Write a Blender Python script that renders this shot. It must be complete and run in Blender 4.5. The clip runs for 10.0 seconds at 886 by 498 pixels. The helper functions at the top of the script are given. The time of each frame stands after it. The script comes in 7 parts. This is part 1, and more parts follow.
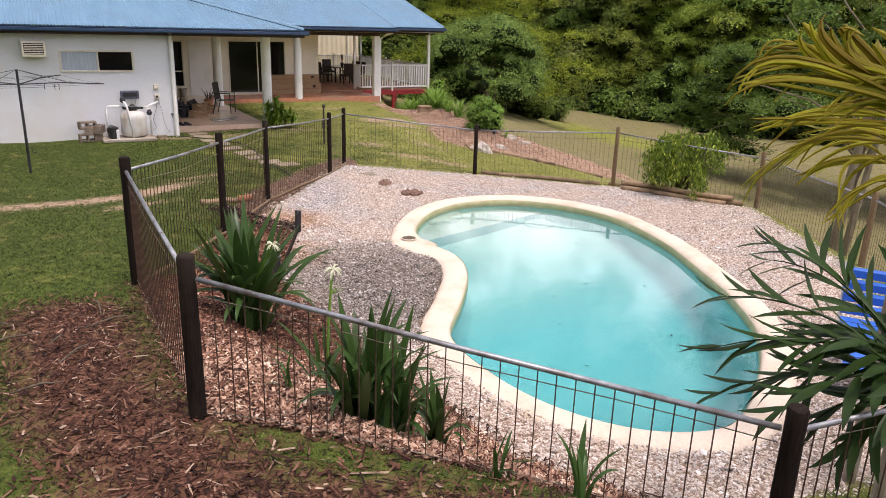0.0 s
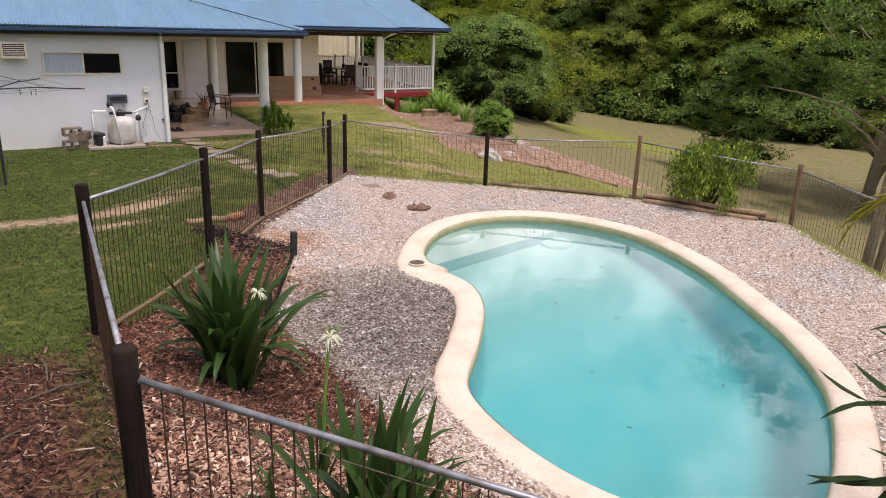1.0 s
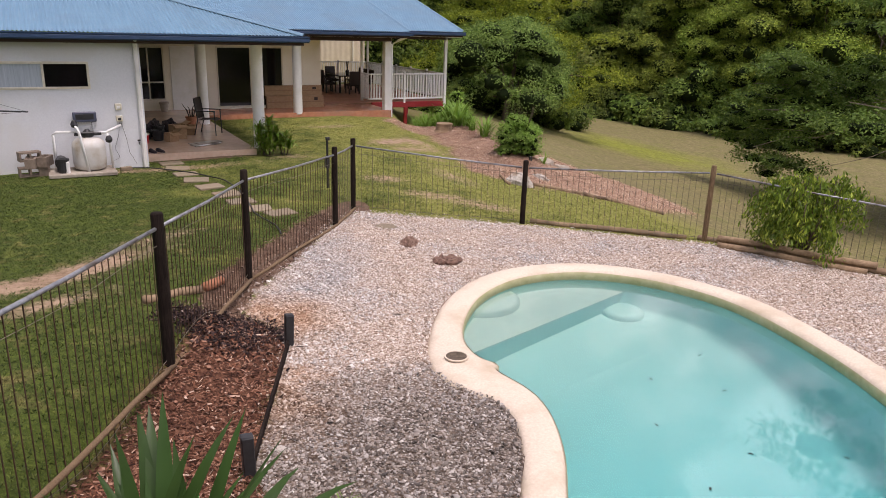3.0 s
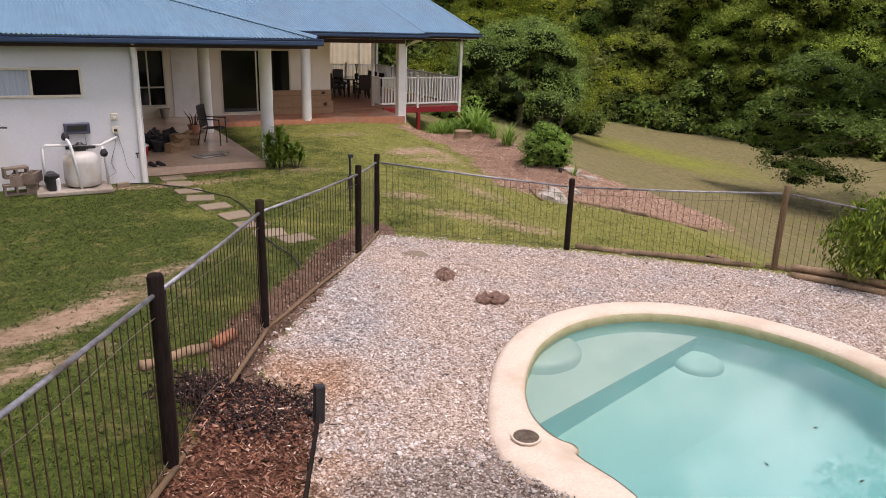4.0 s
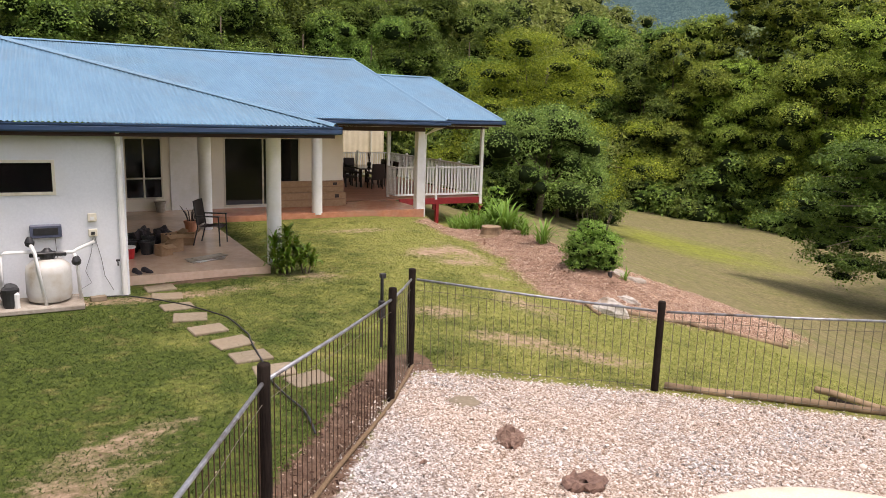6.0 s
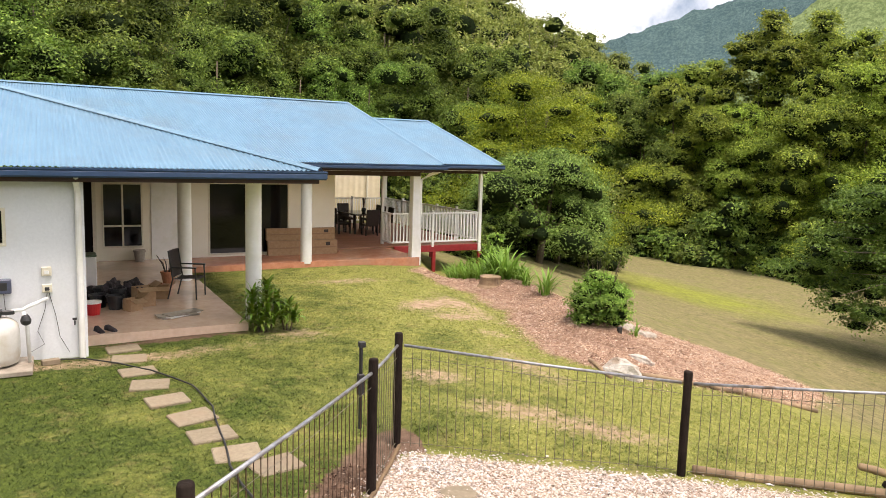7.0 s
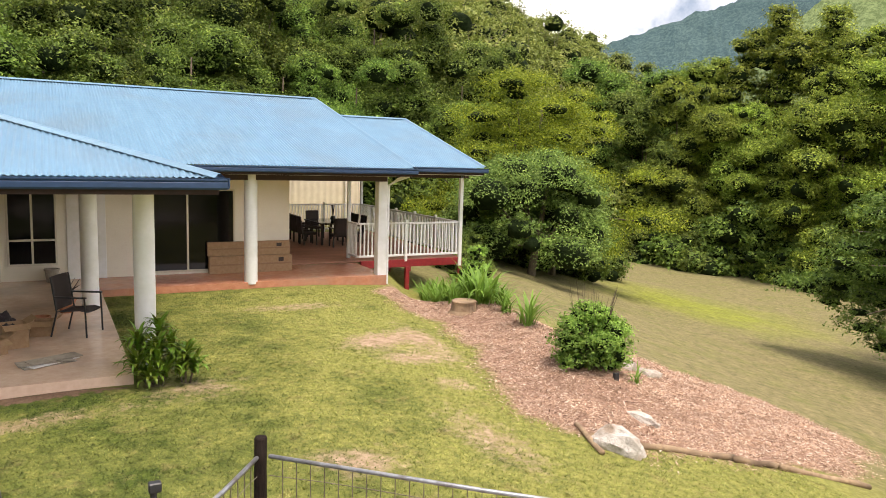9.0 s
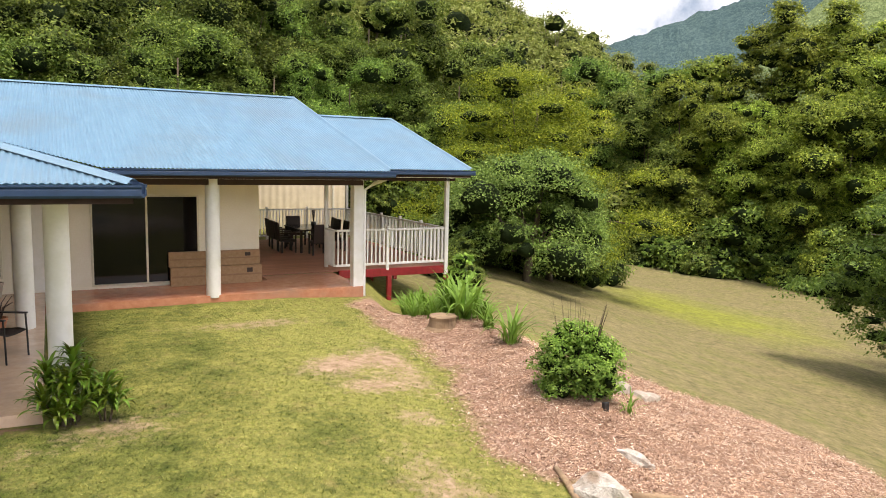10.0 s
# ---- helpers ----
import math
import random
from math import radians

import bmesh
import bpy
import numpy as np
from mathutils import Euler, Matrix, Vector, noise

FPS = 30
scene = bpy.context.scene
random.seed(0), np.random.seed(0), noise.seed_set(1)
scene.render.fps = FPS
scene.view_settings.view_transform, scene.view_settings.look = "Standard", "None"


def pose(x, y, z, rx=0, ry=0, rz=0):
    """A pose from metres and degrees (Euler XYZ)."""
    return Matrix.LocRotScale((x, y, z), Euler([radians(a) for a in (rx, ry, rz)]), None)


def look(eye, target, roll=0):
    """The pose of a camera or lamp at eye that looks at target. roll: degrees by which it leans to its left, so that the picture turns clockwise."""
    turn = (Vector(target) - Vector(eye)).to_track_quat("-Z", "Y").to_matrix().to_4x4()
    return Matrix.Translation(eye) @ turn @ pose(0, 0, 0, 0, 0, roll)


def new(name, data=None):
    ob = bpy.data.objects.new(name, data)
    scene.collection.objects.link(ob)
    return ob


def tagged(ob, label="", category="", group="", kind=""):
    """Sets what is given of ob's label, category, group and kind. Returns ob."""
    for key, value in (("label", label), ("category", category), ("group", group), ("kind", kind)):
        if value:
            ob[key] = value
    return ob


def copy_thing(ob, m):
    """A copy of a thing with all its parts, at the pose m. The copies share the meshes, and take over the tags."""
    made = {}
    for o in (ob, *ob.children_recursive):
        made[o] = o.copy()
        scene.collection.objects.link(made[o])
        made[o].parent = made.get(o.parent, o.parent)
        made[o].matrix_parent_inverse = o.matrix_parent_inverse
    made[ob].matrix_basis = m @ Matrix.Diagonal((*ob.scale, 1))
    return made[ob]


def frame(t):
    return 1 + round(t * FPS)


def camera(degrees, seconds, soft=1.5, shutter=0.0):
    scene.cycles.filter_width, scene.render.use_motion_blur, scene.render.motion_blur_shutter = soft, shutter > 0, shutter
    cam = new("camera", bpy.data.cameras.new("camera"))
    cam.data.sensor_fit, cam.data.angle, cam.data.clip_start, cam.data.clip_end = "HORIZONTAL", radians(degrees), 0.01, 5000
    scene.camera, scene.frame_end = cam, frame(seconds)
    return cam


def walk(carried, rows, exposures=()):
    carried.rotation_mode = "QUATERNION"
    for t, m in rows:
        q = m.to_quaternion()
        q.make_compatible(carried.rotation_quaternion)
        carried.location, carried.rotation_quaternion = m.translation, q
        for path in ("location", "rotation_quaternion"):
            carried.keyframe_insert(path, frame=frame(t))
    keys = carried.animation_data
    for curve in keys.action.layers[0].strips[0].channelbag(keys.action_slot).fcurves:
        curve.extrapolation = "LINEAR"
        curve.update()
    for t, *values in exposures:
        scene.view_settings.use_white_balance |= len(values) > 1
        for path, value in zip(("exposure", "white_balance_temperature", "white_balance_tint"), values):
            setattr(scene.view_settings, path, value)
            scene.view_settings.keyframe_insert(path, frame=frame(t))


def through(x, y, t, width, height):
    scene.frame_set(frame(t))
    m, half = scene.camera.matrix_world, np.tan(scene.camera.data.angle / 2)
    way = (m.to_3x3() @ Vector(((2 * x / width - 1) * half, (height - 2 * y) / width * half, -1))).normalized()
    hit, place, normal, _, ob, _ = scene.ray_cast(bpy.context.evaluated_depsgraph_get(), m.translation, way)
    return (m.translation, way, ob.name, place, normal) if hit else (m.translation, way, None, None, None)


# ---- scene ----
cam = camera(62.5, 10.0, soft=0.9)
PATH = [
    (0, (-6.077, -15.886, 3.259), (-5.153, -14.216, 2.66), 1.8),
    (0.5, (-5.895, -15.391, 3.254), (-4.972, -13.721, 2.655), 1.9),
    (1, (-5.644, -14.774, 3.264), (-4.723, -13.103, 2.664), 1.9),
    (1.5, (-5.389, -14.099, 3.257), (-4.47, -12.427, 2.657), 1.9),
    (2, (-5.103, -13.44, 3.273), (-4.183, -11.767, 2.677), 1.9),
    (2.5, (-4.892, -12.802, 3.29), (-3.972, -11.129, 2.694), 1.9),
    (4, (-4.513, -10.495, 3.278), (-3.595, -8.82, 2.684), 1.8),
    (4.5, (-4.4, -9.818, 3.247), (-3.482, -8.142, 2.657), 1.8),
    (5, (-4.271, -9.149, 3.251), (-3.346, -7.456, 2.723), 1.8),
    (5.5, (-4.103, -8.522, 3.242), (-3.174, -6.811, 2.785), 1.8),
    (7, (-3.253, -6.995, 3.185), (-2.313, -5.248, 2.93), 1.7),
    (7.5, (-2.781, -6.423, 3.201), (-1.842, -4.676, 2.949), 1.6),
    (8, (-2.203, -5.831, 3.226), (-1.265, -4.083, 2.975), 1.6),
    (8.5, (-1.707, -5.326, 3.225), (-0.77, -3.577, 2.975), 1.6),
    (9, (-1.191, -4.801, 3.206), (-0.256, -3.051, 2.956), 1.7),
    (9.5, (-0.703, -4.339, 3.198), (0.231, -2.589, 2.95), 1.6),
    (10, (-0.077, -3.848, 3.206), (0.848, -2.092, 2.961), 1.3),
]
EXPOSURES = [(0, -0.42, 6500, 24), (1.0, -0.58, 6500, 25), (2.5, -0.66, 6500, 26), (4.5, -0.71, 6550, 28), (5.5, -0.54, 6550, 25), (7.0, 0.07, 6900, 18), (9.0, 0.09, 6900, 18), (10.0, 0.05, 6900, 18)]
walk(cam, [(t, look(eye, target, roll)) for t, eye, target, roll in PATH], EXPOSURES)

# ---- light ----
SUN_ELEVATION, SUN_AZIMUTH = 72.0, 158.0     # degrees; azimuth clockwise from +y
world = bpy.data.worlds.new("sky")
scene.world = world
world.use_nodes = True
wn, wl = world.node_tree.nodes, world.node_tree.links
sky = wn.new("ShaderNodeTexSky")
sky.sky_type, sky.sun_disc = "NISHITA", False
sky.sun_elevation, sky.sun_rotation = radians(SUN_ELEVATION), radians(SUN_AZIMUTH)
sky.air_density, sky.dust_density = 1.0, 1.5
# bright broken cloud over the blue
place = wn.new("ShaderNodeTexCoord")
cloud = wn.new("ShaderNodeTexNoise")
cloud.inputs["Scale"].default_value, cloud.inputs["Detail"].default_value, cloud.inputs["Roughness"].default_value = 1.0, 7.0, 0.52
drift = wn.new("ShaderNodeVectorMath")
drift.operation = "MULTIPLY_ADD"
drift.inputs[1].default_value, drift.inputs[2].default_value = (3.5, 3.5, 3.5), (-11.7, 8.6, 1.7)
wl.new(place.outputs["Generated"], drift.inputs[0])
wl.new(drift.outputs[0], cloud.inputs["Vector"])
cover = wn.new("ShaderNodeValToRGB")
cover.color_ramp.elements[0].position, cover.color_ramp.elements[1].position = 0.46, 0.55
wl.new(cloud.outputs["Fac"], cover.inputs["Fac"])
blend = wn.new("ShaderNodeMix")
blend.data_type = "RGBA"
wl.new(cover.outputs["Color"], blend.inputs[0])
wl.new(sky.outputs["Color"], blend.inputs[6])
thick = wn.new("ShaderNodeValToRGB")
thick.color_ramp.elements[0].position, thick.color_ramp.elements[0].color = 0.50, (0.40, 0.41, 0.42, 1)
thick.color_ramp.elements[1].position, thick.color_ramp.elements[1].color = 0.64, (1, 1, 1, 1)
wl.new(cloud.outputs["Fac"], thick.inputs["Fac"])
bright = wn.new("ShaderNodeVectorMath")
bright.operation = "SCALE"
bright.inputs["Scale"].default_value = 31.0
wl.new(thick.outputs["Color"], bright.inputs[0])
wl.new(bright.outputs[0], blend.inputs[7])
wl.new(blend.outputs[2], wn["Background"].inputs["Color"])
wn["Background"].inputs["Strength"].default_value = 0.13
sun = new("sun", bpy.data.lights.new("sun", "SUN"))
sun.data.energy, sun.data.angle, sun.data.color = 4.3, radians(15), (1.0, 0.94, 0.84)
se, sa = radians(SUN_ELEVATION), radians(SUN_AZIMUTH)
SUN_WAY = Vector((math.sin(sa) * math.cos(se), math.cos(sa) * math.cos(se), math.sin(se)))
sun.matrix_world = Matrix.Translation((0, 0, 30)) @ (-SUN_WAY).to_track_quat("-Z", "Y").to_matrix().to_4x4()

# ---- tools ----
def part(name, bm, material, parent=None, label="", smooth=False):
    """Links a bmesh as one mesh object, under a thing or a part."""
    me = bpy.data.meshes.new(name)
    bmesh.ops.recalc_face_normals(bm, faces=bm.faces[:])
    bm.to_mesh(me)
    bm.free()
    if smooth:
        me.shade_smooth()
    me.materials.append(material)
    ob = new(name, me)
    if parent:
        ob.parent = parent
    if label:
        ob["label"] = label
    return ob


def thing(name, m, label, category, group="", kind=""):
    ob = new(name)
    ob.matrix_basis = m
    return tagged(ob, label, category, group, kind)


def box(bm, x0, y0, z0, x1, y1, z1, bevel=0.0, turn=None):
    """A bevelled box from corner to corner, added to bm."""
    m = Matrix.Translation(((x0 + x1) / 2, (y0 + y1) / 2, (z0 + z1) / 2)) @ Matrix.Diagonal((abs(x1 - x0), abs(y1 - y0), abs(z1 - z0), 1))
    made = bmesh.ops.create_cube(bm, size=1, matrix=(turn @ m if turn else m))["verts"]
    if bevel:
        edges = list({e for v in made for e in v.link_edges})
        bmesh.ops.bevel(bm, geom=edges, offset=bevel, segments=1, affect="EDGES")
    return bm


def tube(bm, points, radii, sides=8, cap=True):
    """A tapering tube along points."""
    pts = [Vector(p) for p in points]
    rings = []
    for i, p in enumerate(pts):
        d = (pts[min(i + 1, len(pts) - 1)] - pts[max(i - 1, 0)]).normalized()
        side = d.cross(Vector((0.31, 0.17, 0.93) if abs(d.z) < 0.9 else (1, 0.2, 0))).normalized()
        up = d.cross(side)
        r = float(radii[i] if hasattr(radii, "__len__") else radii)
        rings.append([bm.verts.new(p + r * (math.cos(a) * side + math.sin(a) * up)) for a in (2 * math.pi * k / sides for k in range(sides))])
    for a, b in zip(rings, rings[1:]):
        for k in range(sides):
            bm.faces.new((a[k], a[(k + 1) % sides], b[(k + 1) % sides], b[k]))
    if cap:
        bm.faces.new(rings[0][::-1])
        bm.faces.new(rings[-1])
    return bm


def lathe(bm, profile, sides=24, centre=(0, 0, 0)):
    """A turned shape: profile of (radius, z)."""
    rings = [[bm.verts.new((centre[0] + r * math.cos(a), centre[1] + r * math.sin(a), centre[2] + z)) for a in (2 * math.pi * k / sides for k in range(sides))] for r, z in profile]
    for a, b in zip(rings, rings[1:]):
        for k in range(sides):
            bm.faces.new((a[k], a[(k + 1) % sides], b[(k + 1) % sides], b[k]))
    bm.faces.new(rings[0][::-1])
    bm.faces.new(rings[-1])
    return bm


def prism(bm, outline, z0, z1):
    """A flat outline of (x, y) made solid from z0 to z1."""
    low = [bm.verts.new((x, y, z0)) for x, y in outline]
    high = [bm.verts.new((x, y, z1)) for x, y in outline]
    n = len(outline)
    bm.faces.new(low[::-1])
    bm.faces.new(high)
    for k in range(n):
        bm.faces.new((low[k], low[(k + 1) % n], high[(k + 1) % n], high[k]))
    return bm


def mesh_from(name, verts, faces, material, parent=None, smooth=False):
    """A mesh object from numpy arrays; all faces have the same number of corners."""
    verts, faces = np.asarray(verts, np.float32), np.asarray(faces, np.int32)
    me = bpy.data.meshes.new(name)
    me.vertices.add(len(verts))
    me.vertices.foreach_set("co", verts.ravel())
    n = faces.shape[1]
    me.loops.add(faces.size)
    me.loops.foreach_set("vertex_index", faces.ravel())
    me.polygons.add(len(faces))
    me.polygons.foreach_set("loop_start", np.arange(len(faces), dtype=np.int32) * n)
    me.update(calc_edges=True)
    if smooth:
        me.shade_smooth()
    me.materials.append(material)
    ob = new(name, me)
    if parent:
        ob.parent = parent
    return ob


rng = np.random.default_rng(7)


def turns(n, tilt=1.0):
    """n random turns as 3 x 3 matrices; tilt below 1 keeps them near level."""
    yaw = rng.uniform(0, 2 * np.pi, n)
    a, b = rng.normal(0, tilt, n), rng.normal(0, tilt, n)
    cy, sy, ca, sa_, cb, sb = np.cos(yaw), np.sin(yaw), np.cos(a), np.sin(a), np.cos(b), np.sin(b)
    z, o = np.zeros(n), np.ones(n)
    rz = np.stack([cy, -sy, z, sy, cy, z, z, z, o], -1).reshape(n, 3, 3)
    rx = np.stack([o, z, z, z, ca, -sa_, z, sa_, ca], -1).reshape(n, 3, 3)
    ry = np.stack([cb, z, sb, z, o, z, -sb, z, cb], -1).reshape(n, 3, 3)
    return rx @ ry @ rz


def facing(normals, loose):
    """Turns whose z axis points roughly along each normal."""
    n = len(normals)
    z = normals / (np.linalg.norm(normals, axis=1)[:, None] + 1e-9) + rng.normal(0, loose, (n, 3))
    z /= np.linalg.norm(z, axis=1)[:, None]
    x = np.cross(z, rng.normal(size=(n, 3)))
    x /= np.linalg.norm(x, axis=1)[:, None]
    return np.stack([x, np.cross(z, x), z], -1)


def strewn(name, places, sizes, shape, faces, material, tilt, parent=None, normals=None):
    """Many small copies of one shape at places, joined in one mesh. sizes: n x 3."""
    n, k = len(places), len(shape)
    v = np.einsum("nij,nkj->nki", turns(n, tilt) if normals is None else facing(normals, tilt), shape[None] * sizes[:, None, :]) + places[:, None, :]
    f = (faces[None] + (np.arange(n) * k)[:, None, None]).reshape(-1, faces.shape[1])
    return mesh_from(name, v.reshape(-1, 3), f, material, parent)


def smooth_loop(points, steps=8):
    """A closed smooth curve through points (x, y)."""
    p = np.array(points, float)
    out = []
    for i in range(len(p)):
        a, b, c, d = p[i - 1], p[i], p[(i + 1) % len(p)], p[(i + 2) % len(p)]
        for s in np.arange(steps) / steps:
            out.append(0.5 * (2 * b + (c - a) * s + (2 * a - 5 * b + 4 * c - d) * s**2 + (3 * b - a - 3 * c + d) * s**3))
    return np.array(out)


def inside(x, y, poly):
    """Whether places lie inside a closed outline (numpy)."""
    x, y = np.asarray(x, float), np.asarray(y, float)
    hit = np.zeros(np.broadcast(x, y).shape, bool)
    px_, py_ = poly[:, 0], poly[:, 1]
    for i in range(len(poly)):
        x0, y0, x1, y1 = px_[i - 1], py_[i - 1], px_[i], py_[i]
        if y0 == y1:
            continue
        hit ^= ((y0 > y) != (y1 > y)) & (x < (x1 - x0) * (y - y0) / (y1 - y0) + x0)
    return hit


def away(x, y, poly, closed=True):
    """Distance from places to an outline (numpy)."""
    x, y = np.asarray(x, float), np.asarray(y, float)
    best = np.full(np.broadcast(x, y).shape, 1e9)
    for i in range(0 if closed else 1, len(poly)):
        (x0, y0), (x1, y1) = poly[i - 1], poly[i]
        dx, dy = x1 - x0, y1 - y0
        s = np.clip(((x - x0) * dx + (y - y0) * dy) / max(dx * dx + dy * dy, 1e-9), 0, 1)
        best = np.minimum(best, np.hypot(x - x0 - s * dx, y - y0 - s * dy))
    return best

# ---- materials ----
def material(name, rough=0.6, metal=0.0, spec=0.5):
    m = bpy.data.materials.new(name)
    m.use_nodes = True
    b = m.node_tree.nodes["Principled BSDF"]
    b.inputs["Roughness"].default_value, b.inputs["Metallic"].default_value = rough, metal
    b.inputs["Specular IOR Level"].default_value = spec
    return m, m.node_tree.nodes, m.node_tree.links, b


def where(n):
    return n.new("ShaderNodeNewGeometry").outputs["Position"]


def noise_of(n, l, scale, detail=4.0, rough=0.6, stretch=None, source=None):
    t = n.new("ShaderNodeTexNoise")
    t.inputs["Scale"].default_value, t.inputs["Detail"].default_value, t.inputs["Roughness"].default_value = scale, detail, rough
    src = source or where(n)
    if stretch:
        mp = n.new("ShaderNodeMapping")
        mp.inputs["Scale"].default_value = stretch
        l.new(src, mp.inputs["Vector"])
        src = mp.outputs["Vector"]
    l.new(src, t.inputs["Vector"])
    return t.outputs["Fac"]


def ramp(n, l, fac, stops):
    r = n.new("ShaderNodeValToRGB")
    e = r.color_ramp.elements
    while len(e) < len(stops):
        e.new(0.5)
    for k, (p, c) in enumerate(stops):
        e[k].position, e[k].color = p, (*c, 1) if len(c) == 3 else c
    l.new(fac, r.inputs["Fac"])
    return r.outputs["Color"]


def mix(n, l, fac, a, b, blend="MIX"):
    x = n.new("ShaderNodeMix")
    x.data_type, x.blend_type = "RGBA", blend
    for v, i in ((fac, 0), (a, 6), (b, 7)):
        if hasattr(v, "links"):
            l.new(v, x.inputs[i])
        else:
            x.inputs[i].default_value = v if i == 0 else (*v, 1)
    return x.outputs[2]


def sums(n, l, op, a, b=0.0, c=0.0):
    x = n.new("ShaderNodeMath")
    x.operation = op
    for v, i in ((a, 0), (b, 1), (c, 2)):
        if hasattr(v, "links"):
            l.new(v, x.inputs[i])
        else:
            x.inputs[i].default_value = v
    return x.outputs[0]


def bump(n, l, b, height, strength=0.4, distance=0.01):
    x = n.new("ShaderNodeBump")
    x.inputs["Strength"].default_value, x.inputs["Distance"].default_value = strength, distance
    l.new(height, x.inputs["Height"])
    l.new(x.outputs["Normal"], b.inputs["Normal"])


def surface(name, low, high, scale=6.0, rough=0.6, metal=0.0, relief=0.3, depth=0.005, stain=None, stain_scale=1.2, stretch=None, spec=0.5, jitter=0.0):
    """Grain between two colours, with broad stains, fine relief and some change from piece to piece."""
    m, n, l, b = material(name, rough, metal, spec)
    g = noise_of(n, l, scale, 6, 0.65, stretch)
    col = ramp(n, l, g, [(0.3, low), (0.7, high)])
    if stain:
        f = ramp(n, l, noise_of(n, l, stain_scale, 4, 0.6), [(0.48, (0, 0, 0)), (0.72, (1, 1, 1))])
        col = mix(n, l, f, col, stain)
    if jitter:
        r = n.new("ShaderNodeObjectInfo").outputs["Random"]
        h = n.new("ShaderNodeHueSaturation")
        l.new(sums(n, l, "MULTIPLY_ADD", r, 2 * jitter, 1 - jitter), h.inputs["Value"])
        l.new(col, h.inputs["Color"])
        col = h.outputs["Color"]
    l.new(col, b.inputs["Base Color"])
    bump(n, l, b, noise_of(n, l, scale * 2.5, 5, 0.7, stretch), relief, depth)
    return m


def leaves(name, dark, light, tip=None, rough=0.5, through=0.35, vary=1.0):
    """Leaves: each island its own green, some light passing through."""
    m, n, l, b = material(name, rough, 0, 0.25)
    r = n.new("ShaderNodeNewGeometry").outputs["Random Per Island"]
    stops = [(0.0, dark), (0.75, light)] + ([(1.0, tip)] if tip else [])
    col = ramp(n, l, r, stops)
    broad = noise_of(n, l, 0.9, 4, 0.65)
    h = n.new("ShaderNodeHueSaturation")
    o = n.new("ShaderNodeObjectInfo").outputs["Random"]
    l.new(sums(n, l, "MULTIPLY", sums(n, l, "MULTIPLY_ADD", broad, 1.9, 0.1), sums(n, l, "MULTIPLY_ADD", o, 0.8 * vary, 1 - 0.4 * vary)), h.inputs["Value"])
    l.new(col, h.inputs["Color"])
    l.new(sums(n, l, "MULTIPLY_ADD", o, 0.05 * vary, 0.495 - 0.03 * vary), h.inputs["Hue"])
    l.new(h.outputs["Color"], b.inputs["Base Color"])
    t = n.new("ShaderNodeBsdfTranslucent")
    l.new(h.outputs["Color"], t.inputs["Color"])
    s = n.new("ShaderNodeMixShader")
    s.inputs["Fac"].default_value = through
    l.new(b.outputs[0], s.inputs[1])
    l.new(t.outputs[0], s.inputs[2])
    l.new(s.outputs[0], n["Material Output"].inputs["Surface"])
    return m


WHITE_WALL = surface("white_render", (0.66, 0.68, 0.70), (0.73, 0.75, 0.77), 30, 0.7, relief=0.15, depth=0.003, stain=(0.66, 0.655, 0.63), stain_scale=0.7)
CREAM_WALL = surface("cream_render", (0.79, 0.735, 0.615), (0.85, 0.805, 0.69), 30, 0.7, relief=0.15, depth=0.003, stain=(0.74, 0.68, 0.55), stain_scale=0.7)
WHITE_PAINT = surface("white_paint", (0.79, 0.785, 0.76), (0.85, 0.845, 0.82), 12, 0.45, relief=0.12, depth=0.002, stain=(0.70, 0.70, 0.62), stain_scale=1.4)
CREAM_PAINT = surface("cream_paint", (0.62, 0.57, 0.44), (0.74, 0.70, 0.58), 12, 0.5, relief=0.1, depth=0.002)
ROOF = surface("blue_steel_roof", (0.112, 0.228, 0.332), (0.142, 0.275, 0.386), 3, 0.42, relief=0.05, depth=0.002, stain=(0.13, 0.22, 0.29), stain_scale=0.5, stretch=(1, 0.25, 1))
GUTTER = surface("dark_blue_gutter", (0.014, 0.040, 0.095), (0.024, 0.060, 0.135), 8, 0.4, relief=0.05, depth=0.001)
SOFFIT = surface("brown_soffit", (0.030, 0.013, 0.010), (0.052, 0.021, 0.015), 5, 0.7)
CEILING = surface("pale_ceiling_board", (0.72, 0.67, 0.56), (0.80, 0.75, 0.64), 4, 0.7)
TERRACOTTA = surface("terracotta_floor", (0.48, 0.19, 0.105), (0.62, 0.29, 0.18), 6, 0.24, relief=0.1, depth=0.002, stain=(0.42, 0.24, 0.17), stain_scale=0.9)
PINK_FLOOR = surface("worn_pink_concrete", (0.66, 0.46, 0.33), (0.78, 0.59, 0.45), 7, 0.16, relief=0.06, depth=0.002, stain=(0.48, 0.38, 0.30), stain_scale=0.8)
CONCRETE = surface("concrete", (0.30, 0.26, 0.21), (0.45, 0.40, 0.33), 14, 0.85, relief=0.4, depth=0.006, stain=(0.20, 0.16, 0.12), stain_scale=1.5)
PAVER = surface("sandy_paver", (0.185, 0.150, 0.098), (0.27, 0.22, 0.15), 18, 0.85, relief=0.4, depth=0.005, stain=(0.24, 0.18, 0.12), stain_scale=2.0, jitter=0.12)
COPING = surface("sandstone_coping", (0.60, 0.50, 0.385), (0.74, 0.64, 0.52), 40, 0.75, relief=0.5, depth=0.006, stain=(0.52, 0.42, 0.30), stain_scale=1.6)
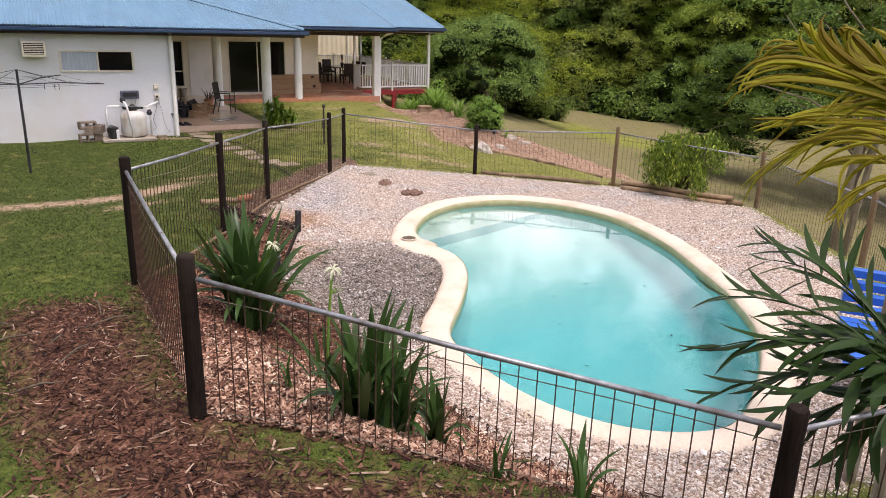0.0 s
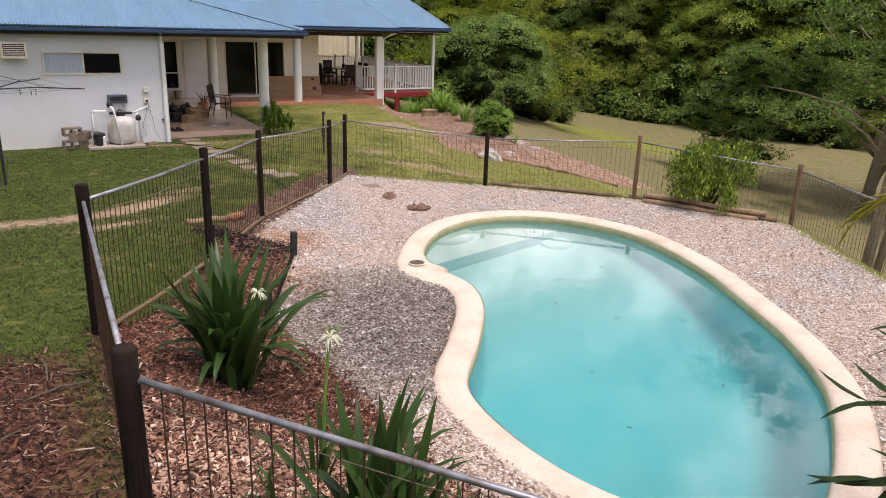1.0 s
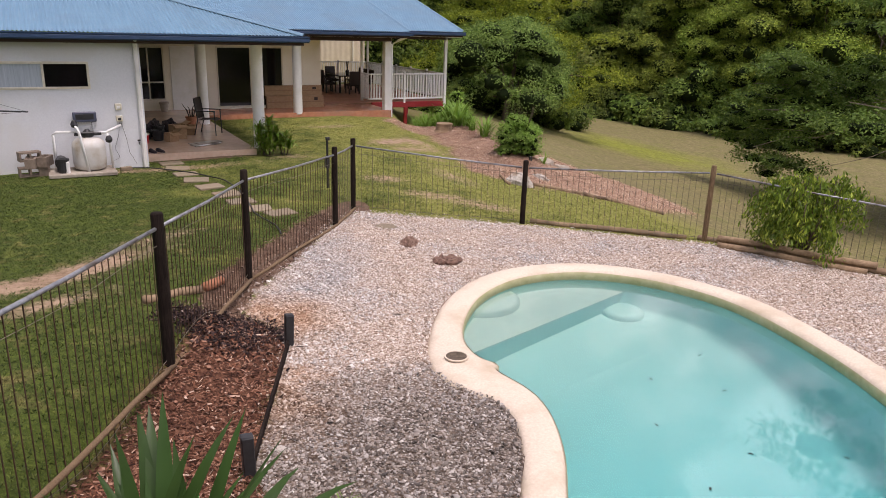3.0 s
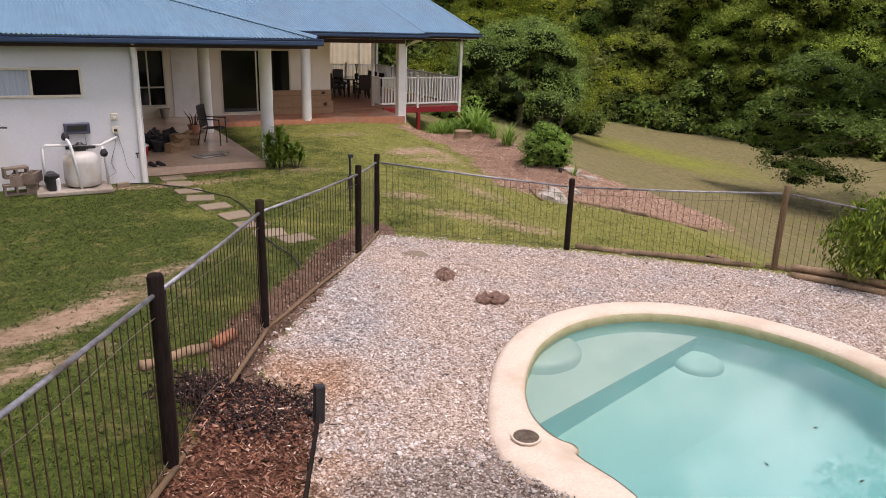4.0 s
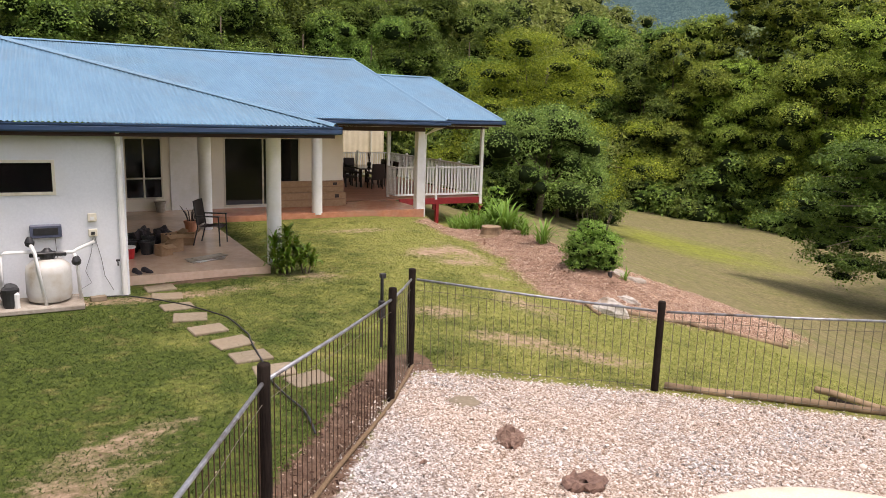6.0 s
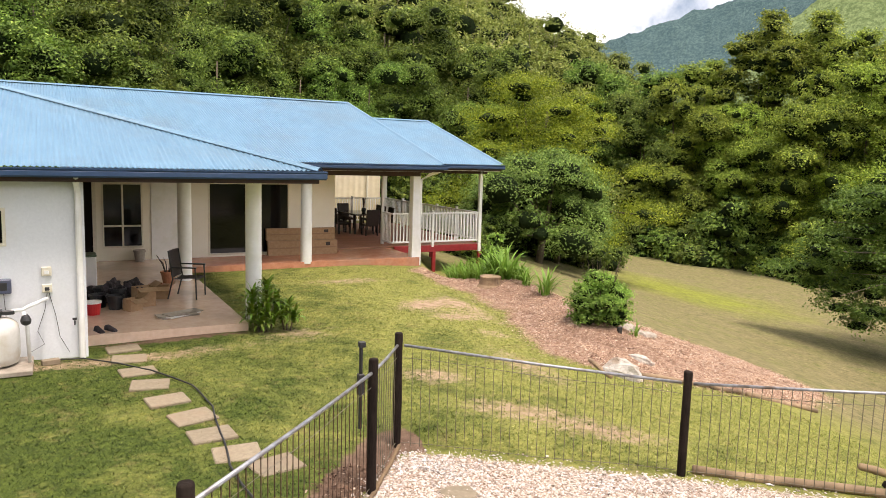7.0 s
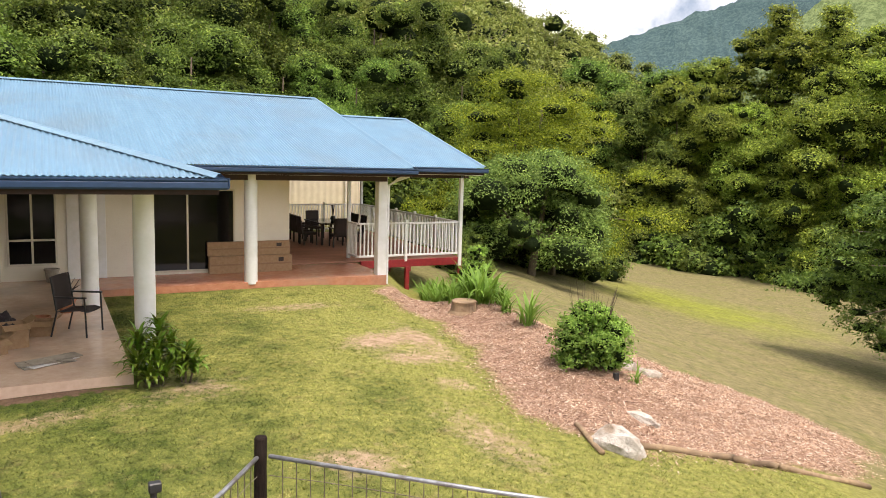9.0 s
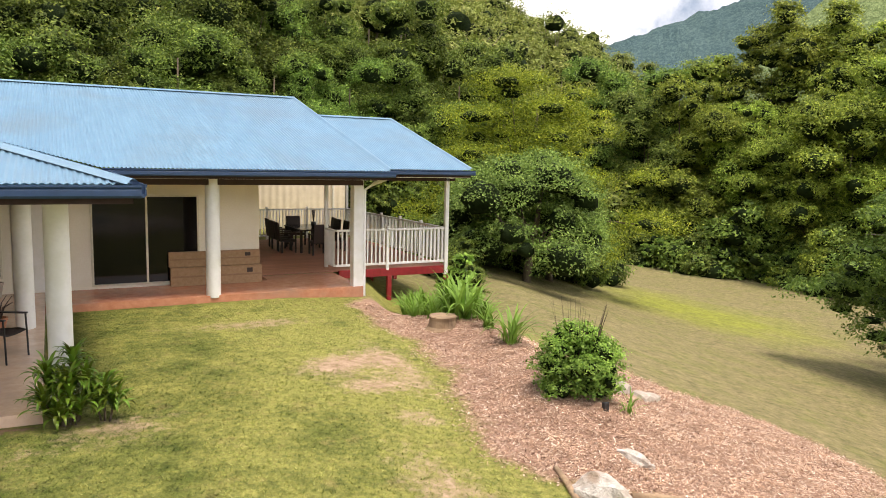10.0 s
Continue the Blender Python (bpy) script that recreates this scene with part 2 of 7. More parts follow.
DARK_POST = surface("dark_weathered_post", (0.008, 0.006, 0.005), (0.028, 0.020, 0.016), 14, 0.8, relief=0.6, depth=0.008, stretch=(6, 6, 0.5), stain=(0.030, 0.022, 0.017), stain_scale=3, spec=0.08)
PALE_POST = surface("weathered_timber_post", (0.11, 0.070, 0.036), (0.25, 0.165, 0.088), 14, 0.85, relief=0.6, depth=0.008, stretch=(6, 6, 0.5))
LOG = surface("treated_log", (0.20, 0.130, 0.075), (0.42, 0.30, 0.18), 10, 0.85, relief=0.5, depth=0.008, stain=(0.08, 0.05, 0.03), stain_scale=2.5)
STEEL = surface("galvanised_rail", (0.20, 0.21, 0.23), (0.40, 0.41, 0.43), 16, 0.45, 0.55, relief=0.1, depth=0.001, stain=(0.13, 0.10, 0.08), stain_scale=6)
RUST_BAR = surface("rusty_bar", (0.03, 0.018, 0.012), (0.11, 0.055, 0.03), 20, 0.75, 0.2, relief=0.4, depth=0.002)
PALE_BAR = surface("dull_wire", (0.10, 0.085, 0.06), (0.22, 0.19, 0.14), 20, 0.6, 0.4, relief=0.2, depth=0.001)
DARK_GLASS = material("dark_window_glass", 0.08, 0, 0.3)[0]
DARK_GLASS.node_tree.nodes["Principled BSDF"].inputs["Base Color"].default_value = (0.006, 0.006, 0.007, 1)
CURTAIN = surface("pale_curtain", (0.34, 0.40, 0.46), (0.50, 0.56, 0.62), 4, 0.8, stretch=(12, 12, 0.4))
RED_BEAM = surface("red_painted_timber", (0.22, 0.012, 0.015), (0.33, 0.02, 0.025), 8, 0.5)
DECK_BOARD = surface("deck_board", (0.30, 0.135, 0.085), (0.44, 0.215, 0.14), 9, 0.55, stretch=(1, 8, 1), jitter=0.15)
CREAM_IRON = surface("cream_iron", (0.62, 0.53, 0.36), (0.72, 0.63, 0.45), 3, 0.5, relief=0.05)
BARK = surface("bark", (0.06, 0.045, 0.03), (0.17, 0.13, 0.09), 8, 0.9, relief=0.8, depth=0.02, stretch=(3, 3, 0.7))
PALE_BARK = surface("pale_bark", (0.20, 0.16, 0.11), (0.38, 0.32, 0.25), 6, 0.9, relief=0.6, depth=0.015, stretch=(3, 3, 0.8))
ROCK = surface("white_rock", (0.40, 0.36, 0.30), (0.70, 0.66, 0.60), 12, 0.9, relief=1.0, depth=0.03, stain=(0.34, 0.26, 0.19), stain_scale=3.5)
BLACK_PLASTIC = surface("black_plastic", (0.012, 0.012, 0.013), (0.03, 0.03, 0.032), 9, 0.45)
DARK_WOOD = surface("dark_wicker", (0.018, 0.010, 0.008), (0.05, 0.03, 0.022), 60, 0.6, relief=0.7, depth=0.004)
CARDBOARD = surface("cardboard", (0.30, 0.19, 0.10), (0.40, 0.26, 0.15), 12, 0.85, relief=0.1)
PVC = surface("white_pvc", (0.66, 0.66, 0.64), (0.80, 0.80, 0.78), 8, 0.4, relief=0.05)
TANK = surface("cream_tank", (0.55, 0.53, 0.49), (0.68, 0.67, 0.63), 6, 0.45, stain=(0.42, 0.35, 0.25), stain_scale=3)
FOREST_LEAF = leaves("forest_leaf", (0.058, 0.105, 0.018), (0.15, 0.245, 0.04), (0.31, 0.42, 0.075), rough=0.6, through=0.3, vary=0.65)
# Brighter copy of the forest leaf: sunlight on the hillside put into the colour
LIT_HILL_LEAF = leaves("lit_hillside_leaf", (0.15, 0.225, 0.045), (0.245, 0.335, 0.07), (0.38, 0.44, 0.12), rough=0.6, through=0.3)
BLOCK = surface("brown_block", (0.15, 0.115, 0.085), (0.27, 0.21, 0.16), 14, 0.9, relief=0.5, depth=0.006)
MID_LEAF = leaves("mid_green_leaf", (0.075, 0.13, 0.026), (0.18, 0.285, 0.058), (0.32, 0.43, 0.10), rough=0.6, through=0.3, vary=0.4)
FEATHER_LEAF = leaves("feathery_leaf", (0.06, 0.115, 0.018), (0.11, 0.19, 0.03), (0.20, 0.29, 0.055), rough=0.6, through=0.3, vary=0.3)
# Forest leaf lightened, so the tall crowns' lit look is in the colour
LIT_TALL_LEAF = leaves("lit_tall_forest_leaf", (0.085, 0.145, 0.020), (0.265, 0.375, 0.050), (0.50, 0.60, 0.095), rough=0.6, through=0.35, vary=0.6)
# Near-black green that paints the shade inside the crowns
SHADE_CORE = surface("painted_shade_core", (0.006, 0.012, 0.004), (0.019, 0.033, 0.008), 2.5, 0.9, relief=0.8, depth=0.1, spec=0.1)
YELLOW_LEAF = leaves("yellow_green_leaf", (0.075, 0.12, 0.010), (0.25, 0.33, 0.022), (0.46, 0.51, 0.045), rough=0.6, through=0.35, vary=0.0)
BUSH_LEAF = leaves("bush_leaf", (0.10, 0.21, 0.03), (0.23, 0.40, 0.06), (0.34, 0.50, 0.11), vary=0.0)
STRAP_LEAF = leaves("strap_leaf", (0.020, 0.050, 0.012), (0.055, 0.118, 0.026), (0.12, 0.19, 0.05), rough=0.35, through=0.2, vary=0.2)
CORDY_LEAF = leaves("glossy_leaf", (0.06, 0.125, 0.015), (0.18, 0.29, 0.03), (0.42, 0.49, 0.08), rough=0.32, through=0.2, vary=1.0)
PALM_LEAF = leaves("palm_leaf", (0.14, 0.16, 0.012), (0.44, 0.38, 0.025), (0.66, 0.53, 0.06), rough=0.5, through=0.45, vary=1.0)
DARK_PALM = leaves("dark_palm_leaf", (0.008, 0.022, 0.005), (0.030, 0.070, 0.010), (0.14, 0.21, 0.03), rough=0.45, through=0.2, vary=0.2)

# ---- ground ----
COP_Z, WATER_Z = 0.015, -0.13
FENCE = [(-3.15, -14.05), (-5.47, -11.85), (-5.45, -8.60), (-4.03, -5.90), (-2.71, -3.32), (-0.68, -0.92), (0.0, 0.0),
         (2.53, -1.72), (4.98, -3.65), (6.45, -6.30), (4.80, -9.60), (2.30, -12.30), (-0.60, -14.10)]
PAD = np.array([(0.05, -0.15), (2.5, -1.85), (4.85, -3.75), (6.2, -6.35), (4.6, -9.5), (2.2, -12.0), (-0.5, -13.3), (-2.4, -13.1), (-3.2, -11.9),
                (-3.45, -9.6), (-3.72, -7.4), (-2.85, -5.35), (-2.80, -4.85), (-3.02, -4.30), (-2.66, -3.58), (-2.00, -2.75), (-1.46, -2.04), (-0.76, -0.95)])
BANK = np.array([(-3.15, -14.05), (-5.47, -11.85), (-5.45, -8.60), (-4.03, -5.90), (-3.42, -4.70), (-2.90, -4.72), (-2.85, -5.35), (-3.72, -7.4), (-3.45, -9.6), (-3.2, -11.9), (-2.4, -13.1)])
POOL = smooth_loop([(-1.55, -6.0), (-0.95, -5.05), (-0.25, -4.37), (0.62, -4.0), (1.55, -4.06), (2.3, -4.52), (2.85, -5.35), (3.05, -6.4), (2.75, -7.9),
                    (2.2, -9.2), (1.65, -10.3), (0.9, -11.3), (-0.3, -12.2), (-1.2, -12.55), (-2.05, -12.25), (-2.62, -11.5), (-2.85, -10.5), (-2.75, -9.4),
                    (-2.1, -8.5), (-1.58, -7.75), (-1.4, -7.15), (-1.62, -6.6)], 6)
MULCH = smooth_loop([(6.0, 11.75), (7.3, 11.6), (8.3, 8.6), (9.67, 7.0), (11.2, 5.4), (11.9, 3.4), (10.2, 1.9), (8.1, 1.35), (6.5, 1.4), (5.2, 1.55),
                     (4.6, 2.2), (4.25, 3.05), (4.7, 4.4), (5.35, 5.9), (5.6, 7.4), (5.4, 9.5)], 6)


def step(a, b, v):
    s = np.clip((v - a) / (b - a), 0, 1)
    return s * s * (3 - 2 * s)


def lawn_height(x, y):
    s = x - 0.33 * (np.clip(y, -14, 60) - 2)
    fall = np.interp(s, [1.0, 3, 4.8, 6, 8, 10, 13, 15.5, 25, 60, 120], [0.07, -0.05, -0.25, -0.48, -0.9, -1.45, -2.25, -2.9, -4.4, -6.0, -7.0])
    fall = fall - 0.5 * step(2.9, 3.8, s) * step(9.5, 12.5, y) * (1 - step(5.5, 9.0, s))
    crest = np.array([(6.45, 4.0), (7.1, 6.4), (7.2, 8.6)])
    fall = fall + 0.36 * np.exp(-((away(x, y, crest, False) / 0.95) ** 2))
    return fall + 0.075 * np.clip(-y, 0, 14) * (1 - step(-2.5, 1.0, x))


def hill_height(x, y):
    r, az = np.hypot(x, y), np.degrees(np.arctan2(x, y))
    crest = np.interp(az, [-60, -5, 10, 20, 30, 37, 41, 46, 55, 90], [16, 17.5, 16.5, 14.8, 11.8, 8.2, 5.6, 3.6, 3.0, 3.0])
    front = np.interp(az, [-60, 0, 25, 40, 60, 90], [38, 42, 52, 66, 60, 55])
    return np.clip((r - front) / (170 - front), 0, 1) ** 0.85 * (np.tan(np.radians(crest)) * 170 + 6)


def ground_height(x, y, pool=True):
    x, y = np.asarray(x, float), np.asarray(y, float)
    z = lawn_height(x, y) + hill_height(x, y)
    pad = -0.03 - 0.03 * np.clip(x, -4, 4.5)
    d = np.where(inside(x, y, PAD), 0.0, away(x, y, PAD))
    wide = np.where(z < pad, 1.9, np.interp(y, [-8, -3.5], [1.95, 0.55]))
    rise = np.where(z < pad, 1.0, np.interp(y, [-12, -11.2, -9.5, -8, -4], [0.8, 0.95, 1.5, 1.6, 1.0]))
    z = pad + (z - pad) * step(0.0, 1.0, np.clip(d / wide, 0, 1) ** rise)
    z = z + 0.025 * np.sin(x * 1.7 + 0.6 * y) * np.cos(y * 1.3) * step(0.2, 1.5, d) * (1 - step(8.0, 13.0, np.hypot(x, y)))
    if pool:
        e = np.where(inside(x, y, POOL), away(x, y, POOL), 0.0)
        z = np.where(e > 0.0, np.minimum(z, COP_Z - 0.07), z)
        z = np.where(e > 0.20, -3.0, z)
    return z


def at_ground(x, y):
    return float(ground_height(np.array([x]), np.array([y]))[0])


def spread(lo, hi, near_lo, near_hi, fine, grow=1.16):
    mid = list(np.arange(near_lo, near_hi, fine))
    a, s = [], fine
    while (a[-1] if a else near_lo) > lo:
        s *= grow
        a.append((a[-1] if a else near_lo) - s)
    b, s = [], fine
    while (b[-1] if b else mid[-1]) < hi:
        s *= grow
        b.append((b[-1] if b else mid[-1]) + s)
    return np.array(a[::-1] + mid + b)


gx, gy = spread(-900, 1500, -9, 15, 0.13), spread(-700, 1800, -15.5, 13, 0.13)
GX, GY = np.meshgrid(gx, gy)
GZ = ground_height(GX, GY)
nx, ny = len(gx), len(gy)
cell = (np.arange(ny - 1)[:, None] * nx + np.arange(nx - 1)[None]).ravel()

GREY_SPOTS = ((-1.30, -2.05, 0), (-1.62, -3.10, 0), (-2.15, -3.85, 0))


def patch_round(n, l, centre, full, out, most=0.85):
    """How much a place lies in a ragged patch round centre: all within full metres, none past out."""
    d = n.new("ShaderNodeVectorMath")
    d.operation = "DISTANCE"
    l.new(where(n), d.inputs[0])
    d.inputs[1].default_value = centre
    ragged = sums(n, l, "ADD", d.outputs["Value"], sums(n, l, "MULTIPLY_ADD", noise_of(n, l, 1.9, 5, 0.7), 1.4, -0.7))
    return ramp(n, l, sums(n, l, "MULTIPLY", ragged, 0.5), [(full / 2, (most, most, most)), (out / 2, (0, 0, 0))])


def ground_material():
    m, n, l, b = material("ground", 0.95, 0, 0.2)
    fine, mid, broad = noise_of(n, l, 60, 6, 0.85), noise_of(n, l, 6, 5, 0.7), noise_of(n, l, 0.9, 5, 0.7)
    side = n.new("ShaderNodeSeparateXYZ")
    l.new(where(n), side.inputs[0])
    # Moves the grass from lush to dry colours as x grows
    dry_by_x = sums(n, l, "MULTIPLY", sums(n, l, "MINIMUM", sums(n, l, "MAXIMUM", side.outputs[0], -4.5), 4.0), 0.046)
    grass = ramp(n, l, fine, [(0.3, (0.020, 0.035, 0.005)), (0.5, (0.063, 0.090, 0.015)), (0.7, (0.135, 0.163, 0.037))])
    grass = mix(n, l, ramp(n, l, sums(n, l, "ADD", broad, dry_by_x), [(0.38, (0, 0, 0)), (0.66, (1, 1, 1))]), grass, mix(n, l, fine, (0.145, 0.155, 0.035), (0.30, 0.285, 0.095)))
    meadow = ramp(n, l, noise_of(n, l, 9, 6, 0.8), [(0.3, (0.13, 0.112, 0.050)), (0.7, (0.28, 0.235, 0.128))])
    # Soft pool of light on the meadow, painted as brighter yellow-green
    sun_patch = n.new("ShaderNodeVectorMath")
    sun_patch.operation = "DISTANCE"
    l.new(where(n), sun_patch.inputs[0])
    sun_patch.inputs[1].default_value = (26, 20, -4)
    sun_patch_f = ramp(n, l, sums(n, l, "MULTIPLY", sums(n, l, "ADD", sun_patch.outputs["Value"], sums(n, l, "MULTIPLY_ADD", noise_of(n, l, 0.25, 4), 10, -5)), 0.1), [(0.2, (0.8, 0.8, 0.8)), (0.7, (0, 0, 0))])
    meadow = mix(n, l, sun_patch_f, meadow, mix(n, l, fine, (0.16, 0.20, 0.02), (0.30, 0.31, 0.045)))
    meadow = mix(n, l, ramp(n, l, broad, [(0.45, (0, 0, 0)), (0.65, (0.6, 0.6, 0.6))]), meadow, mix(n, l, fine, (0.10, 0.12, 0.03), (0.21, 0.21, 0.065)))
    meadow = mix(n, l, 1.0, meadow, ramp(n, l, noise_of(n, l, 3.5, 10, 0.82), [(0.32, (0.45, 0.50, 0.42)), (0.68, (1.4, 1.38, 1.3))]), "MULTIPLY")
    worn = ramp(n, l, noise_of(n, l, 2.6, 7, 0.72), [(0.55, (0, 0, 0)), (0.72, (0.75, 0.75, 0.75))])
    grass = mix(n, l, worn, grass, mix(n, l, fine, (0.13, 0.105, 0.045), (0.33, 0.26, 0.13)))
    grass = mix(n, l, 1.0, grass, ramp(n, l, noise_of(n, l, 9, 8, 0.85), [(0.34, (0.40, 0.47, 0.36)), (0.66, (1.5, 1.45, 1.3))]), "MULTIPLY")
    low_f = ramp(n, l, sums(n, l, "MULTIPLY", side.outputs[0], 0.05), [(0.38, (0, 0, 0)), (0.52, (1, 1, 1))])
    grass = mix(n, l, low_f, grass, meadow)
    dirt = ramp(n, l, mid, [(0.3, (0.21, 0.135, 0.083)), (0.7, (0.43, 0.315, 0.215))])

    def zone(name, soft, grain=0.0, wide=0.08):
        a = n.new("ShaderNodeAttribute")
        a.attribute_name = name
        v = sums(n, l, "ADD", a.outputs["Fac"], sums(n, l, "MULTIPLY_ADD", mid, soft, -soft / 2))
        v = sums(n, l, "ADD", v, sums(n, l, "MULTIPLY_ADD", fine, grain, -grain / 2))
        return ramp(n, l, v, [(0.5 - wide, (0, 0, 0)), (0.5 + wide, (1, 1, 1))])

    col = mix(n, l, zone("bare", 1.3, 0.9, 0.25), grass, dirt)
    mulch = ramp(n, l, noise_of(n, l, 30, 5, 0.8), [(0.3, (0.06, 0.027, 0.016)), (0.55, (0.19, 0.09, 0.055)), (0.8, (0.36, 0.20, 0.13))])
    pale_mulch = ramp(n, l, noise_of(n, l, 18, 7, 0.8), [(0.32, (0.12, 0.065, 0.042)), (0.55, (0.36, 0.23, 0.165)), (0.8, (0.55, 0.40, 0.30))])
    mulch = mix(n, l, ramp(n, l, sums(n, l, "MULTIPLY", side.outputs[0], 0.1), [(0.2, (0, 0, 0)), (0.3, (1, 1, 1))]), mulch, pale_mulch)
    col = mix(n, l, zone("mulch", 0.9, 0.7, 0.2), col, mulch)
    stones = n.new("ShaderNodeTexVoronoi")
    stones.inputs["Scale"].default_value = 40
    l.new(where(n), stones.inputs["Vector"])
    each = n.new("ShaderNodeSeparateColor")
    l.new(stones.outputs["Color"], each.inputs[0])
    # Painted shade between stones: darker towards each cell's edge
    gap_shade = ramp(n, l, stones.outputs["Distance"], [(0.3, (1, 1, 1)), (0.65, (0.55, 0.48, 0.42))])
    gravel = ramp(n, l, each.outputs[0], [(0.0, (0.24, 0.17, 0.125)), (0.25, (0.44, 0.345, 0.275)), (0.6, (0.59, 0.49, 0.41)), (1.0, (0.75, 0.69, 0.63))])
    dark_gravel = ramp(n, l, each.outputs[0], [(0.0, (0.02, 0.02, 0.02)), (0.4, (0.08, 0.075, 0.07)), (0.75, (0.19, 0.165, 0.14)), (1.0, (0.42, 0.39, 0.36))])
    col = mix(n, l, zone("soil", 1.2), col, ramp(n, l, mid, [(0.3, (0.085, 0.050, 0.033)), (0.7, (0.22, 0.145, 0.10))]))
    col = mix(n, l, zone("wood", 0.3), col, ramp(n, l, noise_of(n, l, 1.2, 5, 0.7), [(0.3, (0.02, 0.03, 0.008)), (0.7, (0.07, 0.085, 0.022))]))
    old = n.new("ShaderNodeVectorMath")
    old.operation = "DISTANCE"
    l.new(where(n), old.inputs[0])
    old.inputs[1].default_value = (-2.3, -8.0, 0)
    for spot in GREY_SPOTS:
        gravel = mix(n, l, patch_round(n, l, spot, 0.1, 1.0, 0.5), gravel, ramp(n, l, each.outputs[0], [(0.0, (0.20, 0.20, 0.21)), (0.5, (0.42, 0.43, 0.45)), (1.0, (0.70, 0.71, 0.73))]))
    for spot in ((-2.65, -4.50, 0), (-3.30, -6.40, 0)):
        gravel = mix(n, l, patch_round(n, l, spot, 0.25, 0.8), gravel, ramp(n, l, each.outputs[0], [(0.0, (0.20, 0.10, 0.05)), (0.5, (0.46, 0.28, 0.17)), (1.0, (0.66, 0.48, 0.34))]))
    gravel = mix(n, l, ramp(n, l, sums(n, l, "MULTIPLY", sums(n, l, "ADD", old.outputs["Value"], sums(n, l, "MULTIPLY_ADD", noise_of(n, l, 1.5, 4), 1.6, -0.8)), 0.5), [(0.45, (0.75, 0.75, 0.75)), (0.95, (0.38, 0.38, 0.38)), (1.5, (0, 0, 0))]), gravel, dark_gravel)
    gravel = mix(n, l, 1.0, gravel, gap_shade, "MULTIPLY")
    gz = zone("gravel", 0.5)
    col = mix(n, l, gz, col, gravel)
    l.new(col, b.inputs["Base Color"])
    bump(n, l, b, fine, 0.6, 0.02)
    return m


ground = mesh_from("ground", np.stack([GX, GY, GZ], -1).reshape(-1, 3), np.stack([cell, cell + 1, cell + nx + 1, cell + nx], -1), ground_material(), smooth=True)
tagged(ground, "lawn with bare patches, mulch banks and a gravel pad", "ground", kind="structure")


def blob(x, y, cx, cy, rx, ry, turn=0.0):
    c, s = math.cos(radians(turn)), math.sin(radians(turn))
    u, v = (x - cx) * c + (y - cy) * s, -(x - cx) * s + (y - cy) * c
    return np.exp(-((u / rx) ** 2 + (v / ry) ** 2))


def zones(x, y):
    """How much each place is gravel, mulch or bare earth."""
    pad_in = np.where(inside(x, y, PAD), 1.0, -1.0) * away(x, y, PAD)
    gravel = np.clip(0.5 + pad_in * 2.0, 0, 1)
    bank_in = np.where(inside(x, y, BANK), 1.0, -1.0) * away(x, y, BANK)
    mul_in = np.where(inside(x, y, MULCH), 1.0, -1.0) * away(x, y, MULCH)
    mul_in = mul_in + 0.20 * np.sin(2.1 * x + 1.3 * y) * np.cos(1.7 * y - x) + 0.12 * np.sin(5.3 * x - 3.1 * y) * np.sin(4.1 * y + 0.7)
    litter = np.clip(1.15 - away(x, y, np.array([(-6.1, -9.4), (-6.0, -11.2), (-5.6, -12.9), (-4.4, -13.9), (-2.6, -15.0)]), False) / 0.80, 0, 1) * 0.75
    mulch = np.maximum(np.clip(0.5 + bank_in * 2, 0, 1), np.maximum(np.clip(0.5 + mul_in * 1.0, 0, 1), litter))
    bare = (0.85 * blob(x, y, 3.68, 6.63, 0.8, 0.5, 20) + 0.75 * blob(x, y, 3.8, 5.53, 0.6, 0.4) + 0.6 * blob(x, y, 3.9, 4.2, 0.4, 0.4) + 0.8 * blob(x, y, -4.4, -2.5, 1.3, 0.4, 35) + 0.75 * blob(x, y, -6.3, -3.2, 1.5, 0.42, 10) + 0.7 * blob(x, y, -4.9, -4.0, 0.8, 0.3, 25)
            + 0.65 * blob(x, y, 1.5, 1.95, 0.6, 0.4, -30) + 0.65 * blob(x, y, 1.86, 0.46, 0.9, 0.45, -30) + 0.65 * blob(x, y, 2.7, -0.5, 0.8, 0.4, -30) + 0.6 * blob(x, y, 3.3, 2.2, 0.5, 1.2) + 0.6 * blob(x, y, 3.0, 9.6, 1.4, 0.4)
            + 0.7 * blob(x, y, -2.6, 4.4, 2.4, 0.3) + 0.6 * blob(x, y, 0.4, 5.0, 0.7, 0.4) + 0.6 * blob(x, y, -3.5, -1.2, 0.9, 0.3, 30) + 0.6 * blob(x, y, 4.6, 6.5, 0.4, 1.5))
    edge = np.clip(1.25 - np.abs(pad_in + 0.22) / 0.3, 0, 1) * (y > -5) * (x < 0.3)
    soil = np.clip(np.maximum(edge, np.maximum(0.95 * blob(x, y, -3.35, -4.95, 0.6, 0.45, 60), 0.75 * blob(x, y, -1.5, 5.3, 1.7, 0.22))), 0, 1)
    wood = np.clip(hill_height(x, y) * 0.6, 0, 1)
    return gravel, mulch, np.clip(bare, 0, 1), soil, wood


for key, values in zip(("gravel", "mulch", "bare", "soil", "wood"), zones(GX.ravel(), GY.ravel())):
    ground.data.attributes.new(key, "FLOAT", "POINT").data.foreach_set("value", values.astype(np.float32))

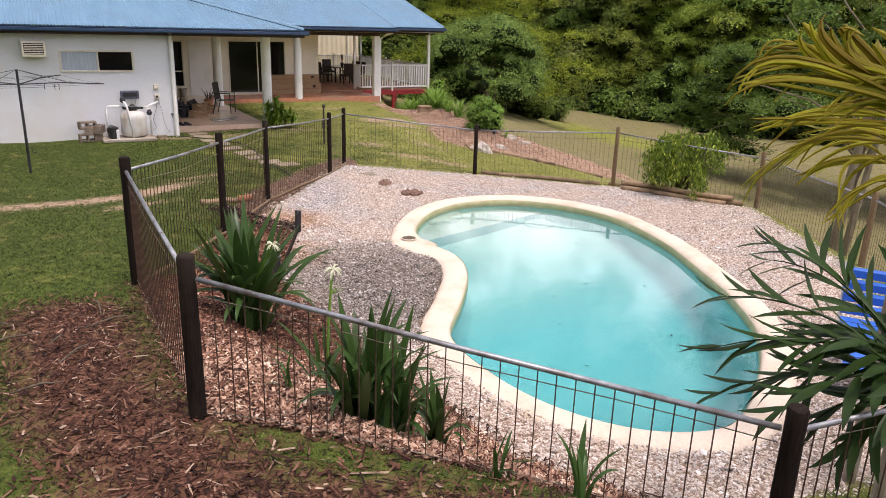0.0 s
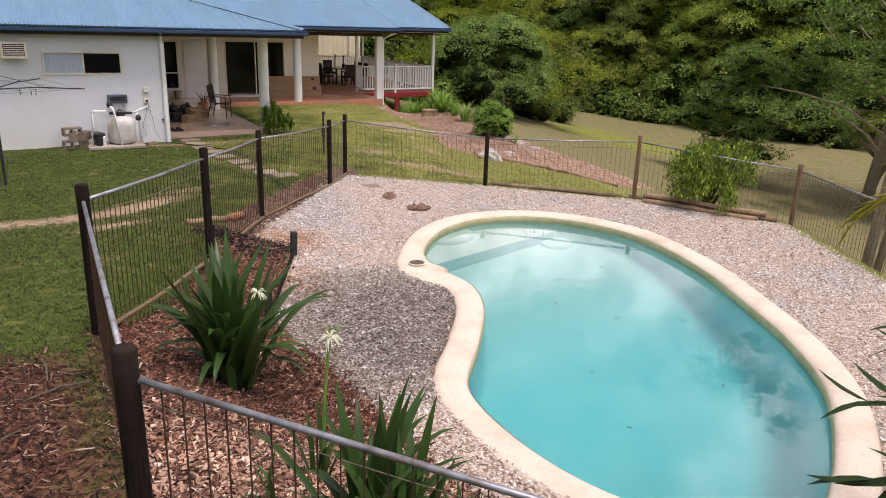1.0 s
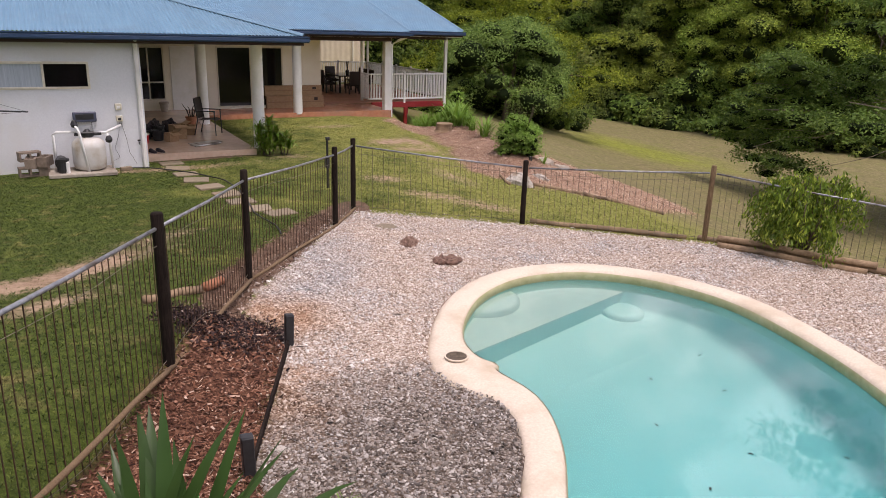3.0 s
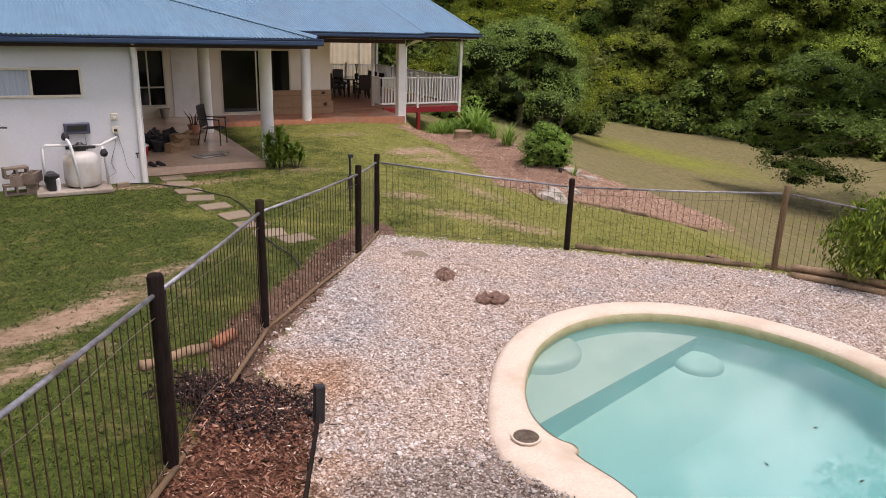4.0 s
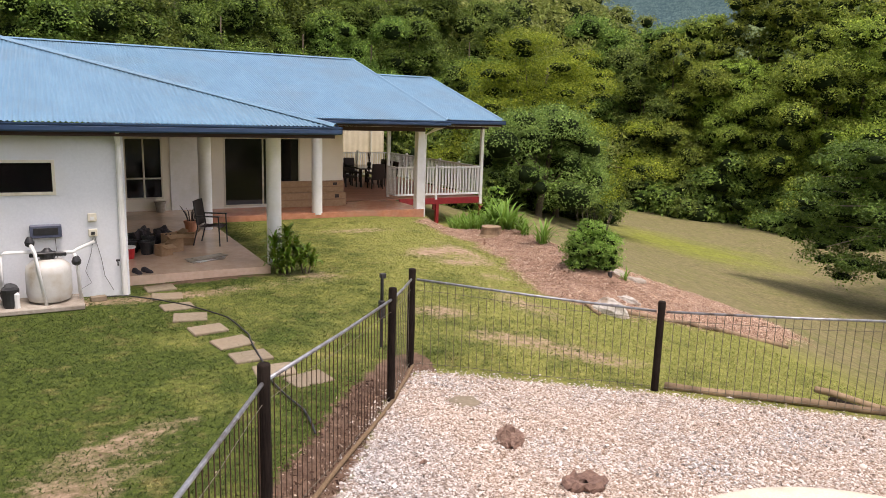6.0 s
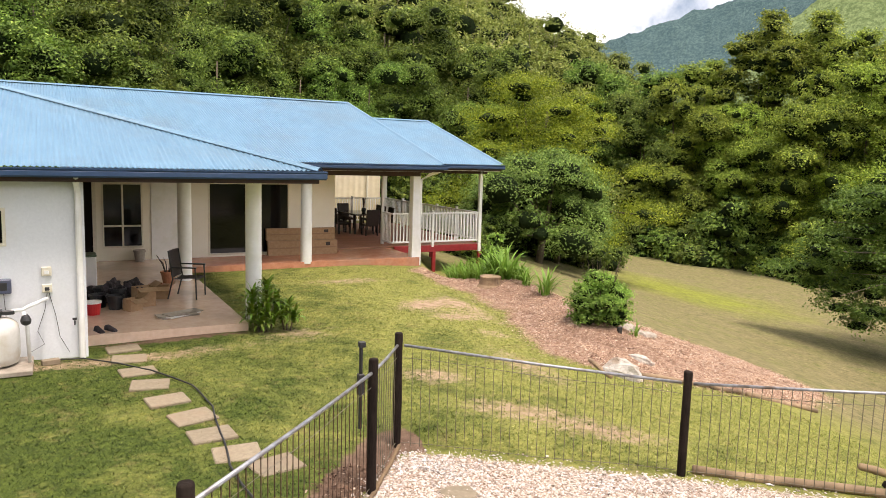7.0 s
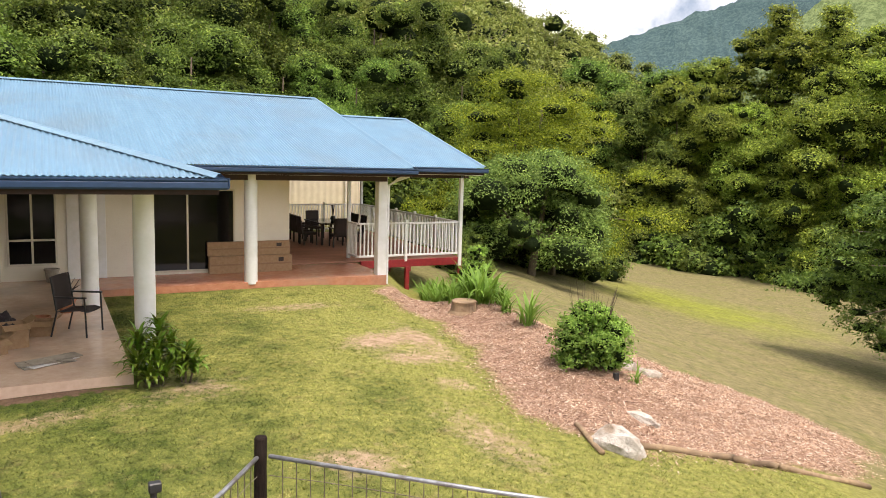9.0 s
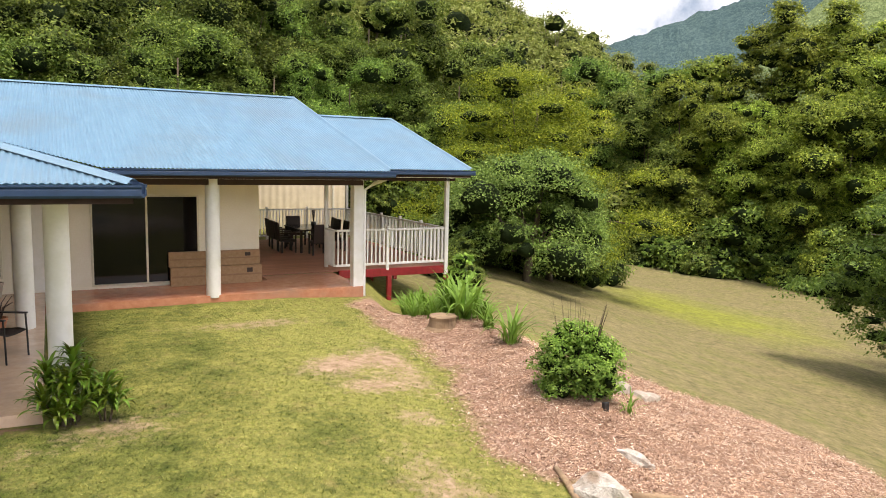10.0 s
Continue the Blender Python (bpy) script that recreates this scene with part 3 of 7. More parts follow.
# ---- pool ----
def offset_loop(loop, d):
    """The outline moved inwards by d."""
    a, b = np.roll(loop, 1, 0), np.roll(loop, -1, 0)
    t = b - a
    nrm = np.stack([-t[:, 1], t[:, 0]], -1) / np.linalg.norm(t, axis=1)[:, None]
    area = np.sum(loop[:, 0] * np.roll(loop[:, 1], -1) - np.roll(loop[:, 0], -1) * loop[:, 1])
    return loop + nrm * d * (1 if area > 0 else -1)


def pool_loop(d):
    """The pool's outline moved inwards, wider round the skimmer."""
    wide = 1 + 0.92 * np.exp(-((np.hypot(POOL[:, 0] + 1.60, POOL[:, 1] + 6.42) / 0.62) ** 2))
    return offset_loop(POOL, (d * wide)[:, None])


def loop_strip(bm, loops):
    """Faces between closed loops of 3D points, one after another."""
    rings = [[bm.verts.new(p) for p in lp] for lp in loops]
    for a, b in zip(rings, rings[1:]):
        n = len(a)
        for k in range(n):
            bm.faces.new((a[k], a[(k + 1) % n], b[(k + 1) % n], b[k]))
    return rings



def ring3(loop, z):
    return [(x, y, z) for x, y in loop]


pool = thing("swimming_pool", pose(0, 0, 0), "kidney-shaped swimming pool with pale blue water", "pool")
bm = bmesh.new()
loop_strip(bm, [ring3(pool_loop(0.0), -0.15), ring3(pool_loop(0.0), COP_Z - 0.05), ring3(pool_loop(0.03), COP_Z - 0.01), ring3(pool_loop(0.08), COP_Z + 0.005),
                ring3(pool_loop(0.24), COP_Z + 0.01), ring3(pool_loop(0.31), COP_Z - 0.01), ring3(pool_loop(0.35), COP_Z - 0.05), ring3(pool_loop(0.35), COP_Z - 0.11), ring3(pool_loop(0.29), COP_Z - 0.13)])
part("coping", bm, COPING, pool, "rounded sandstone-coloured pool coping", smooth=True)


STAINED = surface("algae_stained_edge", (0.34, 0.32, 0.15), (0.52, 0.47, 0.28), 5, 0.6, relief=0.2, depth=0.003)
bm = bmesh.new()
loop_strip(bm, [ring3(pool_loop(0.345), COP_Z - 0.036), ring3(pool_loop(0.354), COP_Z - 0.055), ring3(pool_loop(0.354), COP_Z - 0.145), ring3(pool_loop(0.33), COP_Z - 0.15)])
part("waterline_band", bm, STAINED, pool, "yellow-green stained lower edge of the coping", smooth=True)


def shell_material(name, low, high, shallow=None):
    """Moulded shell; water absorption is painted into its colour, paler towards the shallow end."""
    m, n, l, b = material(name, 0.5)
    g = ramp(n, l, noise_of(n, l, 3, 4), [(0.3, low), (0.7, high)])
    if shallow:
        side = n.new("ShaderNodeSeparateXYZ")
        l.new(where(n), side.inputs[0])
        g = mix(n, l, ramp(n, l, sums(n, l, "MULTIPLY_ADD", side.outputs[1], 0.1, 1.2), [(0.30, (0, 0, 0)), (0.66, (1, 1, 1))]), g, shallow)
    l.new(g, b.inputs["Base Color"])
    return m


def water_material():
    m, n, l, b = material("pool_water", 0.03)
    n.remove(b)
    ripple = n.new("ShaderNodeBump")
    ripple.inputs["Strength"].default_value, ripple.inputs["Distance"].default_value = 0.035, 0.02
    l.new(noise_of(n, l, 5, 2, 0.5), ripple.inputs["Height"])
    clear = n.new("ShaderNodeBsdfRefraction")
    clear.inputs["Color"].default_value, clear.inputs["IOR"].default_value, clear.inputs["Roughness"].default_value = (0.82, 0.93, 0.90, 1), 1.33, 0.02
    milky = n.new("ShaderNodeBsdfDiffuse")
    l.new(ramp(n, l, noise_of(n, l, 0.6, 3), [(0.3, (0.09, 0.33, 0.36)), (0.7, (0.15, 0.36, 0.37))]), milky.inputs["Color"])
    body = n.new("ShaderNodeMixShader")
    body.inputs["Fac"].default_value = 0.25
    l.new(clear.outputs[0], body.inputs[1])
    l.new(milky.outputs[0], body.inputs[2])
    shine = n.new("ShaderNodeBsdfGlossy")
    shine.inputs["Roughness"].default_value = 0.03
    fresnel = n.new("ShaderNodeFresnel")
    fresnel.inputs["IOR"].default_value = 1.5
    top = n.new("ShaderNodeMixShader")
    l.new(fresnel.outputs[0], top.inputs[0])
    l.new(body.outputs[0], top.inputs[1])
    l.new(shine.outputs[0], top.inputs[2])
    for s in (clear, shine, fresnel):
        l.new(ripple.outputs["Normal"], s.inputs["Normal"])
    l.new(top.outputs[0], n["Material Output"].inputs["Surface"])
    return m


# Deep, mid and shelf tints paint how much light the water takes away
SHELL = shell_material("depth_tinted_shell", (0.075, 0.44, 0.475), (0.125, 0.49, 0.51), (0.34, 0.52, 0.47))
MID_SHELL = shell_material("mid_shell", (0.36, 0.53, 0.48), (0.42, 0.57, 0.52))
PALE_SHELL = shell_material("pale_shell", (0.44, 0.49, 0.42), (0.54, 0.58, 0.50))
bm = bmesh.new()
wall_loop = pool_loop(0.30)
def sloping(loop, up):
    return [(x, y, up + float(np.interp(y, [-11.0, -5.6], [-1.55, -1.02]))) for x, y in loop]


rings = loop_strip(bm, [ring3(wall_loop, -0.10), sloping(pool_loop(0.31), 0.35), sloping(pool_loop(0.38), 0.08), sloping(pool_loop(0.46), 0.0)])
bm.faces.new(rings[-1])
part("shell", bm, SHELL, pool, "pale blue moulded pool shell", smooth=True)
# shallow shelf with a rounded step, cut off along a slanting edge
SHELF_A, SHELF_B = (-1.6, -6.0), (2.7, -4.72)
keep = [tuple(p) for p in pool_loop(0.26) if (SHELF_B[0] - SHELF_A[0]) * (p[1] - SHELF_A[1]) - (SHELF_B[1] - SHELF_A[1]) * (p[0] - SHELF_A[0]) > 0]
gap = max(range(len(keep)), key=lambda k: math.dist(keep[k - 1], keep[k]))
part("shelf", prism(bmesh.new(), keep[gap:] + keep[:gap], -0.56, -0.52), PALE_SHELL, pool, "shallow entry shelf under the water")
part("shelf_riser", prism(bmesh.new(), keep[gap:] + keep[:gap], -1.35, -0.564), SHELL, pool)
for name, cx, cy, r, z in (("entry_step", 0.09, -4.32, 0.50, -0.30), ("moulded_seat", 1.96, -5.06, 0.25, -0.88)):
    part(name, lathe(bmesh.new(), [(r + 0.05, -1.3 - z), (r + 0.04, -0.08), (r, -0.02), (r - 0.06, 0.0)], 28, (cx, cy, z)), PALE_SHELL if z > -0.5 else MID_SHELL, pool, "rounded step under the water", smooth=True)
bm = bmesh.new()
bm.faces.new([bm.verts.new(p) for p in ring3(pool_loop(0.295), WATER_Z)])
bm.normal_update()
for f in bm.faces:
    if f.normal.z < 0:
        f.normal_flip()
me = bpy.data.meshes.new("water")
bm.to_mesh(me)
bm.free()
me.materials.append(water_material())
water = tagged(new("water", me), "still, slightly milky turquoise water")
water.parent = pool
water.visible_shadow = False
HOLE = (-1.33, -6.21)
part("skimmer_opening", lathe(bmesh.new(), [(0.125, -0.01), (0.125, 0.004), (0.112, 0.006), (0.105, -0.002)], 24, (HOLE[0], HOLE[1], COP_Z + 0.028)), COPING, pool, "round skimmer rim set in the coping")
# Flat brown disc paints the shaded well; no hole is cut
part("skimmer_disc", lathe(bmesh.new(), [(0.11, -0.012), (0.11, -0.002)], 24, (HOLE[0], HOLE[1], COP_Z + 0.030)), BARK, pool, "dark brown disc painting the shaded opening and its leaves")

# ---- house ----
FLOOR = 0.22
SOFFIT_Z = 2.70
A_X, A_Y, A_Z = 0.62, 4.50, 2.87      # front eave corner
B_X, B_Y, B_Z = 6.56, 11.30, 2.905    # main eave corner
C_X, C_Y, C_Z = 9.90, 13.50, 2.915    # deck eave corner
TAN_A, TAN_B, TAN_C = math.tan(radians(16)), math.tan(radians(15)), math.tan(radians(15.6))
RIDGE_Y = 19.1
APEX = 7.5                            # run of the front hip
house = thing("house", pose(0, 0, 0), "single-storey rendered house with a blue corrugated steel roof", "house")


def wall_with_holes(name, a, b, z0, z1, thick, holes, mat, label=""):
    """A wall from a to b (x, y), thick to its left side; holes of (u0, u1, z0, z1) go through it."""
    a, b = Vector((*a, 0)), Vector((*b, 0))
    d = (b - a).normalized()
    length, side = (b - a).length, Vector((-d.y, d.x, 0))
    turn = Matrix((( d.x, side.x, 0, a.x), (d.y, side.y, 0, a.y), (0, 0, 1, 0), (0, 0, 0, 1)))
    us = sorted({0, length, *(h[0] for h in holes), *(h[1] for h in holes)})
    bm = bmesh.new()
    for u0, u1 in zip(us, us[1:]):
        cuts = sorted((h[2], h[3]) for h in holes if h[0] <= u0 + 1e-6 and h[1] >= u1 - 1e-6)
        z = z0
        for c0, c1 in cuts + [(z1, z1)]:
            if c0 - z > 1e-4:
                box(bm, u0, 0, z, u1, thick, c0, turn=turn)
            z = c1
    bmesh.ops.remove_doubles(bm, verts=bm.verts[:], dist=1e-5)
    return part(name, bm, mat, house, label), turn


front_wall, FW = wall_with_holes("front_wall", (-16, 4.82), (-2.85, 4.82), -0.3, SOFFIT_Z, 0.22, [(10.46, 12.16, 1.74, 2.28)], WHITE_WALL, "white rendered wall with dirt splashes at the foot")
side_wall, SW = wall_with_holes("side_wall", (-3.07, 5.04), (-3.07, 13.5), -0.3, SOFFIT_Z, 0.22, [], WHITE_WALL)
side_wall.matrix_basis = Matrix.Translation((0.22, 0, 0)) @ side_wall.matrix_basis
back_wall, BW = wall_with_holes("back_wall", (-2.85, 13.5), (4.1, 13.5), -0.3, SOFFIT_Z, 0.2, [(0.70, 1.68, 0.55, 2.24), (3.33, 5.58, 0.27, 2.27)], CREAM_WALL, "cream rendered verandah wall")
end_wall, EW = wall_with_holes("end_wall", (4.1, 13.7), (4.1, 24.0), -0.3, SOFFIT_Z, 0.2, [], CREAM_WALL)


def window(name, turn, u0, u1, z0, z1, bars, rows, frame_mat, pane_mats, label, thick=0.05):
    """A framed window of panes set into a wall's opening."""
    w = part(name, bmesh.new(), frame_mat, house, label)
    bm = bmesh.new()
    f = 0.045
    for box_ in ((u0, z0, u1, z0 + f), (u0, z1 - f, u1, z1), (u0, z0 + f, u0 + f, z1 - f), (u1 - f, z0 + f, u1, z1 - f)):
        box(bm, box_[0], -0.025, box_[1], box_[2], 0.06, box_[3], 0.004, turn)
    for u in bars:
        box(bm, u - f / 2, -0.015, z0 + f, u + f / 2, 0.05, z1 - f, 0.003, turn)
    for z in rows:
        box(bm, u0 + f, -0.012, z - f / 2, u1 - f, 0.048, z + f / 2, 0.003, turn)
    part("window_frame", bm, frame_mat, w)
    us, zs = [u0 + f / 2, *bars, u1 - f / 2], [z0 + f / 2, *rows, z1 - f / 2]
    k = 0
    for a, b in zip(us, us[1:]):
        for c, d in zip(zs, zs[1:]):
            part("pane", box(bmesh.new(), a, 0.020, c, b, 0.028, d, turn=turn), pane_mats[k % len(pane_mats)], w)
            k += 1
    return w


window("window", FW, 10.46, 12.16, 1.74, 2.28, [11.32], [], CREAM_PAINT, [CURTAIN, DARK_GLASS], "wide sliding window, one half curtained")
window("patio_window", BW, 0.70, 1.68, 0.55, 2.24, [1.19], [1.12], CREAM_PAINT, [DARK_GLASS], "tall cream-framed window of four dark panes")
window("sliding_door", BW, 3.33, 5.58, 0.27, 2.27, [4.46], [], CREAM_PAINT, [DARK_GLASS], "wide sliding door of two dark glass panels")
# Flat dark panels stand in for the shade inside open doorways
DOORWAY_DARK = surface("doorway_dark", (0.010, 0.008, 0.008), (0.022, 0.018, 0.016), 40, 0.95, spec=0.02)
part("side_doorway_panel", box(bmesh.new(), -2.86, 8.6, FLOOR, -2.825, 13.05, 2.28, 0.004), DOORWAY_DARK, house, "flat dark panel painting the shade inside a side doorway")
for y_ in (8.5, 10.8, 13.05):
    part("door_frame", box(bmesh.new(), -2.86, y_, FLOOR, -2.79, y_ + 0.09, 2.36, 0.004), CREAM_PAINT, house, "cream door frame")
part("doorway_panel", box(bmesh.new(), -2.84, 13.45, FLOOR, -2.37, 13.5, 2.30, 0.004), DOORWAY_DARK, house, "flat dark panel painting the shade inside the verandah doorway")
part("door_frame", box(bmesh.new(), -2.37, 13.43, FLOOR, -2.28, 13.5, 2.36, 0.004), CREAM_PAINT, house, "cream door frame")
part("panel_door", box(bmesh.new(), -0.98, 13.46, FLOOR, -0.18, 13.5, 2.25, 0.006), WHITE_PAINT, house, "plain white door")
# floors
part("front_patio", prism(bmesh.new(), [(-2.85, 5.42), (-0.34, 5.42), (-0.40, 11.86), (-0.40, 13.5), (-2.85, 13.5)], -0.3, FLOOR), PINK_FLOOR, house, "worn pink concrete patio slab")
part("verandah_floor", prism(bmesh.new(), [(-0.396, 11.86), (6.12, 11.86), (6.12, 14.05), (4.3, 14.05), (4.3, 13.5), (-0.396, 13.5)], -0.3, FLOOR), TERRACOTTA, house, "terracotta-red verandah floor")


def corrugated(name, x0, x1, low, high, ey, ez, tan, label=""):
    """A roof face with its eave along x: sheet ribs run up the slope from low(x) to high(x)."""
    xs = np.arange(x0, x1, 0.076 / 6)
    ylo, yhi = np.vectorize(low)(xs), np.vectorize(high)(xs)
    rib = 0.010 * np.cos(xs * 2 * np.pi / 0.076)
    v = np.concatenate([np.stack([xs, ylo, ez + (ylo - ey) * tan + rib], -1), np.stack([xs, yhi, ez + (yhi - ey) * tan + rib], -1)])
    n = len(xs)
    i = np.arange(n - 1)
    ob = mesh_from(name, v, np.stack([i, i + 1, i + 1 + n, i + n], -1), ROOF, house, smooth=True)
    if label:
        ob["label"] = label
    return ob


corrugated("front_roof", A_X - 2 * APEX, A_X, lambda x: A_Y, lambda x: A_Y + min(A_X - x, x - A_X + 2 * APEX), A_Y, A_Z, TAN_A, "hipped blue corrugated steel roof")
corrugated("main_roof", A_X - APEX, B_X, lambda x: B_Y + max(0.0, A_X - x), lambda x: RIDGE_Y, B_Y, B_Z, TAN_B * 0.998, "long blue corrugated steel roof")
corrugated("deck_roof", 4.0, C_X, lambda x: C_Y, lambda x: RIDGE_Y, C_Y, C_Z, TAN_C, "lower blue corrugated steel roof over the deck")
apex_z = A_Z + APEX * TAN_A
ridge_z = B_Z + (RIDGE_Y - B_Y) * TAN_B
deck_ridge_z = C_Z + (RIDGE_Y - C_Y) * TAN_C


def slope(name, points, mat=ROOF):
    bm = bmesh.new()
    f = bm.faces.new([bm.verts.new(p) for p in points])
    bmesh.ops.solidify(bm, geom=[f], thickness=0.02)
    return part(name, bm, mat, house)


slope("roof_side", [(A_X, A_Y, A_Z), (A_X, B_Y + 0.3, A_Z), (A_X - APEX, B_Y + 0.3 + APEX, apex_z), (A_X - APEX, A_Y + APEX, apex_z)])
slope("roof_back", [(A_X - 2 * APEX, RIDGE_Y, ridge_z), (B_X, RIDGE_Y, ridge_z), (B_X, 27.4, B_Z), (A_X - 2 * APEX, 27.4, B_Z)])
slope("deck_roof_back", [(4.0, RIDGE_Y, deck_ridge_z), (C_X, RIDGE_Y, deck_ridge_z), (C_X, 24.6, C_Z), (4.0, 24.6, C_Z)])
slope("roof_left", [(A_X - 2 * APEX, A_Y, A_Z), (A_X - APEX, A_Y + APEX, apex_z), (A_X - APEX, RIDGE_Y, ridge_z), (A_X - 2 * APEX, RIDGE_Y, ridge_z)])
slope("gable", [(B_X - 0.05, B_Y + 0.1, B_Z - 0.1), (B_X - 0.05, RIDGE_Y, ridge_z - 0.06), (B_X - 0.05, 27.3, B_Z - 0.1)], WHITE_PAINT)
slope("deck_gable", [(C_X - 0.05, C_Y + 0.1, C_Z - 0.1), (C_X - 0.05, RIDGE_Y, deck_ridge_z - 0.06), (C_X - 0.05, 24.5, C_Z - 0.1)], WHITE_PAINT)


def capping(a, b, across, width=0.11):
    """A folded ridge or hip cap from a to b."""
    a, b, w = Vector(a), Vector(b), Vector(across).normalized() * width
    bm = bmesh.new()
    rows = [[bm.verts.new(p + o) for o in (w + Vector((0, 0, -0.02)), w * 0.25 + Vector((0, 0, 0.03)), -w * 0.25 + Vector((0, 0, 0.03)), -w + Vector((0, 0, -0.02)))] for p in (a, b)]
    for k in range(3):
        bm.faces.new((rows[0][k], rows[0][k + 1], rows[1][k + 1], rows[1][k]))
    part("ridge_cap", bm, ROOF, house)


capping((A_X, A_Y, A_Z + 0.02), (A_X - APEX, A_Y + APEX, apex_z + 0.02), (1, 1, 0))
capping((A_X - 2 * APEX, A_Y, A_Z + 0.02), (A_X - APEX, A_Y + APEX, apex_z + 0.02), (1, -1, 0))
capping((A_X - 2 * APEX, RIDGE_Y, ridge_z + 0.02), (B_X + 0.02, RIDGE_Y, ridge_z + 0.02), (0, 1, 0))
capping((4, RIDGE_Y, deck_ridge_z + 0.02), (C_X + 0.02, RIDGE_Y, deck_ridge_z + 0.02), (0, 1, 0))
capping((B_X, B_Y, B_Z + 0.02), (B_X, RIDGE_Y, ridge_z + 0.02), (1, 0, 0), 0.09)
capping((C_X, C_Y, C_Z + 0.02), (C_X, RIDGE_Y, deck_ridge_z + 0.02), (1, 0, 0), 0.09)


def gutter(x0, y0, x1, y1, z):
    """A folded gutter along an eave, its front lip and back plate."""
    d = Vector((x1 - x0, y1 - y0, 0)).normalized()
    o = Vector((d.y, -d.x, 0))
    prof = [(0.0, -0.015), (0.0, -0.125), (0.02, -0.145), (0.105, -0.145), (0.125, -0.12), (0.125, -0.06), (0.115, -0.05), (0.13, -0.03), (0.13, -0.01), (0.118, -0.01), (0.105, -0.115), (0.02, -0.12), (0.012, -0.015)]
    bm = bmesh.new()
    ends = [[bm.verts.new(Vector((x, y, z)) + o * u + Vector((0, 0, w))) for u, w in prof] for x, y in ((x0, y0), (x1, y1))]
    n = len(prof)
    for k in range(n):
        bm.faces.new((ends[0][k], ends[0][(k + 1) % n], ends[1][(k + 1) % n], ends[1][k]))
    for e in ends:
        bm.faces.new(e)
    part("gutter", bm, GUTTER, house, "dark blue steel gutter")


gutter(A_X - 2 * APEX, A_Y, A_X + 0.07, A_Y, A_Z)
gutter(A_X, A_Y, A_X, B_Y - 0.1, A_Z)
gutter(A_X + 0.02, B_Y, B_X + 0.05, B_Y, B_Z)
gutter(B_X + 0.06, C_Y, C_X + 0.05, C_Y, C_Z)
# eave linings
bm = bmesh.new()
box(bm, A_X - 2 * APEX, A_Y + 0.02, SOFFIT_Z, A_X - 0.02, 4.86, SOFFIT_Z + 0.03)
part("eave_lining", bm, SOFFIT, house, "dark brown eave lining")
bm = bmesh.new()
box(bm, -2.85, 4.86, SOFFIT_Z, A_X - 0.02, B_Y + 0.02, SOFFIT_Z + 0.03)
box(bm, -2.85, B_Y + 0.02, SOFFIT_Z, B_X - 0.06, 13.52, SOFFIT_Z + 0.03)
box(bm, 4.1, 13.52, SOFFIT_Z, C_X - 0.06, 24.2, SOFFIT_Z + 0.03)
part("verandah_ceiling", bm, CEILING, house, "pale boarded verandah ceiling")
for x0, y0, z0, x1, y1, z1 in ((-0.3, 11.86, 2.56, 6.1, 11.98, 2.70), (6.1, 14.0, 2.60, C_X - 0.25, 14.1, 2.70)):
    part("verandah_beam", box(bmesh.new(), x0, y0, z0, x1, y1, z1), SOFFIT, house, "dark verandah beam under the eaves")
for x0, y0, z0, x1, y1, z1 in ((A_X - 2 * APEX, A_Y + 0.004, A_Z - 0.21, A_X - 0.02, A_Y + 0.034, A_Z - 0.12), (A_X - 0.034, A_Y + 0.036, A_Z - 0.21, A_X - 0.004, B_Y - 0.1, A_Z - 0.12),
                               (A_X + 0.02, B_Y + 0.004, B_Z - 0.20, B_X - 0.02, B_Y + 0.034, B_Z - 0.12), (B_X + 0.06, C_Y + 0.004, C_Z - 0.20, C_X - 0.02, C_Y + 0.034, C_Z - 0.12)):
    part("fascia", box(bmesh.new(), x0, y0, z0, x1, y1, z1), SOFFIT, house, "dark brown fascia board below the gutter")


def column(name, x, y, r, z0, z1, mat=WHITE_PAINT):
    bm = lathe(bmesh.new(), [(r * 1.0, 0), (r, 0.02), (r, z1 - z0 - 0.03), (r, z1 - z0)], 28, (0, 0, 0))
    o = part(name, bm, mat, house, "round white rendered column", smooth=False)
    o.location = (x, y, z0)
    for p in o.data.polygons:
        p.use_smooth = abs(p.normal.z) < 0.5


column("column", -0.13, 5.90, 0.14, FLOOR - 0.05, SOFFIT_Z)
column("column", -0.66, 10.05, 0.15, FLOOR - 0.05, SOFFIT_Z)
column("column", 2.76, 11.98, 0.15, FLOOR - 0.05, SOFFIT_Z)
part("corner_post", box(bmesh.new(), 5.88, 11.88, -0.3, 6.12, 12.12, SOFFIT_Z, 0.012), WHITE_PAINT, house, "square white corner post")
part("downpipe", tube(bmesh.new(), [(6.19, 12.02, -0.05), (6.19, 12.02, 2.45), (6.35, 11.75, 2.62), (6.45, 11.4, 2.72)], 0.045, 10), WHITE_PAINT, house, "white downpipe")
part("downpipe", tube(bmesh.new(), [(-2.93, 4.77, 0.05), (-2.93, 4.77, 2.5), (-2.95, 4.6, 2.66), (-2.95, 4.52, 2.74)], 0.045, 10), WHITE_PAINT, house, "white downpipe")
part("deck_post", box(bmesh.new(), 9.38, 14.0, 0.0, 9.49, 14.11, SOFFIT_Z, 0.008), WHITE_PAINT, house, "slim white verandah post")
part("downpipe", tube(bmesh.new(), [(9.5, 13.98, 2.70), (9.62, 13.8, 2.74), (9.8, 13.6, 2.76)], 0.04, 10), WHITE_PAINT, house, "white downpipe")
part("deck_post", box(bmesh.new(), 6.16, 14.75, FLOOR, 6.25, 14.84, SOFFIT_Z, 0.006), WHITE_PAINT, house, "slim white verandah post")
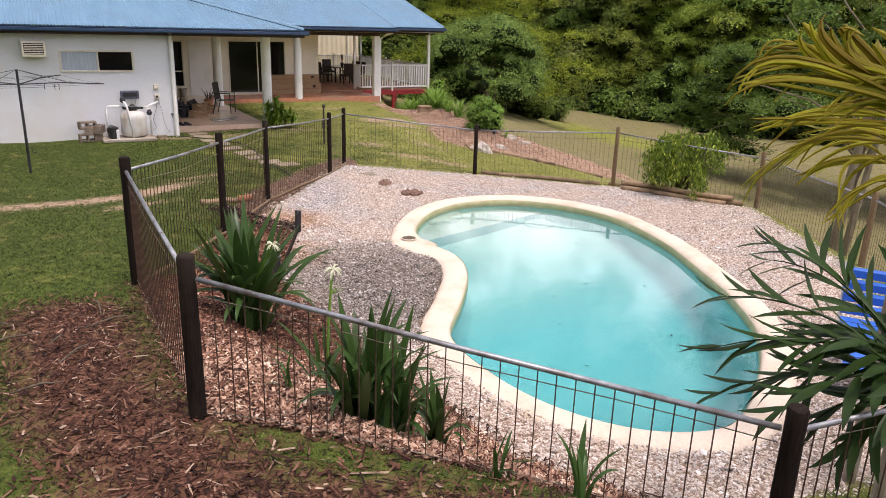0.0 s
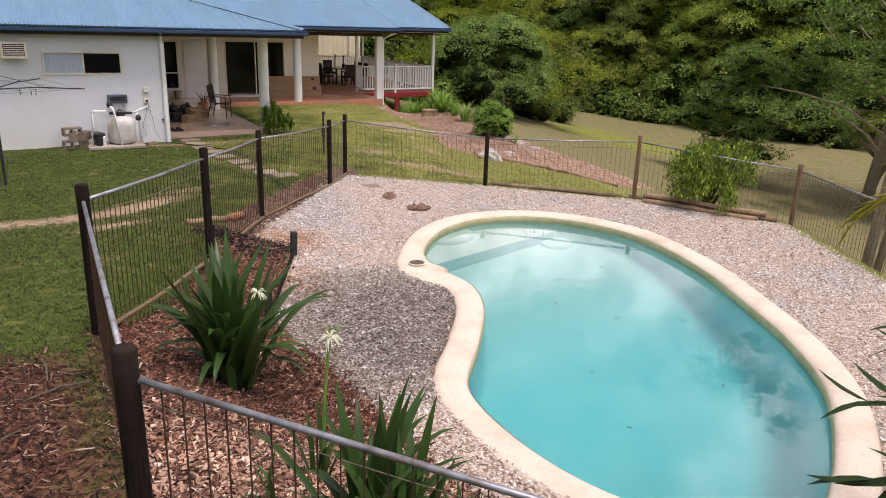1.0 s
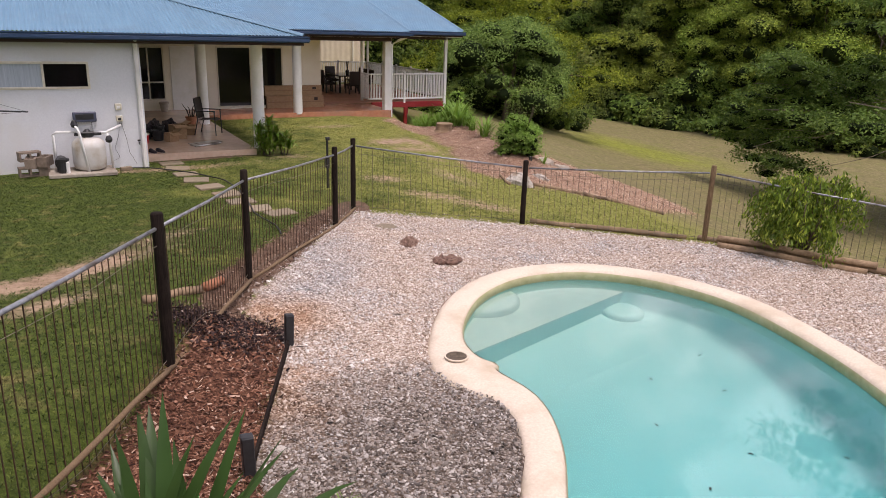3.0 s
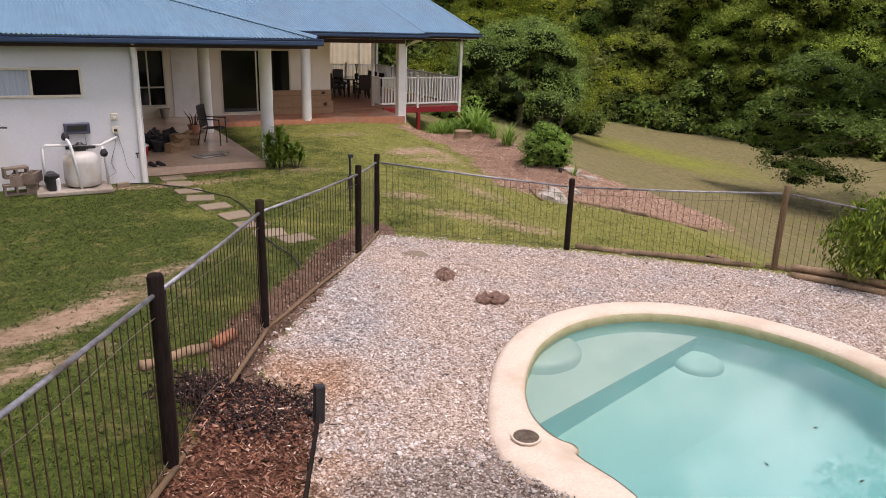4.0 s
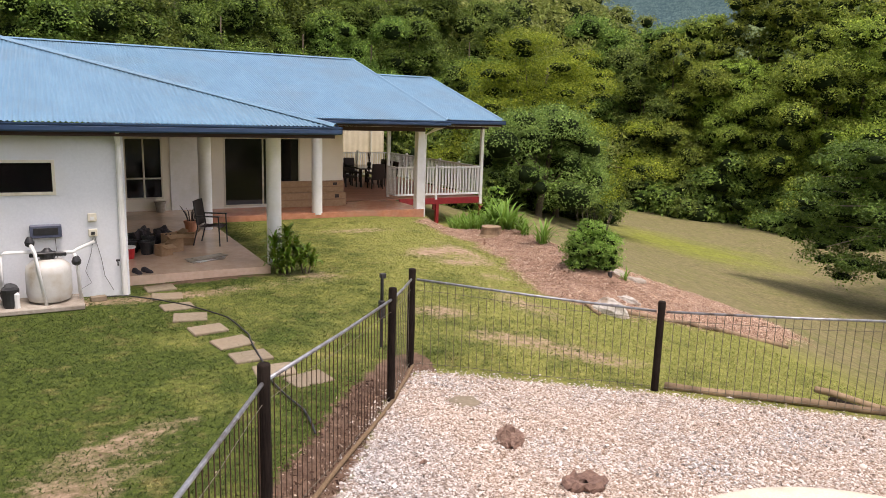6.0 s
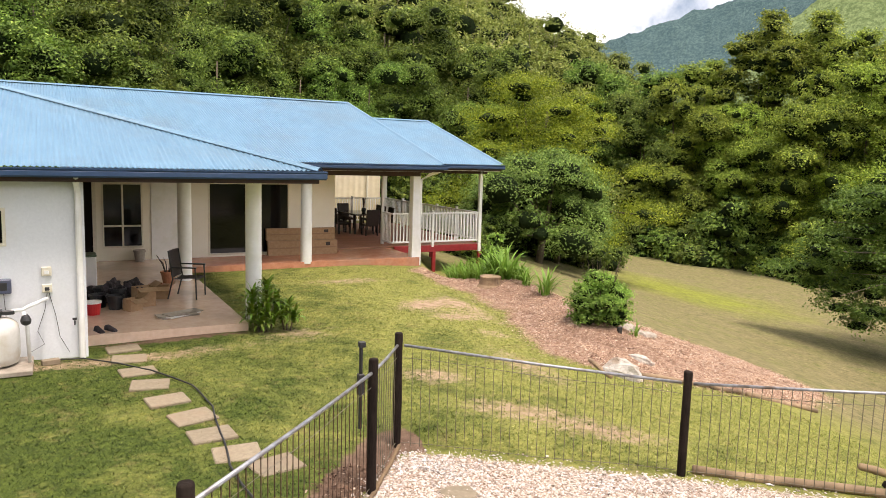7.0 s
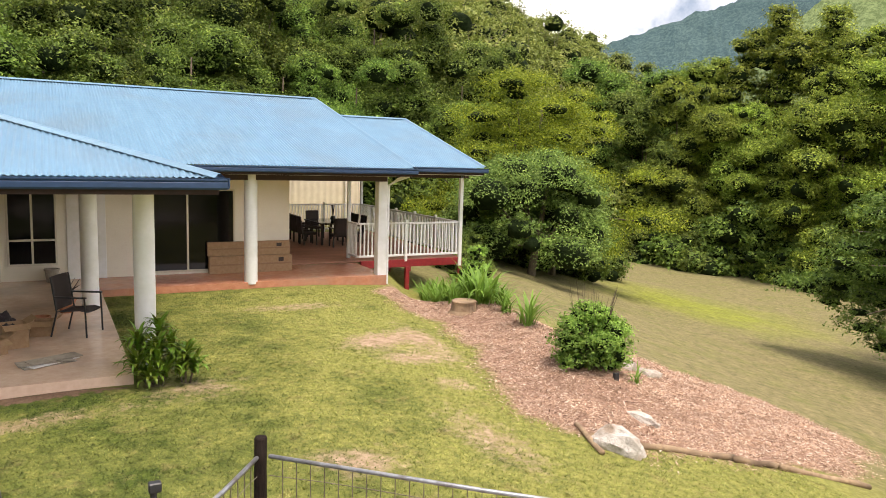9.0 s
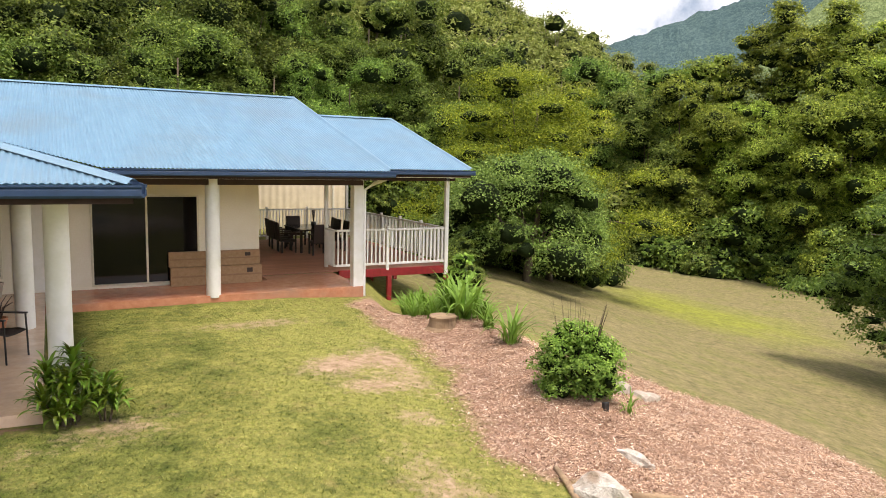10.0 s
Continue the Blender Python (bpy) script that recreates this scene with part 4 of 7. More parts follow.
part("deck_post", box(bmesh.new(), 9.25, 21.6, FLOOR, 9.34, 21.7, SOFFIT_Z, 0.006), WHITE_PAINT, house, "slim white verandah post")

# ---- deck ----
deck = thing("deck", pose(0, 0, 0), "raised timber deck with white balustrade and red beams", "deck")
part("deck_beam", box(bmesh.new(), 6.3, 14.03, 0.04, 9.52, 14.10, 0.25, 0.006), RED_BEAM, deck, "dark red painted front beam")
part("deck_beam", box(bmesh.new(), 9.44, 14.10, 0.04, 9.52, 21.7, 0.25, 0.006), RED_BEAM, deck, "dark red painted side beam")
for x, y in ((7.72, 14.06), (9.46, 14.06), (7.9, 15.8), (9.46, 17.6), (9.46, 21.2)):
    part("stump", box(bmesh.new(), x - 0.05, y - 0.04, at_ground(x, y) - 0.4, x + 0.07, y + 0.06, 0.04, 0.006), RED_BEAM, deck, "dark red timber stump")


def balustrade(x0, y0, x1, y1):
    a, b = Vector((x0, y0, 0)), Vector((x1, y1, 0))
    d, length = (b - a).normalized(), (b - a).length
    turn = Matrix.Translation(a) @ Matrix(((d.x, -d.y, 0, 0), (d.y, d.x, 0, 0), (0, 0, 1, 0), (0, 0, 0, 1)))
    top = part("rail", box(bmesh.new(), 0, -0.04, 1.27, length, 0.04, 1.32, 0.006, turn), WHITE_PAINT, deck, "white timber handrail")
    part("bottom_rail", box(bmesh.new(), 0, -0.025, 0.35, length, 0.025, 0.41, 0.004, turn), WHITE_PAINT, deck)
    n = round(length / 0.115)
    me = None
    for k in range(n):
        u = (k + 0.5) * length / n
        if me is None:
            ob = part("baluster", box(bmesh.new(), -0.02, -0.012, 0.41, 0.02, 0.012, 1.27), WHITE_PAINT, top)
            me = ob.data
        else:
            ob = new("baluster", me)
            ob.parent = top
        ob.matrix_basis = turn @ Matrix.Translation((u, 0, 0))
    for u in np.arange(1.45, length - 0.4, 1.45):
        part("baluster_post", box(bmesh.new(), u - 0.04, -0.04, 0.2, u + 0.04, 0.04, 1.39, 0.006, turn), WHITE_PAINT, deck)


balustrade(6.22, 14.06, 9.38, 14.06)
balustrade(6.20, 14.10, 6.20, 14.75)
balustrade(9.43, 14.15, 9.30, 21.6)
balustrade(9.25, 21.68, 4.35, 21.68)
# boards
y = 14.1
board_me = None
while y < 21.65:
    x0 = 4.32 if y > 14.06 else 5.9
    ob = part("board", box(bmesh.new(), -2.56, 0.0, 0, 2.56, 0.135, 0.03, 0.004), DECK_BOARD, deck) if board_me is None else new("board", board_me)
    board_me, ob.parent = ob.data, deck
    ob.location = (6.88, y, FLOOR)
    y += 0.14

# ---- shed behind ----
shed = thing("shed", pose(0, 0, 0), "cream ribbed steel shed behind the deck", "shed")
xs = np.arange(4.0, 11.3, 0.05)
rib = 0.02 * np.sign(np.sin(xs * 2 * np.pi / 0.3)).clip(-0.2, 1)
vv = np.concatenate([np.stack([xs, 27.0 - rib, xs * 0 - 1.5], -1), np.stack([xs, 27.0 - rib, xs * 0 + 3.0], -1)])
i = np.arange(len(xs) - 1)
mesh_from("wall", vv, np.stack([i, i + 1, i + 1 + len(xs), i + len(xs)], -1), CREAM_IRON, shed)
part("side_wall", box(bmesh.new(), 11.25, 26.96, -1.5, 11.32, 33, 3.0), CREAM_IRON, shed)
part("roof", box(bmesh.new(), 3.9, 26.8, 3.0, 11.5, 33.2, 3.08), ROOF, shed)
part("downpipe", tube(bmesh.new(), [(10.6, 26.9, -1.4), (10.6, 26.9, 3.0)], 0.05, 8), CREAM_PAINT, shed)

# ---- pool fence ----
fence = thing("pool_fence", pose(0, 0, 0), "pool fence of dark timber posts, steel rails and upright bars", "fence")
POST_TOP = [1.60, 1.98, 1.96, 1.73, 1.51, 1.30, 1.27, 1.03, 1.14, 0.95, 1.00, 1.20, 1.40]
bar_meshes = {}
for k, ((x, y), top) in enumerate(zip(FENCE, POST_TOP)):
    g = at_ground(x, y)
    near = k <= 7
    r = 0.050 if k in (0, 1, 2, 3) else 0.046
    bm = bmesh.new()
    hgt = top - g
    lathe(bm, [(r * 1.02, -0.3), (r, 0.0), (r * 1.03, hgt * 0.4), (r * 0.97, hgt * 0.8), (r, hgt - 0.015), (r * 0.85, hgt)], 12, (0, 0, g))
    for v in bm.verts:
        v.co.x += 0.006 * noise.noise(v.co * 9 + Vector((k, 0, 0)))
        v.co.y += 0.006 * noise.noise(v.co * 9 + Vector((0, k, 0)))
    p = part("post", bm, DARK_POST if near else PALE_POST, fence, "dark weathered round timber post" if near else "brown weathered timber post", smooth=True)
    p.location = (x, y, 0)
for k in range(len(FENCE)):
    j = (k + 1) % len(FENCE)
    a, b = Vector((*FENCE[k], POST_TOP[k] - 0.13)), Vector((*FENCE[j], POST_TOP[j] - 0.13))
    d = (b - a).normalized()
    a, b = a + d * 0.06, b - d * 0.06
    sag = Vector((0, 0, -0.012))
    bm = tube(bmesh.new(), [a, a.lerp(b, 0.5) + sag, b], 0.0155, 8)
    rail = part("rail", bm, STEEL, fence, "galvanised steel top rail", smooth=True)
    rusty = k in (0, 12, 11)
    mat = RUST_BAR if rusty or k in (1, 2, 3, 4) else PALE_BAR
    length = (b - a).length
    n = round(length / 0.098)
    for i in range(1, n):
        s = i / n
        p = a.lerp(b, s) + sag * (1 - abs(2 * s - 1))
        low = at_ground(p.x, p.y) + 0.03
        key = (mat.name)
        if key not in bar_meshes:
            ob = part("bar", tube(bmesh.new(), [(0, 0, -1), (0, 0, 0)], 0.0042, 4, False), mat, rail)
            bar_meshes[key] = ob.data
        else:
            ob = new("bar", bar_meshes[key])
            ob.parent = rail
        ob.matrix_basis = Matrix.Translation(p) @ Matrix.Diagonal((1, 1, p.z - low, 1))
    for h in (0.12, 0.95):
        bm = tube(bmesh.new(), [Vector((a.lerp(b, s).x, a.lerp(b, s).y, a.lerp(b, s).z - h * (a.lerp(b, s).z - at_ground(*a.lerp(b, s).xy)))) + Vector((0, 0, 0.01 * math.sin(9 * s))) for s in np.linspace(0, 1, 9)], 0.003, 4, False)
        part("wire", bm, PALE_BAR, rail)

# ---- trees ----
LEAF = np.array([(0, -0.5, 0), (0.28, 0.0, 0.05), (0, 0.5, 0), (-0.28, 0.0, 0.05)], float)
LEAF_FACE = np.array([(0, 1, 2, 3)])
SPRIG = np.array([(-0.26, -0.42, 0), (0.30, -0.30, 0.04), (0.02, 0.62, 0.0)], float)
SPRIG_FACE = np.array([(0, 1, 2)])


def leaf_cloud(centres, radii, tufts, each, size, flat=0.7, up=0.75):
    """Leaves in tufts round clump centres, thickest towards each clump's upper skin, mostly facing the sky."""
    c, r = np.asarray(centres, float), np.asarray(radii, float)
    k = np.repeat(np.arange(len(c)), np.maximum(4, (tufts * r * r).astype(int)))
    d = rng.normal(size=(len(k), 3))
    d /= np.linalg.norm(d, axis=1)[:, None]
    d[:, 2] = np.where(d[:, 2] < -0.45, -d[:, 2] * 0.7, d[:, 2])
    tuft = c[k] + d * (r[k] * rng.uniform(0.72, 1.16, len(k)))[:, None] * np.array([1, 1, flat])
    wide = r[k] * rng.uniform(0.18, 0.48, len(k))
    j = np.repeat(np.arange(len(k)), each)
    off = rng.normal(0, 0.62, (len(j), 3)) * np.array([1, 1, 0.55])
    places = tuft[j] + off * wide[j][:, None]
    ways = d[j] * 0.45 + off * 0.35 + np.array([0, 0, up])
    sizes = rng.uniform(0.65, 1.35, len(j)) * size
    return places, sizes[:, None] * np.ones(3), ways


BALL = bmesh.new()
bmesh.ops.create_icosphere(BALL, subdivisions=2, radius=1)
BALL_V, BALL_F = np.array([v.co[:] for v in BALL.verts]), np.array([[v.index for v in f.verts] for f in BALL.faces])
BALL.free()


def shade_cores(centres, radii, parent=None, flat=0.75, part_of=0.60, name="shade_cores"):
    """Lumpy dark masses for each clump's inner leaves, their shade painted into the colour."""
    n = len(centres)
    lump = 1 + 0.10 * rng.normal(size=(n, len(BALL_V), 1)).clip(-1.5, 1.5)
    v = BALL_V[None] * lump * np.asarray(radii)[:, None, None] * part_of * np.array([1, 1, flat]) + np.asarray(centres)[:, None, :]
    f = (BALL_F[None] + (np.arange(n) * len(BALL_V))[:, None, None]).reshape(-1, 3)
    return mesh_from(name, v.reshape(-1, 3), f, SHADE_CORE, parent)


def crown_clumps(height, width, base, count, r):
    """Clump centres filling a crown's outline, uneven."""
    out = []
    while len(out) < count:
        u = rng.uniform(-1, 1, 3)
        if u @ u > 1 or u @ u < 0.3:
            continue
        x, y, z = u
        lean = 1 + 0.25 * math.sin(3 * math.atan2(y, x) + count)
        zz = base + (height - base) * (0.5 + 0.5 * z)
        out.append((x * width / 2 * lean, y * width / 2 * lean, zz))
    return np.array(out), rng.uniform(0.55, 1.35, count) * r


def tree(name, m, height, width, base, count, r, tufts, each, leaf, leaf_mat, bark, label, category="tree", layered=False, group="", trunk=0.16, full=False, extra=(), limb=0.4):
    t = thing(name, m, label, category, group)
    c, rad = crown_clumps(height, width, base, count, r)
    if full:
        c[:, 2] = base + np.abs(c[:, 2] - (base + height) / 2) * 2 * 0.97
        c[:, :2] *= (1.0 + 0.25 * rng.random(len(c)))[:, None]
    if len(extra):
        c, rad = np.concatenate([c, np.array(extra)]), np.concatenate([rad, rng.uniform(0.7, 1.0, len(extra))])
    bm = bmesh.new()
    lean = rng.normal(0, 0.04 * height, 2)
    mid = [(0, 0, -0.5), (lean[0] * 0.2, lean[1] * 0.2, base * 0.6), (lean[0] * 0.6, lean[1] * 0.6, base + 0.3 * (height - base)), (lean[0], lean[1], base + 0.75 * (height - base))]
    tube(bm, mid, [trunk * 1.3, trunk, trunk * 0.7, trunk * 0.25], 10)
    for k in range(0, len(c), max(1, len(c) // 14)):
        s = Vector(mid[1]).lerp(Vector(mid[2]), rng.random())
        e = Vector(c[k])
        tube(bm, [s, s.lerp(e, 0.5) + Vector((0, 0, -0.06 * (e - s).length)), e], [trunk * limb, trunk * limb * 0.6, trunk * limb * 0.2], 6)
    part("trunk", bm, bark, t, smooth=True)
    flat = 0.40 if layered else 0.8
    shade_cores(c, rad, t, flat, 0.42 if layered else 0.60)
    p, s, w = leaf_cloud(c, rad, tufts, each, leaf, flat)
    strewn("crown", p, s, SPRIG, SPRIG_FACE, leaf_mat, 0.55, t, w)
    return t


def placed(x, y, s=1.0, turn=0.0, sz=None):
    return Matrix.Translation((x, y, at_ground(x, y) - 0.1)) @ Matrix.Rotation(radians(turn), 4, "Z") @ Matrix.Diagonal((s, s, sz or s, 1))


KINDS = []
for k, (h, w, b, cnt, r) in enumerate(((17, 9, 0.5, 38, 1.9), (19, 8.5, 0.3, 42, 1.75), (14, 10, 0.2, 36, 2.0), (17, 9.5, 0.3, 40, 1.8), (22, 9.5, 0.3, 74, 1.5), (23.5, 11, 0.3, 84, 1.55))):
    KINDS.append(tree("forest_tree", placed(60 + k * 12, -40), h, w, b, cnt, r, 15, 40, 0.225, LIT_TALL_LEAF if k > 3 else FOREST_LEAF, BARK, "tall dense rainforest tree with dark green leaves", group="forest edge", trunk=0.22, full=True))
edge_trees = []
for k, az in enumerate(np.linspace(-9, 66, 23)):
    front = float(np.interp(az, [-60, 0, 12, 25, 36, 40, 46, 60, 90], [36, 38, 45, 50, 60, 64, 60, 56, 52]))
    for row, extra in enumerate((0.0, 7.0)):
        rr, a2 = front + extra + rng.uniform(-1.5, 1.5), radians(az + (1.6 if row else 0) + rng.uniform(-0.6, 0.6))
        if row and az < 6:
            continue
        edge_trees.append((rr * math.sin(a2), rr * math.cos(a2), row, az))
standing = set()
for k, (x, y, row, az) in enumerate(edge_trees):
    tall = az > 46
    src = KINDS[4 + k % 2] if tall else KINDS[(k * 7 + row) % 4]
    s = (0.85 + 0.25 * rng.random()) * (1.1 if row else 0.85) * float(np.interp(az, [-14, 20, 36, 40, 43, 46, 49, 52, 55, 60, 68], [0.9, 0.9, 0.9, 0.98, 1.1, 1.04, 1.12, 1.38, 1.5, 1.48, 1.5]))
    at = placed(x, y, s / 1.3 if tall else s, rng.uniform(0, 360))
    if src.name not in standing:
        standing.add(src.name)
        src.matrix_basis = at
    else:
        copy_thing(src, at)

tree("spreading_tree", placed(20.0, 25.6), 10.0, 9.2, 1.2, 74, 1.25, 30, 46, 0.095, YELLOW_LEAF, BARK, "broad tree with flat layers of yellow-green leaves", layered=True, trunk=0.25, full=True)
tree("round_tree", placed(15.9, 19.6), 5.1, 5.8, 1.0, 46, 1.0, 34, 46, 0.10, MID_LEAF, BARK, "low rounded tree with mid-green leaves", trunk=0.16, full=True)
tree("round_tree", placed(19.2, 22.5), 5.0, 5.0, 0.9, 32, 0.95, 32, 46, 0.10, MID_LEAF, BARK, "low rounded tree with mid-green leaves", trunk=0.16, full=True)

shrub = tree("forest_shrub", placed(20, 30), 4.4, 5.0, 0.0, 26, 1.15, 13, 34, 0.22, FOREST_LEAF, BARK, "dense leafy shrub at the forest edge", "shrub", group="forest shrubs", trunk=0.09, full=True)
for k, az in enumerate(np.linspace(8, 64, 26)):
    front = float(np.interp(az, [-60, 0, 12, 25, 36, 40, 46, 60, 90], [36, 38, 45, 50, 60, 64, 60, 56, 52])) - 3.5 + rng.uniform(-1.2, 1.2)
    a2 = radians(az + rng.uniform(-0.7, 0.7))
    copy_thing(shrub, placed(front * math.sin(a2), front * math.cos(a2), rng.uniform(0.7, 1.25), rng.uniform(0, 360)))

for x, y, s_ in ((15.2, 22.4, 0.62), (17.4, 23.6, 0.60), (21.2, 24.6, 0.55), (22.8, 26.4, 0.66), (24.8, 27.6, 0.62), (18.9, 24.4, 0.5), (11.4, 16.6, 0.26), (12.2, 18.6, 0.34), (11.6, 20.6, 0.36)):
    copy_thing(shrub, placed(x, y, s_, rng.uniform(0, 360)))

DROOP = [(-3.8, 5.9, 5.1), (-3.7, 5.4, 2.4), (-3.0, 5.1, 1.7), (-2.6, 5.4, 4.1), (-2.1, 5.4, 5.3), (-4.0, 5.8, 4.1), (-2.2, 5.1, 2.8), (-3.1, 5.4, 3.3)]
for s_ in np.linspace(0.35, 1.0, 18):
    q_ = rng.normal(0, 0.7, 3)
    DROOP.append((-3.9 * s_ + q_[0], 6.0 * s_ + q_[1], 6.6 - 2.4 * s_ + 1.3 * q_[2]))
for _ in range(34):
    DROOP.append((rng.uniform(-4.6, -1.2), rng.uniform(2.6, 7.4), rng.uniform(2.2, 7.2)))
feathery = tree("feathery_tree", placed(26.8, 4.5), 12.5, 11.0, 3.4, 80, 1.2, 20, 42, 0.115, FEATHER_LEAF, PALE_BARK, "spreading tree with fine feathery leaves and pale bare twigs", layered=True, trunk=0.24, full=True, extra=DROOP, limb=0.12)
for a, b, c_, r_ in (((0.1, 0.1, 0.2), (0.7, -0.5, 3.0), (1.2, -1.2, 6.5), 0.17), ((0.0, 0.0, 2.6), (-1.0, 1.6, 4.3), (-4.2, 5.2, 4.6), 0.09), ((0.0, 0.1, 3.2), (-1.2, 2.6, 5.2), (-3.4, 6.4, 5.6), 0.07), ((-1.0, 1.6, 4.3), (-2.8, 3.2, 3.6), (-4.4, 5.0, 3.0), 0.05)):
    bm = tube(bmesh.new(), [Vector(a), Vector(a).lerp(Vector(b), 0.5) + Vector((0.08, 0.1, 0.1)), Vector(b), Vector(b).lerp(Vector(c_), 0.5) + Vector((0.1, -0.1, 0.25)), Vector(c_)], [r_, r_ * 0.85, r_ * 0.7, r_ * 0.5, r_ * 0.25], 8)
    part("limb", bm, PALE_BARK, feathery, smooth=True)
tree("feathery_tree", placed(31.0, -2.5), 13.0, 13.0, 1.0, 70, 1.35, 11, 40, 0.16, FOREST_LEAF, PALE_BARK, "spreading tree with fine feathery leaves", layered=True, trunk=0.24, limb=0.12)

slender = tree("slender_tree", placed(11.0, -5.2), 8.8, 5.6, 4.3, 30, 0.75, 26, 40, 0.10, FEATHER_LEAF, PALE_BARK, "slender pale-trunked tree with feathery leaves behind the fence", layered=True, trunk=0.11, limb=0.3)
part("second_trunk", tube(bmesh.new(), [(0.25, -0.1, -0.3), (0.45, -0.2, 2.0), (0.75, -0.2, 4.2), (1.1, 0.1, 6.4)], [0.10, 0.085, 0.07, 0.03], 8), PALE_BARK, slender, smooth=True)
for a, b in (((0.1, 0.0, 3.4), (-1.6, 1.4, 4.4)), ((0.4, -0.1, 2.6), (-0.9, 0.9, 4.0)), ((0.1, 0.1, 3.0), (1.5, 1.0, 4.6))):
    a, b = Vector(a), Vector(b)
    part("limb", tube(bmesh.new(), [a, a.lerp(b, 0.5) + Vector((0.05, 0.1, 0.22)), b, b + (b - a) * 0.35 + Vector((0.1, 0.1, -0.25))], [0.035, 0.026, 0.016, 0.006], 6), PALE_BARK, slender, smooth=True)

# ---- distance ----
def far_forest():
    """Crowns all over the hillside behind, as one mass."""
    centres, radii = [], []
    while len(centres) < 460:
        az, rr = radians(rng.uniform(-14, 47)), rng.uniform(58, 178)
        centres.append((rr * math.sin(az), rr * math.cos(az), 0))
        radii.append(rng.uniform(2.2, 4.2))
    c = np.array(centres)
    c[:, 2] = ground_height(c[:, 0], c[:, 1], False) + rng.uniform(2.0, 9.0, len(c))
    sub, rad = [], []
    for p, r in zip(c, radii):
        for _ in range(4):
            sub.append(p + rng.normal(0, 0.55, 3) * r * np.array([1, 1, 0.7]))
            rad.append(r * rng.uniform(0.55, 0.85))
    p, s, w = leaf_cloud(np.array(sub), rad, 4.2, 22, 0.47, 0.85, 0.6)
    ob = strewn("hillside_forest", p, s, SPRIG, SPRIG_FACE, LIT_HILL_LEAF, 0.5, None, w)
    tagged(ob, "dense green rainforest covering the hillside", "forest", kind="stuff")
    tagged(shade_cores(np.array(sub), np.array(rad), None, 0.85, 0.62, "hillside_shade_cores"), "dark masses painting the shade inside the hillside crowns", "forest", kind="stuff")
    bm = bmesh.new()
    for p, r in zip(c[::2], radii[::2]):
        lean = rng.normal(0, 0.5, 2)
        foot, top = Vector((p[0], p[1], p[2] - 9)), Vector((p[0] + lean[0], p[1] + lean[1], p[2] + 0.7 * r))
        tube(bm, [foot, foot.lerp(top, 0.6), top], [0.17, 0.13, 0.05], 5, False)
        for _ in range(3):
            end = top + Vector(rng.normal(0, 0.6, 3)) * r * 0.8
            tube(bm, [foot.lerp(top, rng.uniform(0.6, 0.9)), end], [0.08, 0.03], 4, False)
    tagged(part("hillside_trunks", bm, PALE_BARK), "pale thin trunks and limbs in the hillside rainforest", "forest", kind="stuff")


far_forest()


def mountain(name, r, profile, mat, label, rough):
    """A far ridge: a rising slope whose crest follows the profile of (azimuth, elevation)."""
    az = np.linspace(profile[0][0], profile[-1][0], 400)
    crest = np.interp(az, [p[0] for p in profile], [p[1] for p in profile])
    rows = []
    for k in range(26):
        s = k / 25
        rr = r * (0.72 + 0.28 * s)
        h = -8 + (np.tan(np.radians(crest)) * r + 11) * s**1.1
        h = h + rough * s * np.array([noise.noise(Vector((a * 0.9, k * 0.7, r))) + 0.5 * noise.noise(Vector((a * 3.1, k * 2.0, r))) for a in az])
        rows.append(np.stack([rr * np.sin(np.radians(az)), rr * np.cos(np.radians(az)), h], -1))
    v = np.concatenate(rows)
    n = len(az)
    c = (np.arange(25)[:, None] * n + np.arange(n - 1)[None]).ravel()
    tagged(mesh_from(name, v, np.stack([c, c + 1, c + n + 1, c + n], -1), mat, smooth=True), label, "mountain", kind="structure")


def wooded(name, dark, light, scale):
    m, n, l, b = material(name, 0.95, 0, 0.1)
    fine = noise_of(n, l, scale, 8, 0.75)
    g = mix(n, l, 0.3, ramp(n, l, fine, [(0.44, dark), (0.57, light)]), ramp(n, l, noise_of(n, l, scale * 0.12, 5, 0.7), [(0.35, dark), (0.65, light)]))
    l.new(g, b.inputs["Base Color"])
    bump(n, l, b, fine, 0.6, 6.0)
    return m


# Blue haze and sunlight on the far slopes are put into their colours
mountain("backdrop_mountain", 1100, [(28, 6.4), (36, 7.6), (41, 9.0), (44, 10.0), (48, 11.2), (53, 12.6), (58, 14.2), (66, 15), (78, 13)], wooded("haze_tinted_woods", (0.040, 0.080, 0.088), (0.095, 0.150, 0.145), 0.22), "distant wooded mountain, blue haze put into its colour", 5)
mountain("backdrop_ridge", 520, [(40, 0.3), (43, 1.5), (46, 4.0), (49, 6.8), (52, 9.6), (56, 11.8), (62, 13.5), (70, 13), (80, 12)], wooded("sun_tinted_woods", (0.11, 0.155, 0.06), (0.24, 0.31, 0.13), 0.35), "wooded ridge, sunlight put into its colour", 3.5)

# ---- loose ground cover ----
def scatter(n, x0, x1, y0, y1):
    return rng.uniform(x0, x1, n), rng.uniform(y0, y1, n)


